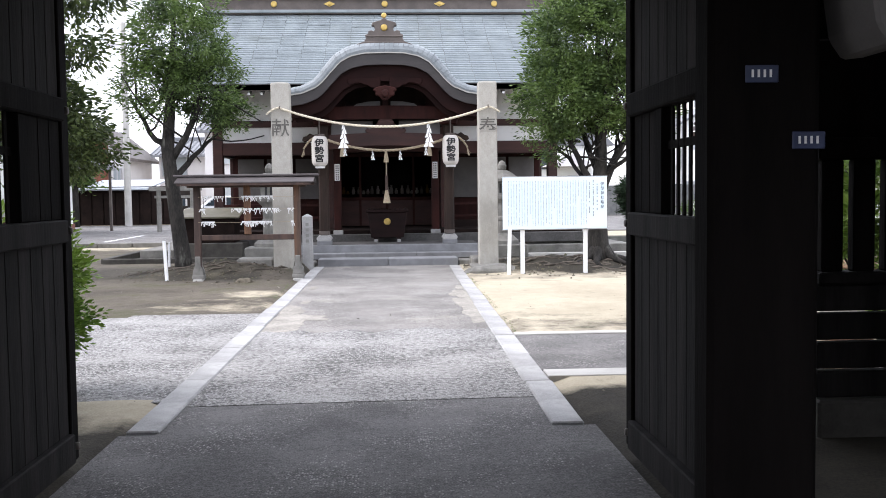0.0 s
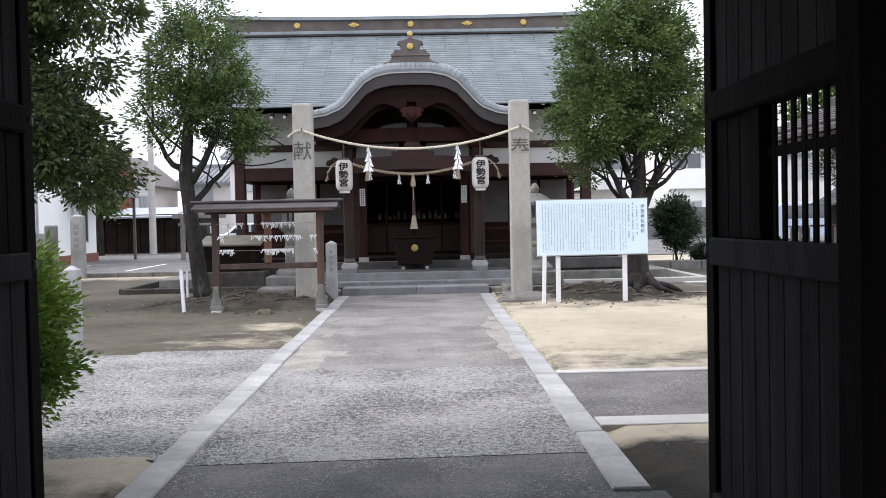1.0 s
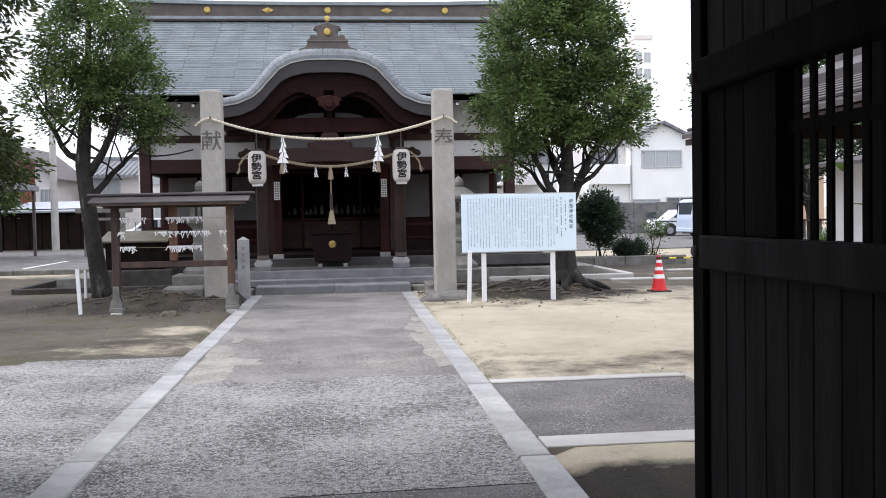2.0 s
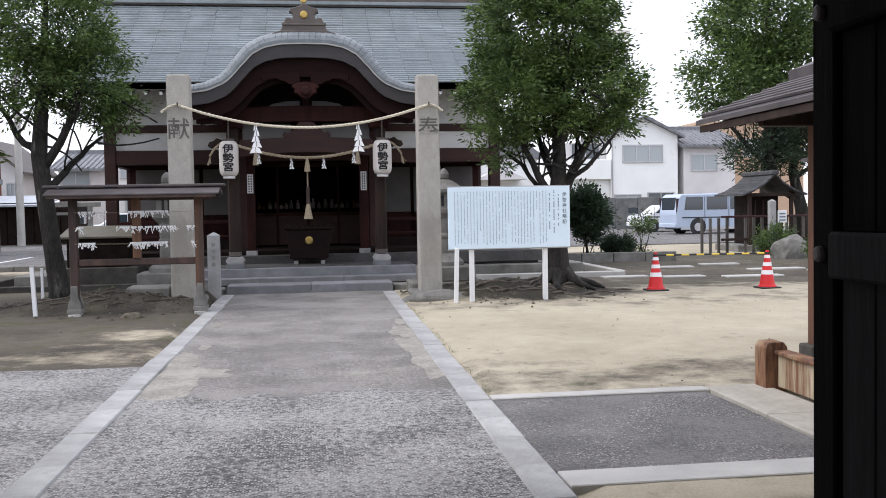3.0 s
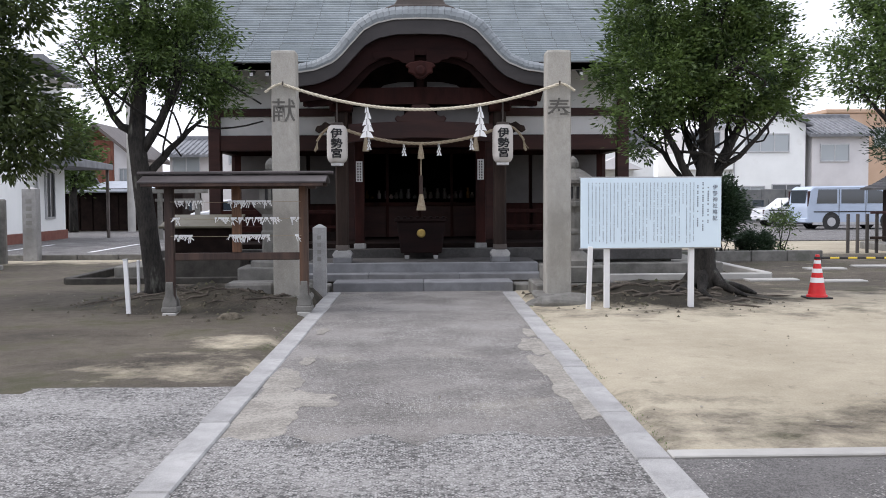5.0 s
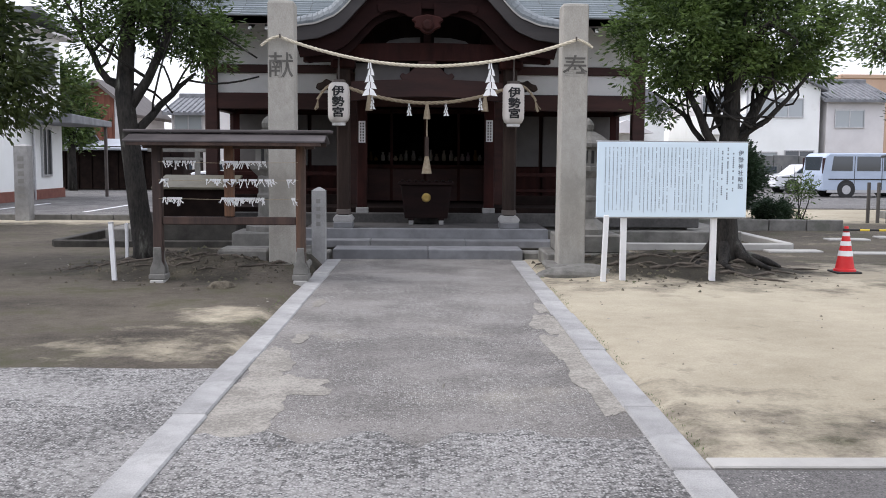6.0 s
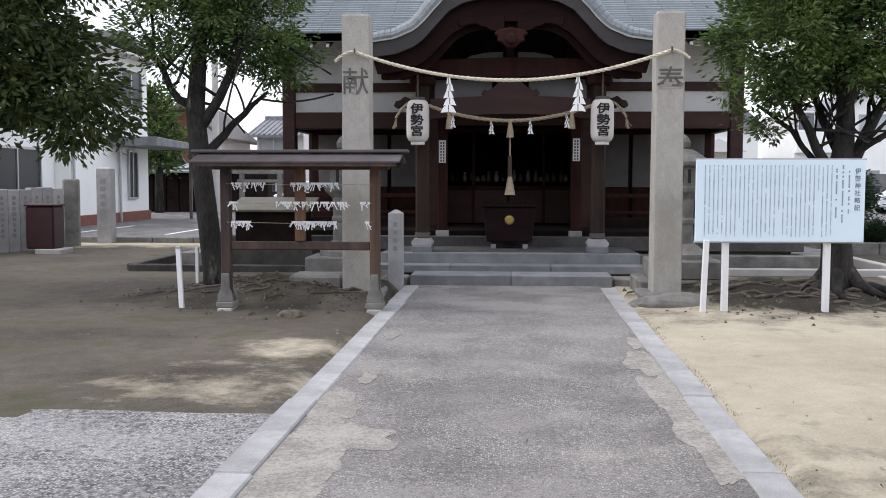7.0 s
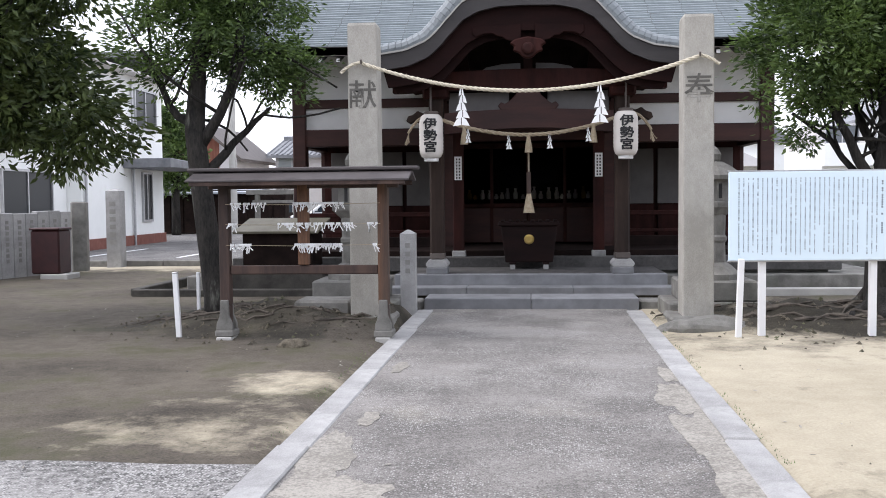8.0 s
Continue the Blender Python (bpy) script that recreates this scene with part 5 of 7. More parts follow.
# white marker stake
st = thing("marker_stake", "thin white marker stake in the sand", "stake", (-3.93, 16.97, 0))
part("stake_body", box(-0.028, 0.028, -0.02, 0.02, -0.1, 0.69, 0.004), WHITE, st, at=pose(0, 0, 0, 0, -2.5, 0))
part("stake_tip", box(-0.03, 0.03, -0.022, 0.022, 0.69, 0.71, 0.004), CHROME, st, at=pose(0, 0, 0, 0, -2.5, 0))
st = thing("marker_stake", "thin white marker stake in the sand", "stake", (-4.2, 18.4, 0))
part("stake_body", box(-0.02, 0.02, -0.02, 0.02, -0.1, 0.6, 0.004), WHITE, st)


# ---------- trees ----------
def crown_points(rng, lobes, clumps, per, spread):
    """Leaf places: clumps over the lobes' outer shells, leaves scattered round each clump."""
    vol = np.array([r[0] * r[1] * r[2] for _, r in lobes])
    pick = rng.choice(len(lobes), clumps, p=vol / vol.sum())
    out, lean = [], []
    for k in pick:
        c, r = lobes[k]
        d = rng.normal(size=3)
        d /= np.linalg.norm(d)
        p = np.array(c) + d * np.array(r) * rng.uniform(0.35, 1.0) ** 0.5
        n = int(per * rng.uniform(0.5, 1.5))
        off = rng.normal(size=(n, 3)) * np.array([1, 1, 0.8])
        axis = d * 0.7 + rng.normal(size=3) * 0.5 + np.array([0, 0, 0.35])
        off += axis * rng.uniform(-1.0, 1.8, size=(n, 1))
        out.append(p + off * spread * rng.uniform(0.5, 1.1))
        lean.append(off * 0.55 + axis * 0.8)
    return np.concatenate(out), np.concatenate(lean)


def limb(bm, a, b, r0, r1, rng, bend=0.12, n=7, sides=8):
    a, b = Vector(a), Vector(b)
    off = Vector([rng.normal() * bend for _ in range(3)])
    pts = [a.lerp(b, i / n) + off * math.sin(math.pi * i / n) + Vector([rng.normal() * 0.012 for _ in range(3)]) for i in range(n + 1)]
    tube(pts, [r0 + (r1 - r0) * i / n for i in range(n + 1)], sides, bm)
    return pts


def tree(name, label, at, trunk, limbs, lobes, clumps, per, spread, leaf, seed, leaf_material=LEAF, droop=0.3, narrow=0.45, roots=1.0):
    rng = np.random.default_rng(seed)
    t = thing(name, label, "tree", at)
    bm = bmesh.new()
    tube(trunk[0], trunk[1], 14, bm)
    if roots:
        for k in range(7):
            a = 2 * math.pi * k / 7 + rng.uniform(-0.3, 0.3)
            ln = roots * rng.uniform(0.35, 0.8)
            c, s = math.cos(a), math.sin(a)
            tube([(0.1 * c, 0.1 * s, 0.28), (0.26 * c, 0.26 * s, 0.09), (ln * c, ln * s, 0.02), (1.35 * ln * math.cos(a + 0.2), 1.35 * ln * math.sin(a + 0.2), -0.06)], [0.1, 0.08, 0.05, 0.02], 8, bm)
    part("trunk", bm, BARK, t, smooth=True)
    for a, b, r0, r1 in limbs:
        bm = bmesh.new()
        pts = limb(bm, a, b, r0, r1, rng)
        for j in range(5):
            p = pts[2 + j]
            c = lobes[rng.integers(len(lobes))][0]
            q = p.lerp(Vector(c), 0.55) + Vector([rng.normal() * 0.3 for _ in range(3)])
            limb(bm, p, q, r1 * 0.8, 0.012, rng, 0.1, 5, 5)
        part("limb", bm, BARK, t, smooth=True)
    leaf_object("crown", crown_points(rng, lobes, clumps, per, spread), leaf, leaf_material, t, rng, droop, narrow)
    return t


tree("evergreen_tree", "broadleaf evergreen with a full rounded crown and exposed roots", (3.92, 18.2, 0.13),
     ([(0, 0, -0.2), (0, 0, 0.15), (-0.02, 0, 0.8), (0.02, 0.02, 1.4), (0.05, 0, 2.1), (0.0, 0.05, 3.4), (0, 0, 4.6)], [0.27, 0.21, 0.165, 0.15, 0.11, 0.08, 0.03]),
     [((0.02, 0, 1.2), (0.85, 0.1, 2.7), 0.1, 0.04), ((0, 0, 1.3), (-0.75, -0.1, 2.8), 0.08, 0.03), ((0, 0, 1.5), (0.4, -0.6, 3.2), 0.07, 0.03), ((0, 0, 1.7), (-0.35, 0.7, 3.4), 0.07, 0.03), ((-0.02, 0, 1.1), (-0.95, 0.3, 2.3), 0.05, 0.02), ((0.03, 0, 1.6), (0.95, -0.4, 2.5), 0.05, 0.02)],
     [((-0.6, 0, 3.1), (0.9, 0.85, 0.8)), ((0.45, 0.1, 3.15), (1.0, 0.9, 0.75)), ((-0.15, 0, 4.15), (1.2, 1.0, 1.0)), ((0.0, -0.1, 4.9), (0.8, 0.7, 0.7)), ((1.0, 0, 2.75), (0.45, 0.5, 0.35)), ((-1.0, -0.1, 2.6), (0.5, 0.45, 0.35)), ((-0.2, -0.3, 2.75), (0.55, 0.5, 0.3)), ((-0.75, 0.1, 2.1), (0.35, 0.3, 0.2))],
     1150, 58, 0.1, 0.085, 11, narrow=0.36)
tree("evergreen_tree", "broadleaf evergreen with a forked trunk and an uneven crown", (-3.95, 18.2, 0.13),
     ([(0.06, 0, -0.2), (0.05, 0, 0.15), (-0.02, 0, 0.7), (-0.1, 0, 1.4), (-0.18, 0, 2.2), (-0.1, 0.03, 3.3), (0, 0, 4.6)], [0.19, 0.155, 0.135, 0.128, 0.12, 0.085, 0.03]),
     [((-0.1, 0, 1.6), (0.7, 0.3, 2.5), 0.07, 0.02), ((-0.15, 0, 2.0), (0.5, -0.2, 3.3), 0.08, 0.03), ((-0.15, 0, 2.2), (-0.9, 0.2, 3.2), 0.07, 0.03), ((-0.15, 0, 2.6), (0.3, 0.6, 3.9), 0.06, 0.03)],
     [((-0.35, 0, 3.35), (0.7, 0.7, 0.65)), ((0.5, 0.1, 3.45), (0.75, 0.75, 0.75)), ((0.1, 0, 4.15), (0.9, 0.85, 0.8)), ((0.15, 0, 4.8), (0.65, 0.6, 0.6)), ((1.0, 0.2, 2.75), (0.5, 0.4, 0.3)), ((0.6, 0.2, 2.95), (0.45, 0.45, 0.35))],
     520, 58, 0.1, 0.08, 12, narrow=0.36, roots=0)
tree("cherry_tree", "spreading cherry with broad drooping leaves, some turning yellow", (-9.2, 18.3, 0),
     ([(0, 0, -0.2), (0, 0, 0.8), (0.1, 0, 1.7), (0.4, 0.1, 2.5), (1.0, 0.2, 3.6), (1.6, 0.2, 5.2)], [0.3, 0.22, 0.2, 0.16, 0.1, 0.04]),
     [((0.1, 0, 1.7), (3.3, 0.6, 2.9), 0.11, 0.03), ((0.4, 0, 2.4), (2.9, 0.2, 4.2), 0.1, 0.03), ((0.4, 0, 2.5), (1.7, 0.9, 4.6), 0.08, 0.03)],
     [((2.0, 0.3, 3.4), (1.4, 1.3, 0.9)), ((3.0, 0.6, 2.7), (0.85, 1.0, 0.5)), ((1.4, 0.5, 4.3), (1.1, 1.3, 0.8)), ((1.3, 0.3, 5.3), (1.4, 1.3, 0.9)), ((3.0, 0.4, 5.5), (1.3, 1.2, 0.75)), ((2.2, 0.3, 6.4), (1.8, 1.4, 0.8)), ((3.3, 0.4, 4.2), (0.6, 0.8, 0.4)), ((3.0, 0.9, 2.35), (0.9, 0.8, 0.4)), ((1.7, 0.2, 2.4), (1.0, 0.8, 0.45))],
     1200, 46, 0.14, 0.13, 13, LEAF2, droop=0.7, narrow=0.42, roots=0)
tree("tall_tree", "tall dark evergreen behind the wash pavilion", (14.6, 32.5, 0),
     ([(0, 0, -0.2), (0, 0, 1.5), (0.1, 0, 4), (0, 0, 8.5)], [0.35, 0.28, 0.2, 0.05]),
     [((0, 0, 2.6), (-2.2, -0.2, 4.8), 0.11, 0.03), ((0, 0, 3.2), (1.6, -0.3, 5.4), 0.1, 0.03), ((0.1, 0, 4), (-1.3, 0.2, 6.5), 0.09, 0.03)],
     [((-1.0, 0, 5.3), (1.7, 1.5, 1.1)), ((0.9, 0, 5.6), (1.9, 1.6, 1.5)), ((0, 0, 7.2), (2.0, 1.8, 1.4)), ((2.2, 0, 4.2), (1.4, 1.3, 0.9)), ((-0.6, 0, 8.4), (1.3, 1.2, 0.9))],
     900, 46, 0.22, 0.15, 14, LEAF, roots=0)
tree("pine_tree", "low dark pine spreading over the small shrine", (15.8, 32.4, 0),
     ([(0, 0, -0.2), (-0.1, 0, 1.2), (-0.4, 0, 2.4), (-0.2, 0, 3.8)], [0.24, 0.2, 0.15, 0.05]),
     [((-0.1, 0, 1.4), (-2.2, -0.2, 2.5), 0.09, 0.03), ((-0.3, 0, 2.2), (1.5, -0.3, 3.1), 0.08, 0.03)],
     [((-1.3, -0.2, 2.9), (1.3, 0.9, 0.5)), ((0.2, 0, 3.3), (1.6, 1.0, 0.6)), ((1.7, -0.3, 2.6), (1.3, 0.9, 0.6)), ((-0.3, 0, 3.9), (1.1, 0.9, 0.45))],
     330, 40, 0.2, 0.17, 15, DARKLEAF, droop=0.0, narrow=0.25, roots=0)
tree("garden_tree", "green garden tree beside the white house", (-14.7, 46.0, 0.1),
     ([(0, 0, -0.2), (0, 0, 1.5), (0.1, 0, 3), (0, 0, 4.6)], [0.2, 0.16, 0.12, 0.05]),
     [((0, 0, 1.8), (0.9, 0, 3.2), 0.07, 0.02), ((0, 0, 2), (-0.9, 0, 3.4), 0.07, 0.02)],
     [((0, 0, 3.2), (0.9, 1.0, 1.4)), ((-0.4, 0, 4.5), (0.7, 0.8, 0.8))],
     220, 30, 0.24, 0.22, 16, LEAF, roots=0)


def shrub(name, label, at, lobes, clumps, per, spread, leaf, material, seed, stems=6, narrow=0.4):
    rng = np.random.default_rng(seed)
    t = thing(name, label, "shrub", at)
    bm = bmesh.new()
    for k in range(stems):
        c, r = lobes[k % len(lobes)]
        limb(bm, (rng.normal() * 0.05, rng.normal() * 0.05, -0.05), (c[0] + rng.normal() * r[0] * 0.4, c[1] + rng.normal() * r[1] * 0.4, c[2]), 0.02, 0.006, rng, 0.05, 5, 5)
    part("stems", bm, BARK, t)
    leaf_object("foliage", crown_points(rng, lobes, clumps, per, spread), leaf, material, t, rng, 0.0, narrow)
    return t


shrub("gate_shrub", "bright green leafy shrub beside the gate", (-2.78, 7.0, 0), [((0, 0, 0.92), (0.5, 0.5, 0.36)), ((0.05, 0, 0.55), (0.46, 0.45, 0.3))], 620, 40, 0.06, 0.06, LEAF3, 31)
shrub("round_shrub", "clipped dark green round shrub in the planting bed", (7.92, 27.4, 0.1), [((0, 0, 0.28), (0.4, 0.4, 0.26))], 200, 40, 0.06, 0.06, DARKLEAF, 32)
shrub("dark_shrub", "tall dark green shrub behind the notice board", (6.95, 26.85, 0.1), [((0, 0, 1.05), (0.45, 0.4, 0.45)), ((-0.1, 0, 1.4), (0.35, 0.35, 0.3)), ((0.05, 0, 0.55), (0.25, 0.25, 0.3))], 330, 40, 0.1, 0.1, DARKLEAF, 33)
shrub("thin_shrub", "thin sparse shrub at the end of the planting bed", (8.62, 27.6, 0.1), [((0, 0, 0.75), (0.28, 0.25, 0.25)), ((0, 0, 0.15), (0.22, 0.2, 0.12))], 40, 22, 0.1, 0.08, LEAF, 34)
shrub("round_shrub", "clipped green round shrub by the rock", (12.0, 24.2, 0), [((0, 0, 0.35), (0.45, 0.4, 0.36))], 120, 34, 0.08, 0.07, LEAF, 35)
shrub("round_shrub", "clipped green round shrub before the small shrine", (12.4, 27.7, 0), [((0, 0, 0.35), (0.5, 0.45, 0.36))], 130, 36, 0.09, 0.07, LEAF, 36)
shrub("side_shrub", "bright green shrub seen through the gate lattice", (3.6, 6.6, 0), [((0, 0, 1.2), (0.6, 0.4, 0.6))], 120, 30, 0.09, 0.1, LEAF3, 37)

# roots, stones and litter on the bare soil
rng = random.Random(77)
rt = thing("surface_roots", "gnarled surface roots on the bare soil under the trees", "roots", kind="stuff")
bm = bmesh.new()
for k in range(44):
    cx, cy = (3.2, 18.0) if k % 2 else (-3.2, 18.0)
    x, y, a = cx + rng.uniform(-1.3, 1.3), cy + rng.uniform(-0.6, 0.5), rng.uniform(-0.5, 0.5) + (math.pi if rng.random() > 0.5 else 0)
    pts = []
    for i in range(9):
        pts.append((x, y, height_at(x, y) + 0.012 * math.sin(i * 1.3) + 0.005))
        x += 0.11 * math.cos(a)
        y += 0.11 * math.sin(a)
        a += rng.uniform(-0.35, 0.35)
    tube(pts, [(0.03 if x > 0 else 0.02) * (1 - 0.09 * i) for i in range(9)], 6, bm)
tagged(part("root", bm, ROOT, rt), kind="stuff")
lt = thing("ground_litter", "scattered pebbles, clods and fallen leaves on the sand", "litter", kind="stuff")
bm = bmesh.new()
for k in range(600):
    x, y = rng.uniform(-7.5, 8.5), rng.uniform(5.0, 21)
    if -1.7 < x < 1.3 and y < 19.6:
        if rng.random() > 0.12:
            continue
    if 1.2 < x < 3.5 and 7.3 < y < 9.9:
        continue
    z = max(0.0, height_at(x, y))
    s = rng.uniform(0.005, 0.016) * (1.8 if rng.random() > 0.95 else 1)
    v = [bm.verts.new((x + s * rng.uniform(0.6, 1.2) * c, y + s * rng.uniform(0.6, 1.2) * d, z - 0.004)) for c, d in ((1, 0), (0, 1), (-1, 0), (0, -1))]
    top = bm.verts.new((x, y, z + s * rng.uniform(0.3, 0.8)))
    for i in range(4):
        bm.faces.new((v[i], v[(i + 1) % 4], top))
tagged(part("pebbles", bm, DIRT, lt), kind="stuff")
bm = bmesh.new()
for k in range(900):
    cx = 3.0 if k % 3 == 0 else -3.0
    x, y = cx + rng.gauss(0, 0.9), 17.9 + rng.gauss(0, 0.65)
    if -1.7 < x < 1.4 or y > 19.3:
        continue
    z, s = max(0.0, height_at(x, y)), rng.uniform(0.012, 0.045)
    v = [bm.verts.new((x + s * rng.uniform(0.5, 1.2) * c, y + s * rng.uniform(0.5, 1.2) * d, z - 0.006)) for c, d in ((1, 0), (0.3, 1), (-0.8, 0.6), (-0.8, -0.6), (0.3, -1))]
    top = bm.verts.new((x + rng.uniform(-0.3, 0.3) * s, y, z + s * rng.uniform(0.3, 0.9)))
    for i in range(5):
        bm.faces.new((v[i], v[(i + 1) % 5], top))
tagged(part("clods", bm, SOIL, lt), kind="stuff")
bm = bmesh.new()
for k in range(700):
    side = k % 3
    y = rng.uniform(9.9, 18.5)
    x = 1.21 + 0.0125 * (y - 8) + abs(rng.gauss(0, 0.035)) if side else -1.68 - abs(rng.gauss(0, 0.03))
    if side == 0 and y < 12.2 or noise.noise((x, y * 1.1, 9.0)) < -0.05:
        continue
    h, a, w = rng.uniform(0.006, 0.02), rng.uniform(0, 6.28), 0.003
    c, d = math.cos(a), math.sin(a)
    z = max(0.0, height_at(x, y)) - 0.004
    bm.faces.new([bm.verts.new(q) for q in ((x - w * d, y + w * c, z), (x + w * d, y - w * c, z), (x + h * 0.5 * c, y + h * 0.5 * d, z + h))])
tagged(part("grass_blades", bm, LEAF, lt, "short grass along the kerb stones"), kind="stuff")
v, f = leaves([(x, y, max(0.0, height_at(x, y)) + 0.008) for x, y in [(rng.uniform(-7, 7), rng.uniform(9, 20)) for _ in range(260)]], 0.045, np.random.default_rng(5))
v = np.asarray(v)
me = bpy.data.meshes.new("fallen_leaves")
v[:, 2] = np.clip(v[:, 2], 0.008, 0.35)
me.from_pydata(v.tolist(), [], f.tolist())
me.materials.append(PATCH)
o = new("fallen_leaves", me)
o.parent = lt
tagged(o, kind="stuff")


def rock(x, y, z, sx, sy, sz, seed, label, material=OLDSTONE, name="rock"):
    b = bmesh.new()
    bmesh.ops.create_icosphere(b, subdivisions=3, radius=1.0)
    for q in b.verts:
        d = 1 + 0.22 * noise.noise(q.co * 1.3 + Vector((seed, 0, 0))) + 0.08 * noise.noise(q.co * 4 + Vector((seed, 3, 0)))
        q.co = Vector((x + q.co.x * d * sx, y + q.co.y * d * sy, z + max(-0.25, q.co.z * d) * sz))
    return solid(name, b, material, label, "rock")


rock(11.95, 25.8, 0.1, 0.52, 0.4, 0.5, 3, "large pale garden rock beside clipped shrubs", OLDSTONE)
rock(-2.5, 16.3, 0.0, 0.16, 0.12, 0.08, 5, "small dark stone half buried before the rack", SOIL)
rock(1.85, 17.5, 0.0, 0.55, 0.2, 0.16, 7, "rough dark footing stone before the pillar", OLDSTONE)
rock(-4.0, 11.95, 0.0, 0.2, 0.12, 0.09, 9, "small stone at the foot of a marker post", OLDSTONE)

# ---------- the gate that the walk starts under ----------
gate = thing("gate", "old black timber gate with open lattice doors", "gate", (0, 0, 0))
for sx, x0, x1 in ((1, 1.08, 1.475), (-1, -2.0, -1.57)):
    p = part("gate_post", box(x0, x1, 3.2, 3.37, 0.06, 3.3, 0.02), GATEWOOD, gate)
    part("base_stone", box(x0 - 0.06, x1 + 0.06, 3.14, 3.43, -0.1, 0.06, 0.015), OLDSTONE, p)
    part("rear_post", box((x0 + x1) / 2 + sx * 0.95 - 0.11, (x0 + x1) / 2 + sx * 0.95 + 0.11, 5.25, 5.47, 0.0, 2.9, 0.015), GATEWOOD, gate)
part("lintel", box(-3.6, 3.1, 3.15, 3.42, 2.75, 3.1, 0.02), GATEWOOD, gate)


def gate_door(x, sx, label):
    """A leaf swung fully open, with boards below, bars across the middle and boards above."""
    t = thing("gate_door", label, "door", (x, 3.42, 0.05), group="gate doors")
    a, b = (0, 0.07 * sx)
    lo, hi = min(a, b), max(a, b)
    for y0, y1 in ((0.0, 0.10), (1.642, 1.75)):
        part("stile", box(lo, hi, y0, y1, 0.0, 2.62, 0.006), GATEWOOD, t)
    for z0, z1, m in ((0.0, 0.16, GATEGREY), (1.17, 1.29, GATEGREY), (1.80, 1.92, GATEWOOD), (2.5, 2.62, GATEWOOD)):
        part("rail", box(lo - 0.02 * (sx > 0), hi + 0.02 * (sx < 0), 0.10, 1.642, z0, z1, 0.008), m, t)
    part("mid_stile", box(lo, hi, 1.05, 1.176, 1.29, 1.80, 0.006), GATEWOOD, t)
    for k in range(10):
        y = 0.101 + k * 0.154
        part("board", box(lo + 0.02, hi - 0.012, y, y + 0.15, 0.16, 1.17, 0.004), GATEGREY, t)
        part("board", box(lo + 0.02, hi - 0.012, y, y + 0.15, 1.92, 2.5, 0.004), GATEGREY, t)
        if k > 6 or k < 2:
            part("board", box(lo + 0.02, hi - 0.012, y, y + 0.15, 1.29, 1.80, 0.004), GATEWOOD, t)
    for k in range(7):
        y = 0.41 + k * 0.092
        part("bar", box(lo + 0.03, hi - 0.03, y, y + 0.038, 1.29, 1.80, 0.003), GATEWOOD, t)
    part("cross_bar", box(lo + 0.031, hi - 0.031, 0.35, 1.05, 1.60, 1.64, 0.003), GATEWOOD, t)
    for z in (0.08, 1.23, 1.86):
        part("iron_stud", disc(0.022, 0, 0, 0, 0.018), RIDGE, t, at=pose(lo if sx > 0 else hi, 1.695, z, 0, 0, -90 * sx))
    return t


gate_door(1.27, 1, "black timber gate door swung open, boarded with a barred opening")
gate_door(-1.72, -1, "black timber gate door swung open, boarded with a barred opening")
# number plates: blue with pale bars
for x, z in ((1.262, 1.85), (1.428, 1.622)):
    t = thing("number_plate", "small dark blue enamel plate with pale bars on the gate post", "plate", (x, 3.198, z))
    part("plate_face", box(-0.058, 0.058, -0.008, 0, -0.03, 0.03, 0.003), BLUEPLATE, t)
    for k in range(4):
        part("mark", box(-0.038 + k * 0.021, -0.030 + k * 0.021, -0.011, -0.0085, -0.012, 0.014, 0), PAPER, t, "pale bar")
# side wing with barred window over boards
wing = thing("wing_wall", "dark boarded wing wall of the gate with a barred window", "wall", (0, 0, 0), kind="structure")
part("footing", box(2.45, 5.5, 5.36, 5.6, -0.1, 0.22, 0.015), DARKSTONE, wing)
for k in range(4):
    part("wing_board", box(2.45, 5.5, 5.40, 5.5, 0.23 + 0.17 * k, 0.385 + 0.17 * k, 0.012), GATEGREY, wing)
part("wing_sill", box(2.45, 5.5, 5.36, 5.54, 0.90, 0.97, 0.01), GATEGREY, wing)
for k in range(16):
    part("wing_bar", box(2.48 + k * 0.19, 2.61 + k * 0.19, 5.41, 5.49, 0.97, 1.62, 0.008), GATEWOOD, wing)
part("wing_head", box(2.45, 5.5, 5.38, 5.52, 1.62, 1.75, 0.01), GATEWOOD, wing)
part("wing_upper", box(2.45, 5.5, 5.42, 5.48, 1.75, 2.95, 0.005), GATEWOOD, wing)
wl = thing("wing_wall", "dark boarded wing wall of the gate", "wall", (0, 0, 0), kind="structure")
part("wing_upper", box(-6.0, -2.95, 5.42, 5.48, 0.0, 2.95, 0.005), GATEWOOD, wl)
for x0, x1 in ((1.52, 5.5), (-6.0, -2.04)):
    part("front_wall", box(x0, x1, 3.4, 3.46, 2.0, 2.9, 0.005), GATEWOOD, wl)
for x in (5.5, -6.0):
    part("end_wall", box(x - 0.03, x + 0.03, 1.2, 5.4, 0, 3.2, 0.005), GATEWOOD, wl)
part("bracket_end", prism([(1.53, 2.4), (1.84, 2.4), (1.84, 2.02), (1.72, 1.93), (1.63, 1.92), (1.58, 1.99), (1.56, 2.12)], 3.02, 3.39, "y", bevel=0.012), SHADEWHITE, gate, "white painted beam end")
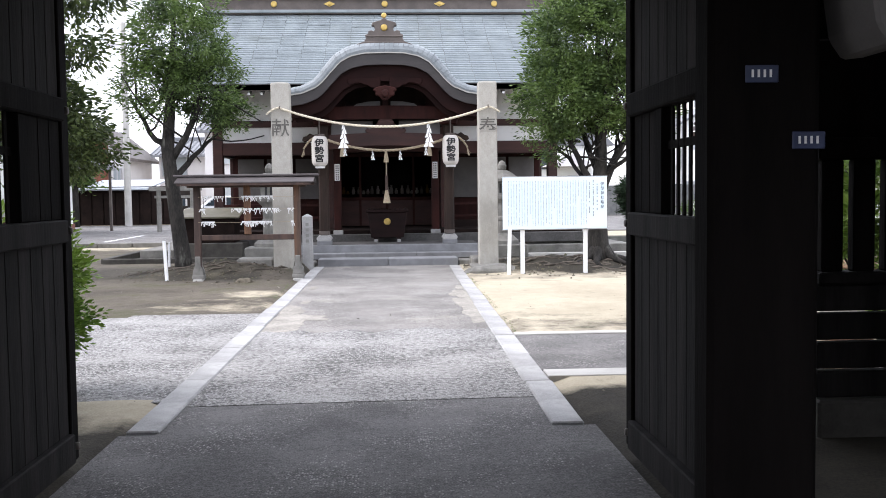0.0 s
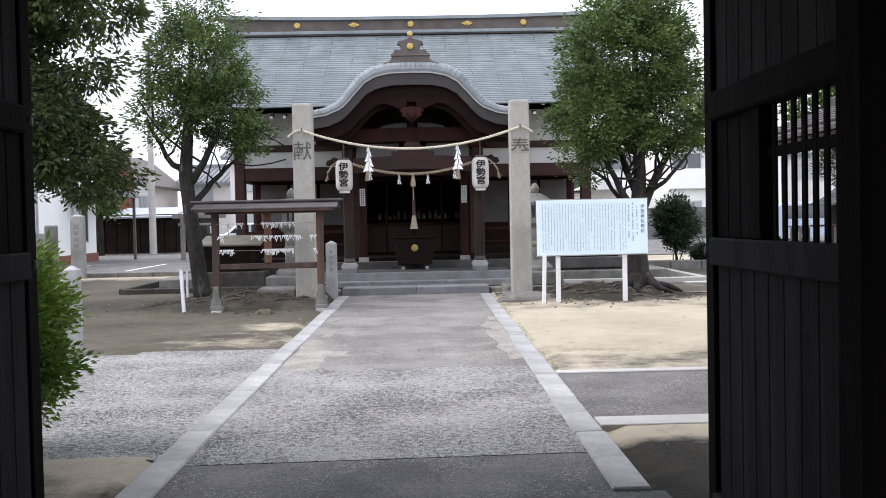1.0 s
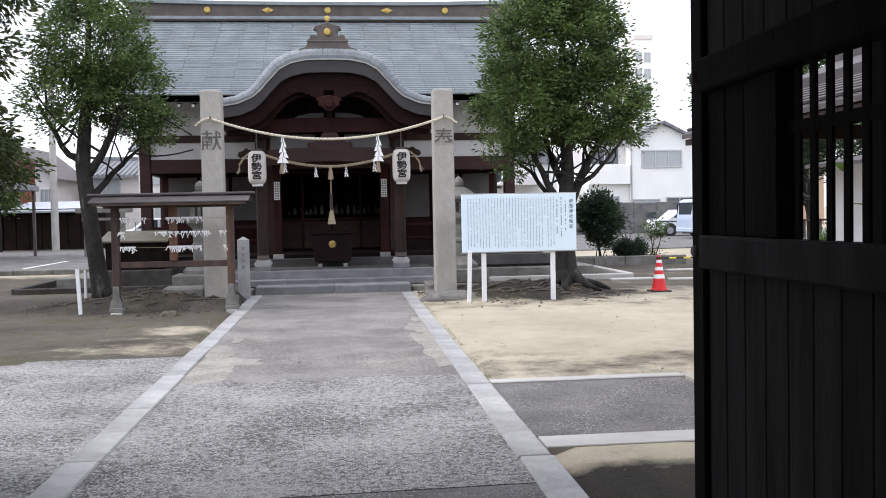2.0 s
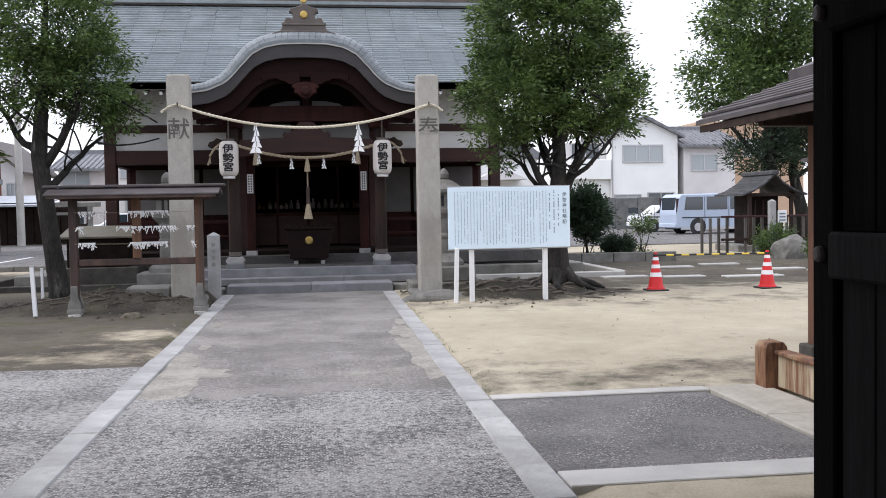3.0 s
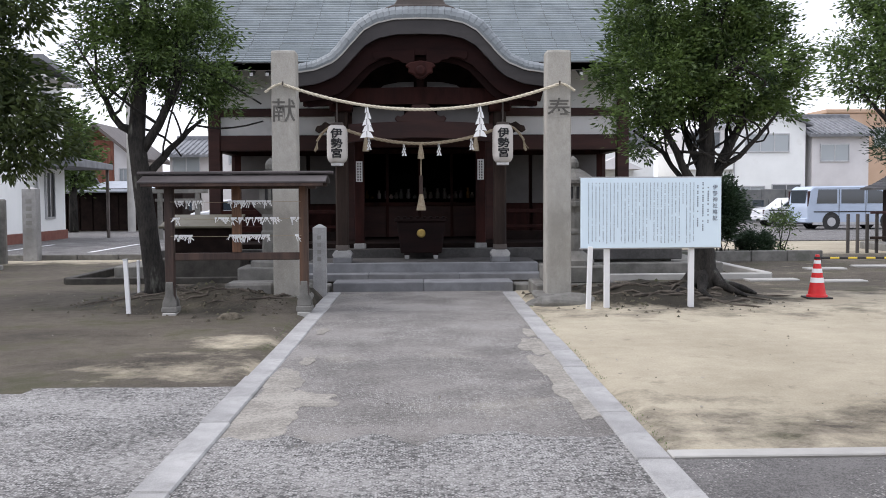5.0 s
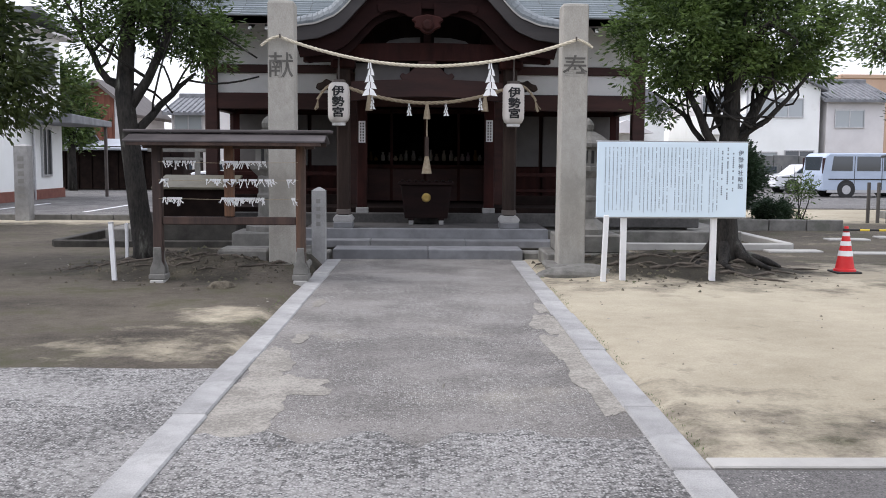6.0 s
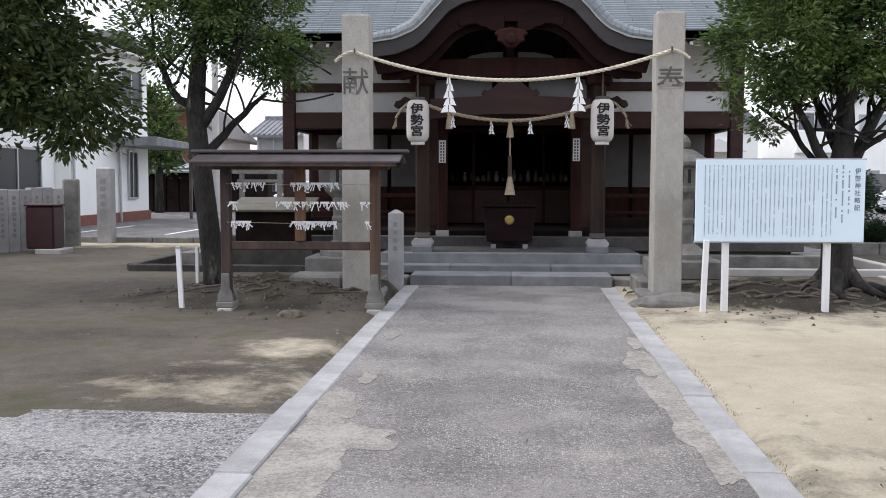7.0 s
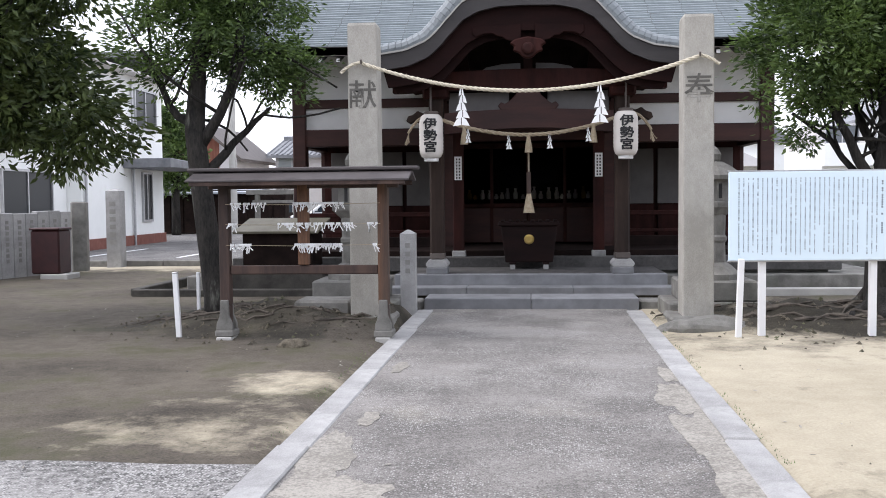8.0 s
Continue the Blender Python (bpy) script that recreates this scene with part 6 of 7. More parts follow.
# gate roof
gr = thing("gate_roof", "dark timber gate roof with exposed rafters", "roof", (0, 0, 0), kind="structure")
for s in (1, -1):
    o = [(3.45 + s * 0.0, 4.3), (3.45 + s * 3.3, 3.06), (3.45 + s * 3.3, 3.14), (3.45, 4.42)]
    part("roof_slope", prism(o, -6.4, 6.0, "x"), GATEWOOD, gr)
    for k in range(44):
        x = -6.3 + k * 0.285
        part("rafter", prism([(3.45 + s * 0.1, 4.16), (3.45 + s * 3.25, 2.98), (3.45 + s * 3.25, 3.07), (3.45 + s * 0.1, 4.25)], x - 0.035, x + 0.035, "x"), GATEWOOD, gr)
part("roof_ridge", box(-6.5, 6.1, 3.2, 3.7, 4.38, 4.7, 0.05), TILE, gr)

# unseen plain wall, added behind the gate to keep light off its posts
sw = thing("light_block_wall", "unseen plain dark wall added behind the gate to block light", "wall", kind="structure")
part("wall_body", box(-14, 14, -7.3, -7.0, -0.1, 4.6, 0.02), BLOCKWALL, sw)
part("wall_coping", box(-14.1, 14.1, -7.4, -6.9, 4.6, 4.75, 0.02), TILE, sw)

# ---------- wash pavilion ----------
pav = thing("wash_pavilion", "open wooden wash pavilion with a dark metal roof", "pavilion", (0, 0, 0))
for x, y in ((4.5, 11.0), (4.5, 8.2), (6.6, 11.0), (6.6, 8.2)):
    p = part("post", box(x - 0.07, x + 0.07, y - 0.07, y + 0.07, 0.1, 2.3, 0.008), PAVWOOD, pav, "orange-brown timber post")
    part("post_base", box(x - 0.13, x + 0.13, y - 0.13, y + 0.13, -0.05, 0.12, 0.015), DARKSTONE, p)
for x in (4.5, 6.6):
    part("eave_beam", box(x - 0.06, x + 0.06, 7.4, 11.6, 2.22, 2.38, 0.01), BROWN, pav)
for y in (8.2, 11.0):
    part("tie_beam", box(3.95, 7.1, y - 0.055, y + 0.055, 2.1, 2.24, 0.01), BROWN, pav)
    part("low_tie", box(4.57, 6.53, y - 0.04, y + 0.04, 0.55, 0.68, 0.008), EMAWOOD, pav)
for s in (-1, 1):
    sl = part("roof_slope", prism([(5.55, 2.86), (5.55 + s * 1.86, 2.18), (5.55 + s * 1.86, 2.225), (5.55, 2.93)], 7.0, 11.85, "y"), EMAROOF, pav, "dark grey metal roof slope")
    part("fascia", prism([(5.55 + s * 1.8, 2.11), (5.55 + s * 1.84, 2.11), (5.55 + s * 1.84, 2.17), (5.55 + s * 1.8, 2.17)], 7.05, 11.8, "y"), BROWN, sl)
    for k in range(12):
        f = (k + 0.5) / 12
        x, z = 5.55 + s * 1.86 * f, 2.93 - 0.69 * f
        part("roof_rib", tube([(x, 7.0, z + 0.012), (x, 11.86, z + 0.012)], 0.02, 6), EMAROOF, sl)
    for k in range(15):
        y = 7.15 + k * 0.32
        part("rafter", prism([(5.55, 2.76), (5.55 + s * 1.8, 2.10), (5.55 + s * 1.8, 2.16), (5.55, 2.83)], y - 0.025, y + 0.025, "y"), BROWN, sl)
for s in (-1, 1):
    part("roof_tier", prism([(5.55, 2.94), (5.55 + s * 0.88, 2.61), (5.55 + s * 0.88, 2.72), (5.55, 3.05)], 6.98, 11.88, "y"), EMAROOF, pav)
part("ridge_box", box(5.42, 5.68, 6.95, 11.9, 2.98, 3.2, 0.02), EMAROOF, pav)
basin = thing("wash_basin", "dark stone wash basin with a wooden frame", "basin", (0, 0, 0))
part("trough", box(4.75, 6.3, 8.7, 10.5, 0.0, 0.62, 0.04), OLDSTONE, basin)
part("rim", box(4.7, 6.35, 8.65, 10.55, 0.62, 0.7, 0.015), FRESHWOOD, basin)
fb = thing("low_board_fence", "low rust-stained wooden board fence with a stout end post", "fence", (0, 0, 0))
part("end_post", prism([(3.31, -0.1), (3.49, -0.1), (3.49, 0.32), (3.46, 0.36), (3.34, 0.36), (3.31, 0.32)], 9.62, 9.80, "y", bevel=0.006), FRESHWOOD, fb)
part("end_post", box(3.30, 3.48, 6.7, 6.88, -0.1, 0.36, 0.02), FRESHWOOD, fb)
part("board", box(3.41, 3.46, 6.88, 9.62, 0.02, 0.27, 0.008), RUSTPANEL, fb, "pale panel streaked with rust")
part("cap", box(3.38, 3.50, 6.88, 9.62, 0.27, 0.30, 0.006), FRESHWOOD, fb)

# ---------- covered box and bench by the hall ----------
cb = thing("covered_box", "dark wooden box with a green-grey sheet lid", "box", (-4.05, 22.0, 0.0))
part("plinth", box(-0.75, 0.75, -0.45, 0.6, 0.0, 0.42, 0.02), DARKSTONE, cb)
part("body", box(-0.56, 0.56, -0.33, 0.4, 0.42, 0.98, 0.012), DARKIN, cb)
part("lid", prism([(-0.45, 0.96), (0.5, 1.15), (0.5, 1.19), (-0.45, 1.0)], -0.68, 0.68, "x", bevel=0.006), GREENPAINT, cb)
bed = thing("planting_bed", "low stone-edged planting bed", "bed", (0, 0, 0), kind="structure")
for k in range(5):
    part("edge_stone", box(4.9 + k * 0.82, 5.7 + k * 0.82, 26.0, 26.16, -0.1, 0.24, 0.015), OLDSTONE, bed)
part("bed_soil", box(4.9, 9.0, 26.17, 28.6, -0.1, 0.14, 0.0), SOIL, bed)
for k, (x, y, w) in enumerate(((6.0, 21.1, 0.9), (7.08, 20.75, 0.8), (8.35, 20.45, 1.15), (9.7, 22.2, 1.2), (10.6, 21.5, 1.0), (8.0, 23.6, 0.8), (9.3, 24.2, 0.9))):
    solid("stepping_slab", box(x - w / 2, x + w / 2, y - 0.16, y + 0.16, -0.08, 0.03, 0.012), CONCRETE, "pale stepping slab set in the sand", "slab", "structure", "stepping slabs")


def marker_post(x, y, w, h, label, marks=True):
    t = thing("marker_post", label, "stone post", (x, y, 0))
    part("shaft", lathe([(w, -0.1), (w * 0.97, h), (w * 0.2, h + 0.05)], 4), GRANITE, t)
    if marks:
        bm = bmesh.new()
        for k in range(6):
            box(-0.07, 0.07, -w * 0.715, -w * 0.70, h * 0.3 + k * h * 0.1, h * 0.3 + k * h * 0.1 + h * 0.06, 0, bm)
        tagged(part("engraving", bm, FAINT, t, "worn engraved marks"), kind="stuff")
    return t


marker_post(-9.52, 28.2, 0.23, 1.74, "tall granite marker post at the lot kerb")
marker_post(-4.02, 12.1, 0.11, 0.95, "slim granite marker post beside the paving", False)
fence = thing("stone_fence", "row of grey engraved stone fence slabs", "fence", (0, 0, 0), kind="structure")
rng = random.Random(8)
for k in range(15):
    x, y = -11.15 + k * 0.083, 22.1 + k * 0.322
    sl = part("fence_slab", box(-0.164, 0.164, -0.08, 0.08, -0.1, 1.3 + rng.uniform(-0.03, 0.02), 0.012), GRANITE, fence, at=pose(x, y, 0, 0, 0, 75))
    bm = bmesh.new()
    for q in range(8):
        w = rng.uniform(0.03, 0.05)
        box(-w, w, -0.084, -0.079, 0.3 + q * 0.11, 0.37 + q * 0.11, 0, bm)
    tagged(part("engraving", bm, FAINT, sl, "worn engraved marks"), kind="stuff")
part("fence_post", box(-0.16, 0.16, -0.16, 0.16, -0.1, 1.5, 0.03), OLDSTONE, fence, at=pose(-9.85, 27.1, 0, 0, 0, 15))
rb = thing("red_bin", "dark maroon metal bin on a low concrete block", "bin", (-9.45, 25.0, 0))
part("body", box(-0.29, 0.29, -0.25, 0.25, 0.1, 0.95, 0.03), MAROON, rb)
part("lid", box(-0.31, 0.31, -0.27, 0.27, 0.95, 1.0, 0.015), MAROON, rb)
part("block", box(-0.1, 0.45, -0.28, 0.28, -0.05, 0.1, 0.015), CONCRETE, rb)


# ---------- vehicles ----------
def vehicle(name, label, at, rz, profile, glass, width, wheel_r, wheels, paint, lamp_z, tail, seams):
    t = thing(name, label, "car", at, rz)
    w = width / 2
    part("body", prism(profile, -w, w, "y", bevel=0.05), paint, t)
    for o in glass:
        for s in (-1, 1):
            part("side_window", prism(o, s * (w + 0.001), s * (w + 0.012), "y"), GLASS, t)
    for x in wheels:
        for s in (-1, 1):
            wh = part("wheel", join(bmesh.new(), lathe([(wheel_r * 0.8, -0.1), (wheel_r, -0.07), (wheel_r, 0.07), (wheel_r * 0.8, 0.1)], 22), Matrix.Translation((x, s * (w - 0.08), wheel_r)) @ Matrix.Rotation(radians(90), 4, "X")), BLACK, t)
            part("rim", join(bmesh.new(), lathe([(wheel_r * 0.58, -0.02), (wheel_r * 0.55, 0.02), (wheel_r * 0.2, 0.03)], 18), Matrix.Translation((x, s * (w + 0.012), wheel_r)) @ Matrix.Rotation(radians(90 * s), 4, "X")), CHROME, wh)
    x0 = min(p[0] for p in profile)
    x1 = max(p[0] for p in profile)
    part("bumper", box(x0 - 0.05, x0 + 0.12, -w + 0.02, w - 0.02, 0.3, 0.5, 0.03), paint, t)
    part("bumper", box(x1 - 0.12, x1 + 0.05, -w + 0.02, w - 0.02, 0.3, 0.5, 0.03), paint, t)
    for s in (-1, 1):
        part("tail_lamp", box(x0 + 0.02, x0 + 0.2, s * (w - 0.02) - 0.01, s * (w - 0.02) + 0.03, lamp_z, lamp_z + tail, 0.01), MAROON, t)
        part("head_lamp", box(x1 - 0.25, x1 - 0.03, s * (w - 0.02) - 0.01, s * (w - 0.02) + 0.03, 0.62, 0.78, 0.01), CHROME, t)
        part("trim", box(x0 + 0.3, x1 - 0.5, s * (w + 0.006) - 0.008, s * (w + 0.006) + 0.008, 0.74, 0.79, 0.003), BLACK, t)
        part("sill", box(x0 + 0.25, x1 - 0.3, s * (w - 0.02) - 0.03, s * (w - 0.02) + 0.03, 0.2, 0.32, 0.01), CHROME, t)
        for q in seams:
            part("door_seam", box(q - 0.012, q + 0.012, s * (w + 0.004) - 0.004, s * (w + 0.004) + 0.004, 0.34, glass[0][2][1], 0.0), BLACK, t)
        for x in wheels:
            part("wheel_arch", join(bmesh.new(), lathe([(wheel_r * 1.22, -0.01), (wheel_r * 1.22, 0.01)], 22), Matrix.Translation((x, s * (w + 0.001), wheel_r * 1.05)) @ Matrix.Rotation(radians(90), 4, "X")), BLACK, t)
    part("rear_window", box(x0 + 0.02, x0 + 0.14, -w + 0.22, w - 0.22, glass[0][0][1], glass[0][2][1] - 0.02, 0.01), GLASS, t)
    return t


VAN = [(0.02, 0.28), (0.0, 0.95), (0.12, 1.7), (0.3, 1.85), (3.1, 1.88), (3.4, 1.78), (3.95, 1.12), (4.45, 0.95), (4.52, 0.6), (4.5, 0.28)]
vehicle("parked_van", "pale blue parked minivan with tinted side windows", (16.4, 46.2, 0.02), 6, VAN,
        [[(0.42, 1.12), (1.35, 1.12), (1.35, 1.72), (0.5, 1.72)], [(1.55, 1.12), (2.6, 1.12), (2.6, 1.72), (1.55, 1.72)], [(2.75, 1.12), (3.75, 1.12), (3.4, 1.66), (2.75, 1.72)]], 1.7, 0.33, (1.1, 3.75), VANBLUE, 1.0, 0.65, (1.45, 2.68, 3.85))
CAR = [(0.0, 0.3), (0.02, 0.75), (0.15, 0.86), (0.75, 0.92), (1.3, 1.35), (2.4, 1.38), (3.1, 0.95), (4.0, 0.82), (4.15, 0.55), (4.12, 0.3)]
CG = [[(0.95, 0.95), (1.75, 0.95), (1.75, 1.28), (1.35, 1.28)], [(1.85, 0.95), (2.9, 0.95), (2.38, 1.29), (1.85, 1.29)]]
vehicle("parked_car", "white parked sedan beside the van", (16.3, 51.0, 0.02), 0, CAR, CG, 1.68, 0.3, (0.8, 3.3), CARWHITE, 0.6, 0.2, (0.9, 1.8, 2.95))
vehicle("parked_car", "silver parked sedan seen past the fortune rack", (-9.0, 42.5, 0.1), 8, CAR, CG, 1.68, 0.3, (0.8, 3.3), CARWHITE, 0.6, 0.2, (0.9, 1.8, 2.95))


# ---------- houses ----------
def house_window(parent, x0, x1, z0, z1, y, axis="y", out=-1, panes=2, glass=CURTAIN):
    """A framed sliding window on a wall at y (or x, for axis x)."""
    def slab_(a0, a1, c0, c1, d0, d1, bev):
        return box(a0, a1, y + out * d1, y + out * d0, c0, c1, bev) if axis == "y" else box(y + out * d1, y + out * d0, a0, a1, c0, c1, bev)
    f = part("window", slab_(x0, x1, z0, z1, -0.02, 0.03, 0.0), glass, parent)
    for a0, a1, c0, c1 in ((x0 - 0.05, x1 + 0.05, z1, z1 + 0.07), (x0 - 0.05, x1 + 0.05, z0 - 0.07, z0), (x0 - 0.05, x0, z0, z1), (x1, x1 + 0.05, z0, z1)):
        part("window_frame", slab_(a0, a1, c0, c1, 0.0, 0.08, 0.004), CHROME, f)
    for k in range(1, panes):
        x = x0 + (x1 - x0) * k / panes
        part("mullion", slab_(x - 0.03, x + 0.03, z0, z1, 0.0, 0.06, 0.004), CHROME, f)
    return f


h1 = thing("white_house", "white rendered gabled two-storey house behind the yard", "house", (0, 0, 0))
part("wall", prism([(18.1, 0), (22.3, 0), (22.3, 5.6), (20.15, 6.65), (18.1, 5.6)], 60, 68, "y"), HOUSEWHITE, h1)
for s, xe in ((-1, 17.8), (1, 22.6)):
    part("roof", prism([(20.15, 6.68), (xe, 5.45), (xe, 5.6), (20.15, 6.86)], 59.6, 68.3, "y"), TILE, h1)
house_window(h1, 18.85, 21.3, 4.05, 5.0, 60, panes=3)
house_window(h1, 18.3, 19.9, 0.9, 2.0, 60)
house_window(h1, 20.4, 22.0, 0.6, 2.1, 60, glass=GLASS)
part("drainpipe", tube([(18.16, 59.95, 0), (18.16, 59.95, 5.5)], 0.04, 8), CHROME, h1)
part("side_block", box(15.5, 18.08, 60.3, 67, 0, 4.1, 0.02), HOUSEWHITE, h1)
part("balcony", box(15.5, 18.06, 59.9, 60.28, 3.0, 4.2, 0.02), HOUSEWHITE, h1)
house_window(h1, 15.9, 17.6, 4.3, 5.2, 61, glass=GLASS)
part("upper_block", box(15.5, 18.08, 61.02, 67, 4.1, 5.3, 0.02), HOUSEGREY, h1)
house_window(h1, 16.0, 17.4, 1.0, 2.2, 60.3)
part("aerial", tube([(20.6, 64, 6.3), (20.6, 64, 9.0)], 0.035, 6), CHROME, h1)


def tiled_house(name, label, x0, x1, y0, y1, eave, ridge, wall, windows):
    t = thing(name, label, "house", (0, 0, 0))
    ym = (y0 + y1) / 2
    part("wall", prism([(y0, 0), (y1, 0), (y1, eave), (ym, ridge - 0.15), (y0, eave)], x0, x1, "x"), wall, t)
    for s, ye in ((-1, y0 - 0.5), (1, y1 + 0.5)):
        rf_ = part("roof", prism([(ym, ridge), (ye, eave - 0.25), (ye, eave - 0.1), (ym, ridge + 0.14)], x0 - 0.35, x1 + 0.35, "x"), TILE, t)
        if s < 0:
            n = int((x1 - x0 + 0.7) / 0.28)
            for k in range(n + 1):
                x = x0 - 0.35 + k * (x1 - x0 + 0.7) / n
                part("roof_tile_row", tube([(x, ym, ridge + 0.14), (x, ye, eave - 0.09)], 0.06, 6), TILE, rf_)
    part("ridge", box(x0 - 0.4, x1 + 0.4, ym - 0.15, ym + 0.15, ridge + 0.05, ridge + 0.35, 0.04), TILE, t)
    for w in windows:
        house_window(t, *w, y0)
    return t


tiled_house("tiled_house", "pale grey house with a grey tiled roof", 22.7, 26.0, 60, 67, 5.1, 6.1, HOUSEGREY, [(23.2, 24.8, 3.5, 4.4)])
t = thing("tan_building", "plain tan building behind the houses", "building", (0, 0, 0))
part("wall", box(29.5, 38, 74, 84, 0, 7.4, 0.05), TAN, t)
part("parapet", box(29.4, 38.1, 73.9, 84.1, 7.4, 7.7, 0.05), TAN, t)
for k in range(3):
    house_window(t, 30.5 + k * 2.5, 32 + k * 2.5, 5.0, 6.3, 74)
t = thing("tower_block", "tall pale green apartment block in the distance", "building", (0, 0, 0))
part("wall", box(59.6, 63.2, 190, 205, 0, 35, 0.05), HOUSEWHITE, t)
part("roof", box(59.4, 63.4, 189.8, 205.2, 35, 36, 0.05), HOUSEGREY, t)
for f in range(9):
    for k in range(2):
        house_window(t, 59.9 + k * 1.75, 61.1 + k * 1.75, 5 + f * 3.2, 6.8 + f * 3.2, 190, glass=CURTAIN)
bw = thing("block_wall", "dark stained block wall along the yard", "wall", (0, 0, 0), kind="structure")
for k in range(13):
    part("wall_panel", box(8.0 + k * 1.35, 9.33 + k * 1.35, 57.3, 57.5, 0, 1.85 - 0.03 * (k % 2), 0.02), BLOCKWALL, bw)
t = thing("low_house", "cream house with a shallow porch roof beyond the hall", "house", (0, 0, 0))
part("wall", box(8.0, 13.5, 60, 68, 0, 4.4, 0.03), HOUSEWHITE, t)
part("roof", prism([(7.6, 4.3), (13.9, 4.3), (12.5, 5.5), (9, 5.5)], 59.6, 68.4, "y"), TILE, t)
part("porch_roof", prism([(9.3, 3.0), (12.4, 3.0), (10.9, 3.7)], 57.8, 60, "y"), HOUSEGREY, t)
house_window(t, 8.5, 10.0, 2.9, 4.0, 60, glass=GLASS)
house_window(t, 11.0, 12.8, 1.2, 2.4, 60)

h = thing("hall_house", "white two-storey shrine office with a canopy", "house", (0, 0, 0))
part("wall", box(-22, -12.75, 33.4, 39.6, 0.1, 5.6, 0.03), HOUSEWHITE, h)
part("low_wing", box(-22, -13.2, 29.4, 33.38, 0.1, 2.9, 0.03), HOUSEWHITE, h)
part("wing_roof", prism([(29.0, 2.85), (33.4, 3.6), (33.4, 3.75), (29.0, 3.0)], -22.4, -12.9, "x"), TILE, h)
part("roof", prism([(32.9, 5.5), (36.4, 6.0), (40.1, 5.5), (40.1, 5.65), (36.4, 6.2), (32.9, 5.65)], -22.4, -12.2, "x"), TILE, h)
part("eave_soffit", box(-22.3, -12.25, 32.95, 40.05, 5.5, 5.58, 0.01), HOUSEGREY, h)
part("brick_footing", box(-22, -12.7, 33.36, 39.64, 0.08, 0.42, 0.01), BRICK, h)
part("canopy", prism([(36.2, 2.55), (40.2, 2.55), (40.2, 2.75), (36.2, 2.85)], -12.74, -11.2, "x", bevel=0.02), TILE, h, "grey sheet canopy")
part("canopy_post", box(-11.4, -11.3, 39.9, 40.0, 0.1, 2.55, 0.01), RIDGE, h)
house_window(h, 37.2, 38.9, 3.9, 5.1, -12.75, "x", 1, glass=DULLGLASS)
house_window(h, 37.7, 38.4, 0.9, 2.4, -12.75, "x", 1, glass=DULLGLASS)
house_window(h, 29.9, 32.4, 0.7, 2.3, -13.2, "x", 1, glass=DULLGLASS)
for y in (33.5, 36.9):
    part("drainpipe", tube([(-12.68, y, 0.1), (-12.68, y, 5.4)], 0.045, 8), CHROME, h)
s = thing("open_shed", "low dark timber shed with a pale tin roof", "shed", (0, 0, 0))
part("wall", box(-17.5, -10.6, 48.2, 52, 0.1, 1.98, 0.02), DARKIN, s)
for k in range(12):
    part("board", box(-17.4 + k * 0.57, -16.88 + k * 0.57, 48.12, 48.19, 0.1, 1.7, 0.01), DARKIN, s)
part("tin_roof", prism([(47.7, 1.8), (52.3, 2.3), (52.3, 2.38), (47.7, 1.88)], -15.2, -11.8, "x"), SHADEIN, s, "pale grey tin roof")
part("roof", prism([(47.6, 1.75), (50, 2.9), (52.3, 1.75), (52.3, 1.85), (50, 3.0), (47.6, 1.85)], -18, -15.3, "x"), TILE, s)
t = thing("rusty_house", "house clad in rust-red sheet under a dark gabled roof", "house", (0, 0, 0))
part("wall", prism([(-17.9, 0), (-15.4, 0), (-15.4, 4.45), (-16.2, 5.1), (-17.9, 3.75)], 54, 60, "y"), RUST, t)
part("end_plaster", prism([(-15.39, 0), (-14.5, 0), (-14.5, 3.7), (-15.39, 4.44)], 54.02, 60, "y"), HOUSEGREY, t)
for k in range(10):
    part("sheet_rib", box(-17.8 + k * 0.25, -17.75 + k * 0.25, 53.96, 53.998, 0, 3.7, 0.004), RUST, t)
for o in ([(-16.2, 5.14), (-14.1, 3.42), (-14.1, 3.58), (-16.2, 5.34)], [(-16.2, 5.14), (-18.3, 3.42), (-18.3, 3.58), (-16.2, 5.34)]):
    part("roof", prism(o, 53.4, 60.5, "y"), RIDGE, t)
house_window(t, -15.1, -14.75, 2.3, 3.0, 54.02)
tiled_house("grey_house", "grey two-storey house with a tiled roof", -13.6, -10.6, 58, 65, 4.0, 4.8, HOUSEGREY, [(-13.4, -12.0, 2.7, 3.9)])
tiled_house("grey_house", "grey two-storey house behind the parking area", -9.8, -4.0, 52, 60, 5.0, 6.0, HOUSEGREY, [(-9.2, -7.6, 3.2, 4.4), (-6.8, -5.4, 3.2, 4.4), (-9.0, -7.4, 1.0, 2.2)])
t = thing("utility_pole", "grey concrete utility pole beyond the parking area", "pole", (-12.4, 46.5, 0.1))
part("shaft", lathe([(0.17, 0), (0.12, 9.5)], 14), CONCRETE, t)
part("crossarm", box(-0.8, 0.8, -0.06, 0.06, 8.4, 8.52, 0.01), CHROME, t)
t = thing("wooden_torii", "plain grey gateposts with a crossbar behind the rack", "torii", (-8.33, 38.0, 0.1))
for x in (-0.64, 0.64):
    part("post", lathe([(0.1, 0), (0.09, 1.6)], 12, at=(x, 0, 0)), OLDSTONE, t)
part("crossbar", box(-1.0, 1.0, -0.09, 0.09, 1.58, 1.74, 0.015), OLDSTONE, t)
part("tie", box(-0.8, 0.8, -0.05, 0.05, 1.3, 1.4, 0.01), OLDSTONE, t)

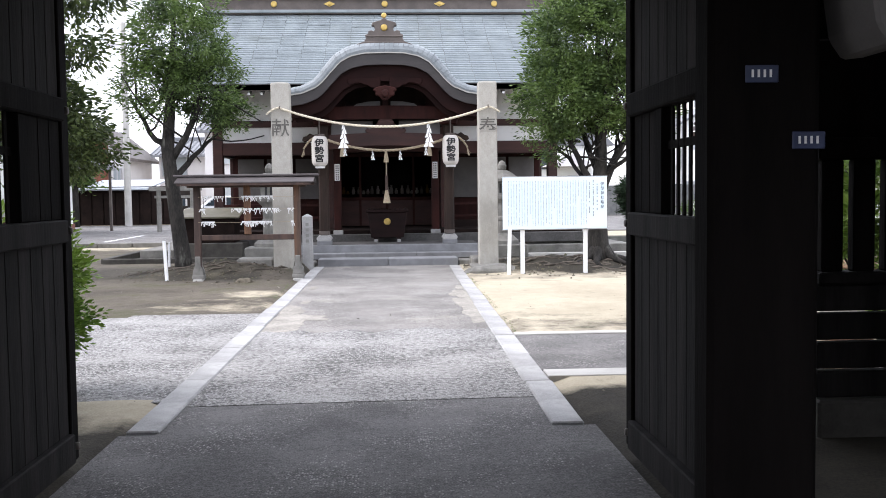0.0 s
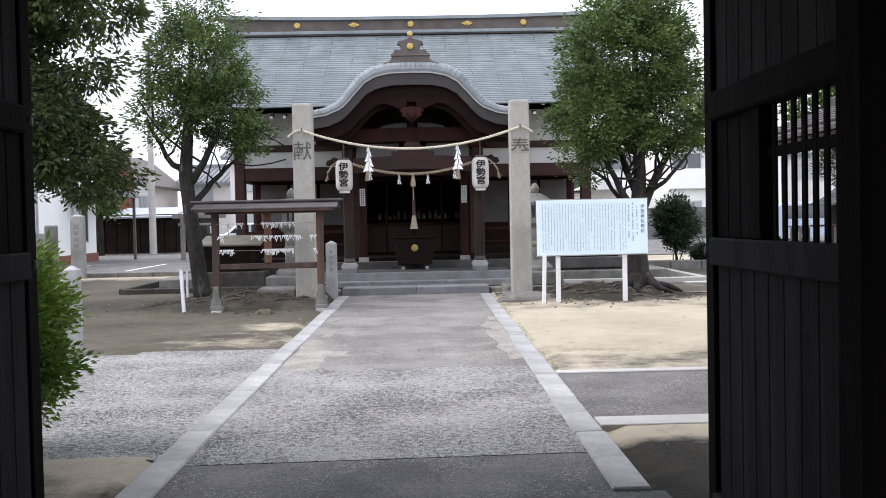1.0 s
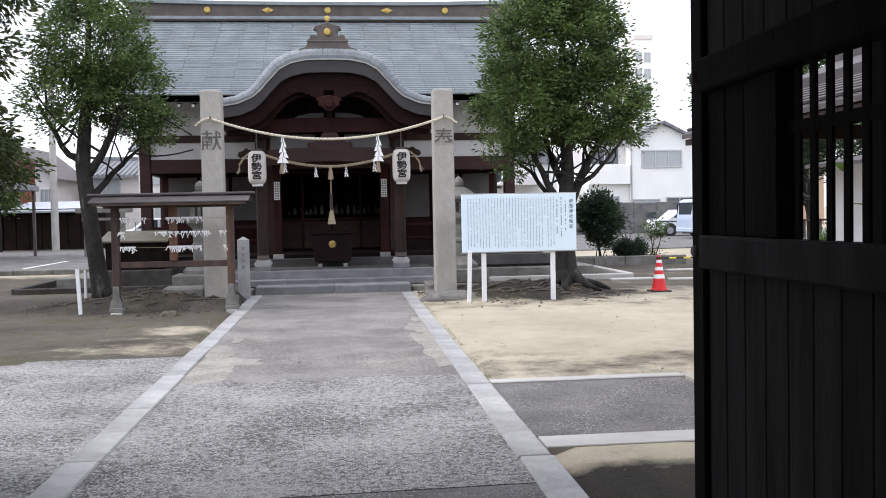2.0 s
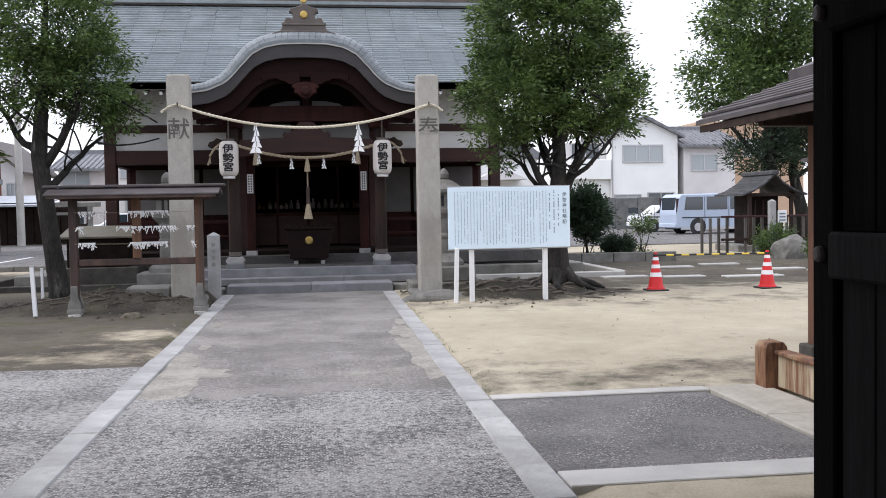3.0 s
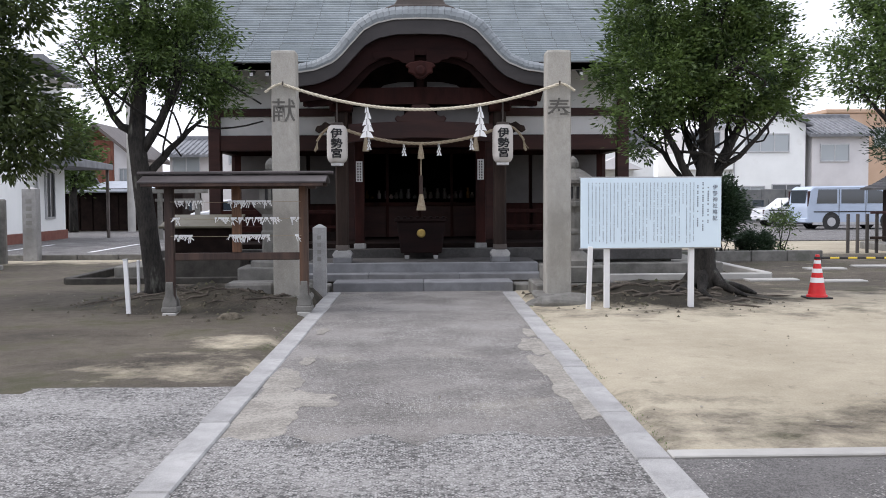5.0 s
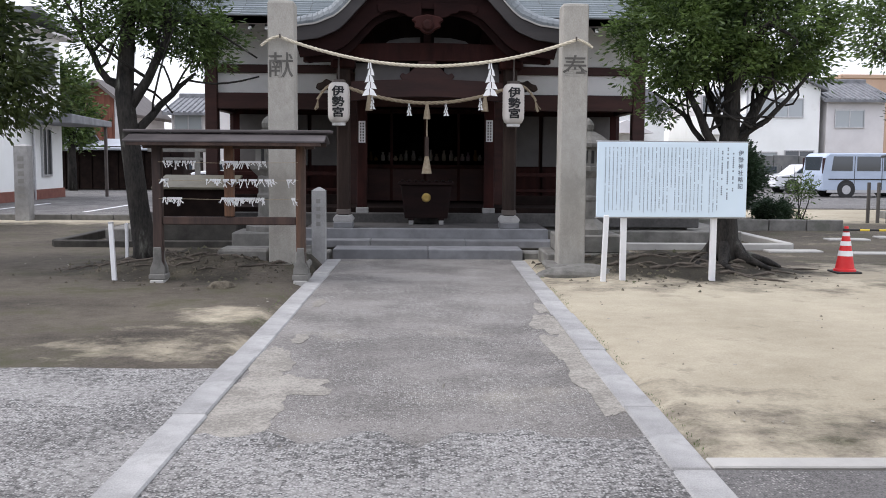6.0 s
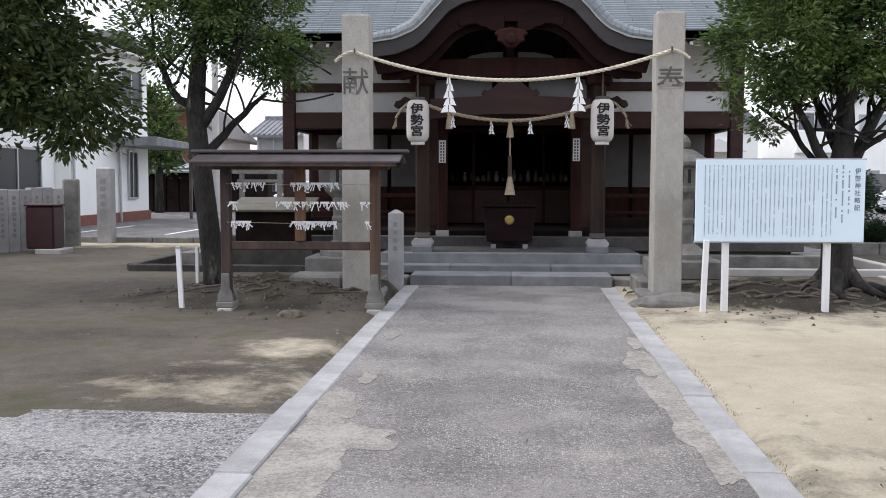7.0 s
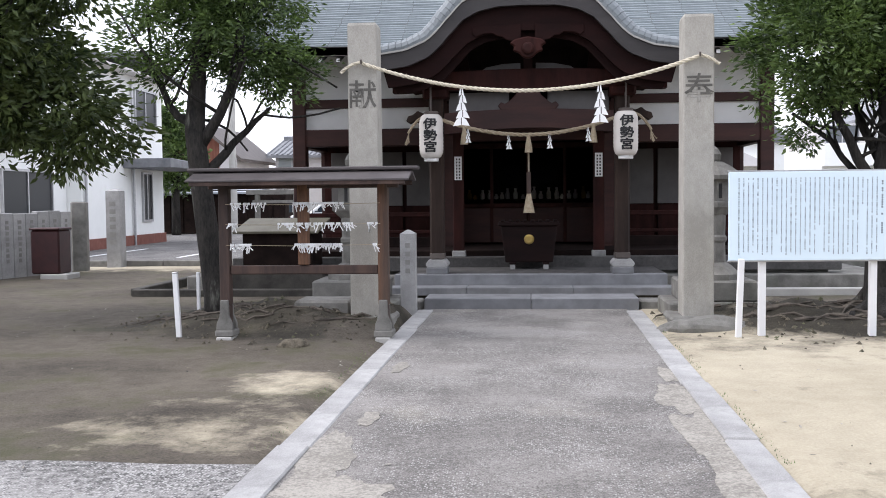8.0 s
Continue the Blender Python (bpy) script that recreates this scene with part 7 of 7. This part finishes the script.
# ---------- small shrine among the trees ----------
s = thing("small_shrine", "small dark wooden shrine with a curved shingled roof", "shrine", (13.35, 30.6, 0))
part("stone_base", box(-1.0, 1.1, -0.8, 0.9, -0.1, 0.18, 0.03), OLDSTONE, s)
part("body", box(-0.45, 0.55, -0.2, 0.7, 0.18, 1.7, 0.02), DARKIN, s)
for x in (-0.6, 0.7):
    part("post", box(x - 0.05, x + 0.05, -0.75, -0.65, 0.18, 1.75, 0.01), BROWN, s)
part("front_beam", box(-0.7, 0.8, -0.76, -0.66, 1.6, 1.7, 0.01), BROWN, s)
for x in (-0.2, 0.05, 0.3):
    part("lattice_bar", box(x - 0.02, x + 0.02, -0.23, -0.2, 0.6, 1.5, 0.004), BROWN, s)
prof = [(-0.95, 1.62), (-0.6, 1.74), (-0.25, 1.94), (0.05, 2.22)]
for sx in (-1, 1):
    for k in range(3):
        (xa, za), (xb, zb) = prof[k], prof[k + 1]
        for q in range(3):
            f0, f1 = q / 3, (q + 1) / 3 + 0.06
            o = [(0.05 + (xa + (xb - xa) * f - 0.05) * -sx, za + (zb - za) * f + d) for f, d in ((f0, 0), (f1, 0), (f1, 0.045), (f0, 0.06))]
            part("shingle_course", prism(o, -1.0, 1.0, "y"), DARKTILE, s)
part("ridge", box(-0.06, 0.16, -1.05, 1.05, 2.22, 2.36, 0.03), DARKTILE, s)
fr = thing("shrine_fence", "weathered slatted fence with a red rail round the small shrine", "fence", (0, 0, 0))
for k in range(16):
    x = 10.9 + k * 0.25 + (0.3 if k > 3 else 0)
    part("fence_post", box(x - 0.035, x + 0.035, 28.97, 29.04, -0.05, 1.0, 0.008), OLDWOOD, fr)
part("red_rail", box(11.45, 14.9, 28.92, 28.97, 1.0, 1.06, 0.008), MAROON, fr)
part("low_rail", box(11.45, 14.9, 28.92, 28.97, 0.35, 0.42, 0.008), BROWN, fr)
marker_post(12.6, 28.2, 0.12, 1.45, "granite marker post before the small shrine", False)
t = thing("small_sign", "small white notice on a post by the shrine fence", "sign", (13.0, 28.4, 0))
part("post", box(-0.03, 0.03, 0, 0.06, 0, 1.2, 0.005), BROWN, t)
part("board", box(-0.13, 0.13, -0.02, 0, 0.85, 1.2, 0.004), WHITE, t)
for k in range(3):
    part("mark", box(-0.09, 0.09, -0.024, -0.0205, 0.9 + k * 0.09, 0.94 + k * 0.09, 0), SIGNINK, t, "unreadable dark bar")
t = thing("side_shed", "small shed roof past the wash pavilion", "shed", (12.2, 22.0, 0))
part("roof", prism([(-1.4, 2.3), (1.4, 2.75), (1.4, 2.83), (-1.4, 2.38)], -1.2, 1.2, "y"), EMAROOF, t)
for x in (-1.0, 1.0):
    part("post", box(x - 0.06, x + 0.06, -0.9, -0.78, 0, 2.4, 0.01), HOUSEGREY, t)
part("wall", box(-0.9, 1.0, 0.8, 0.9, 0, 2.4, 0.01), HOUSEGREY, t)
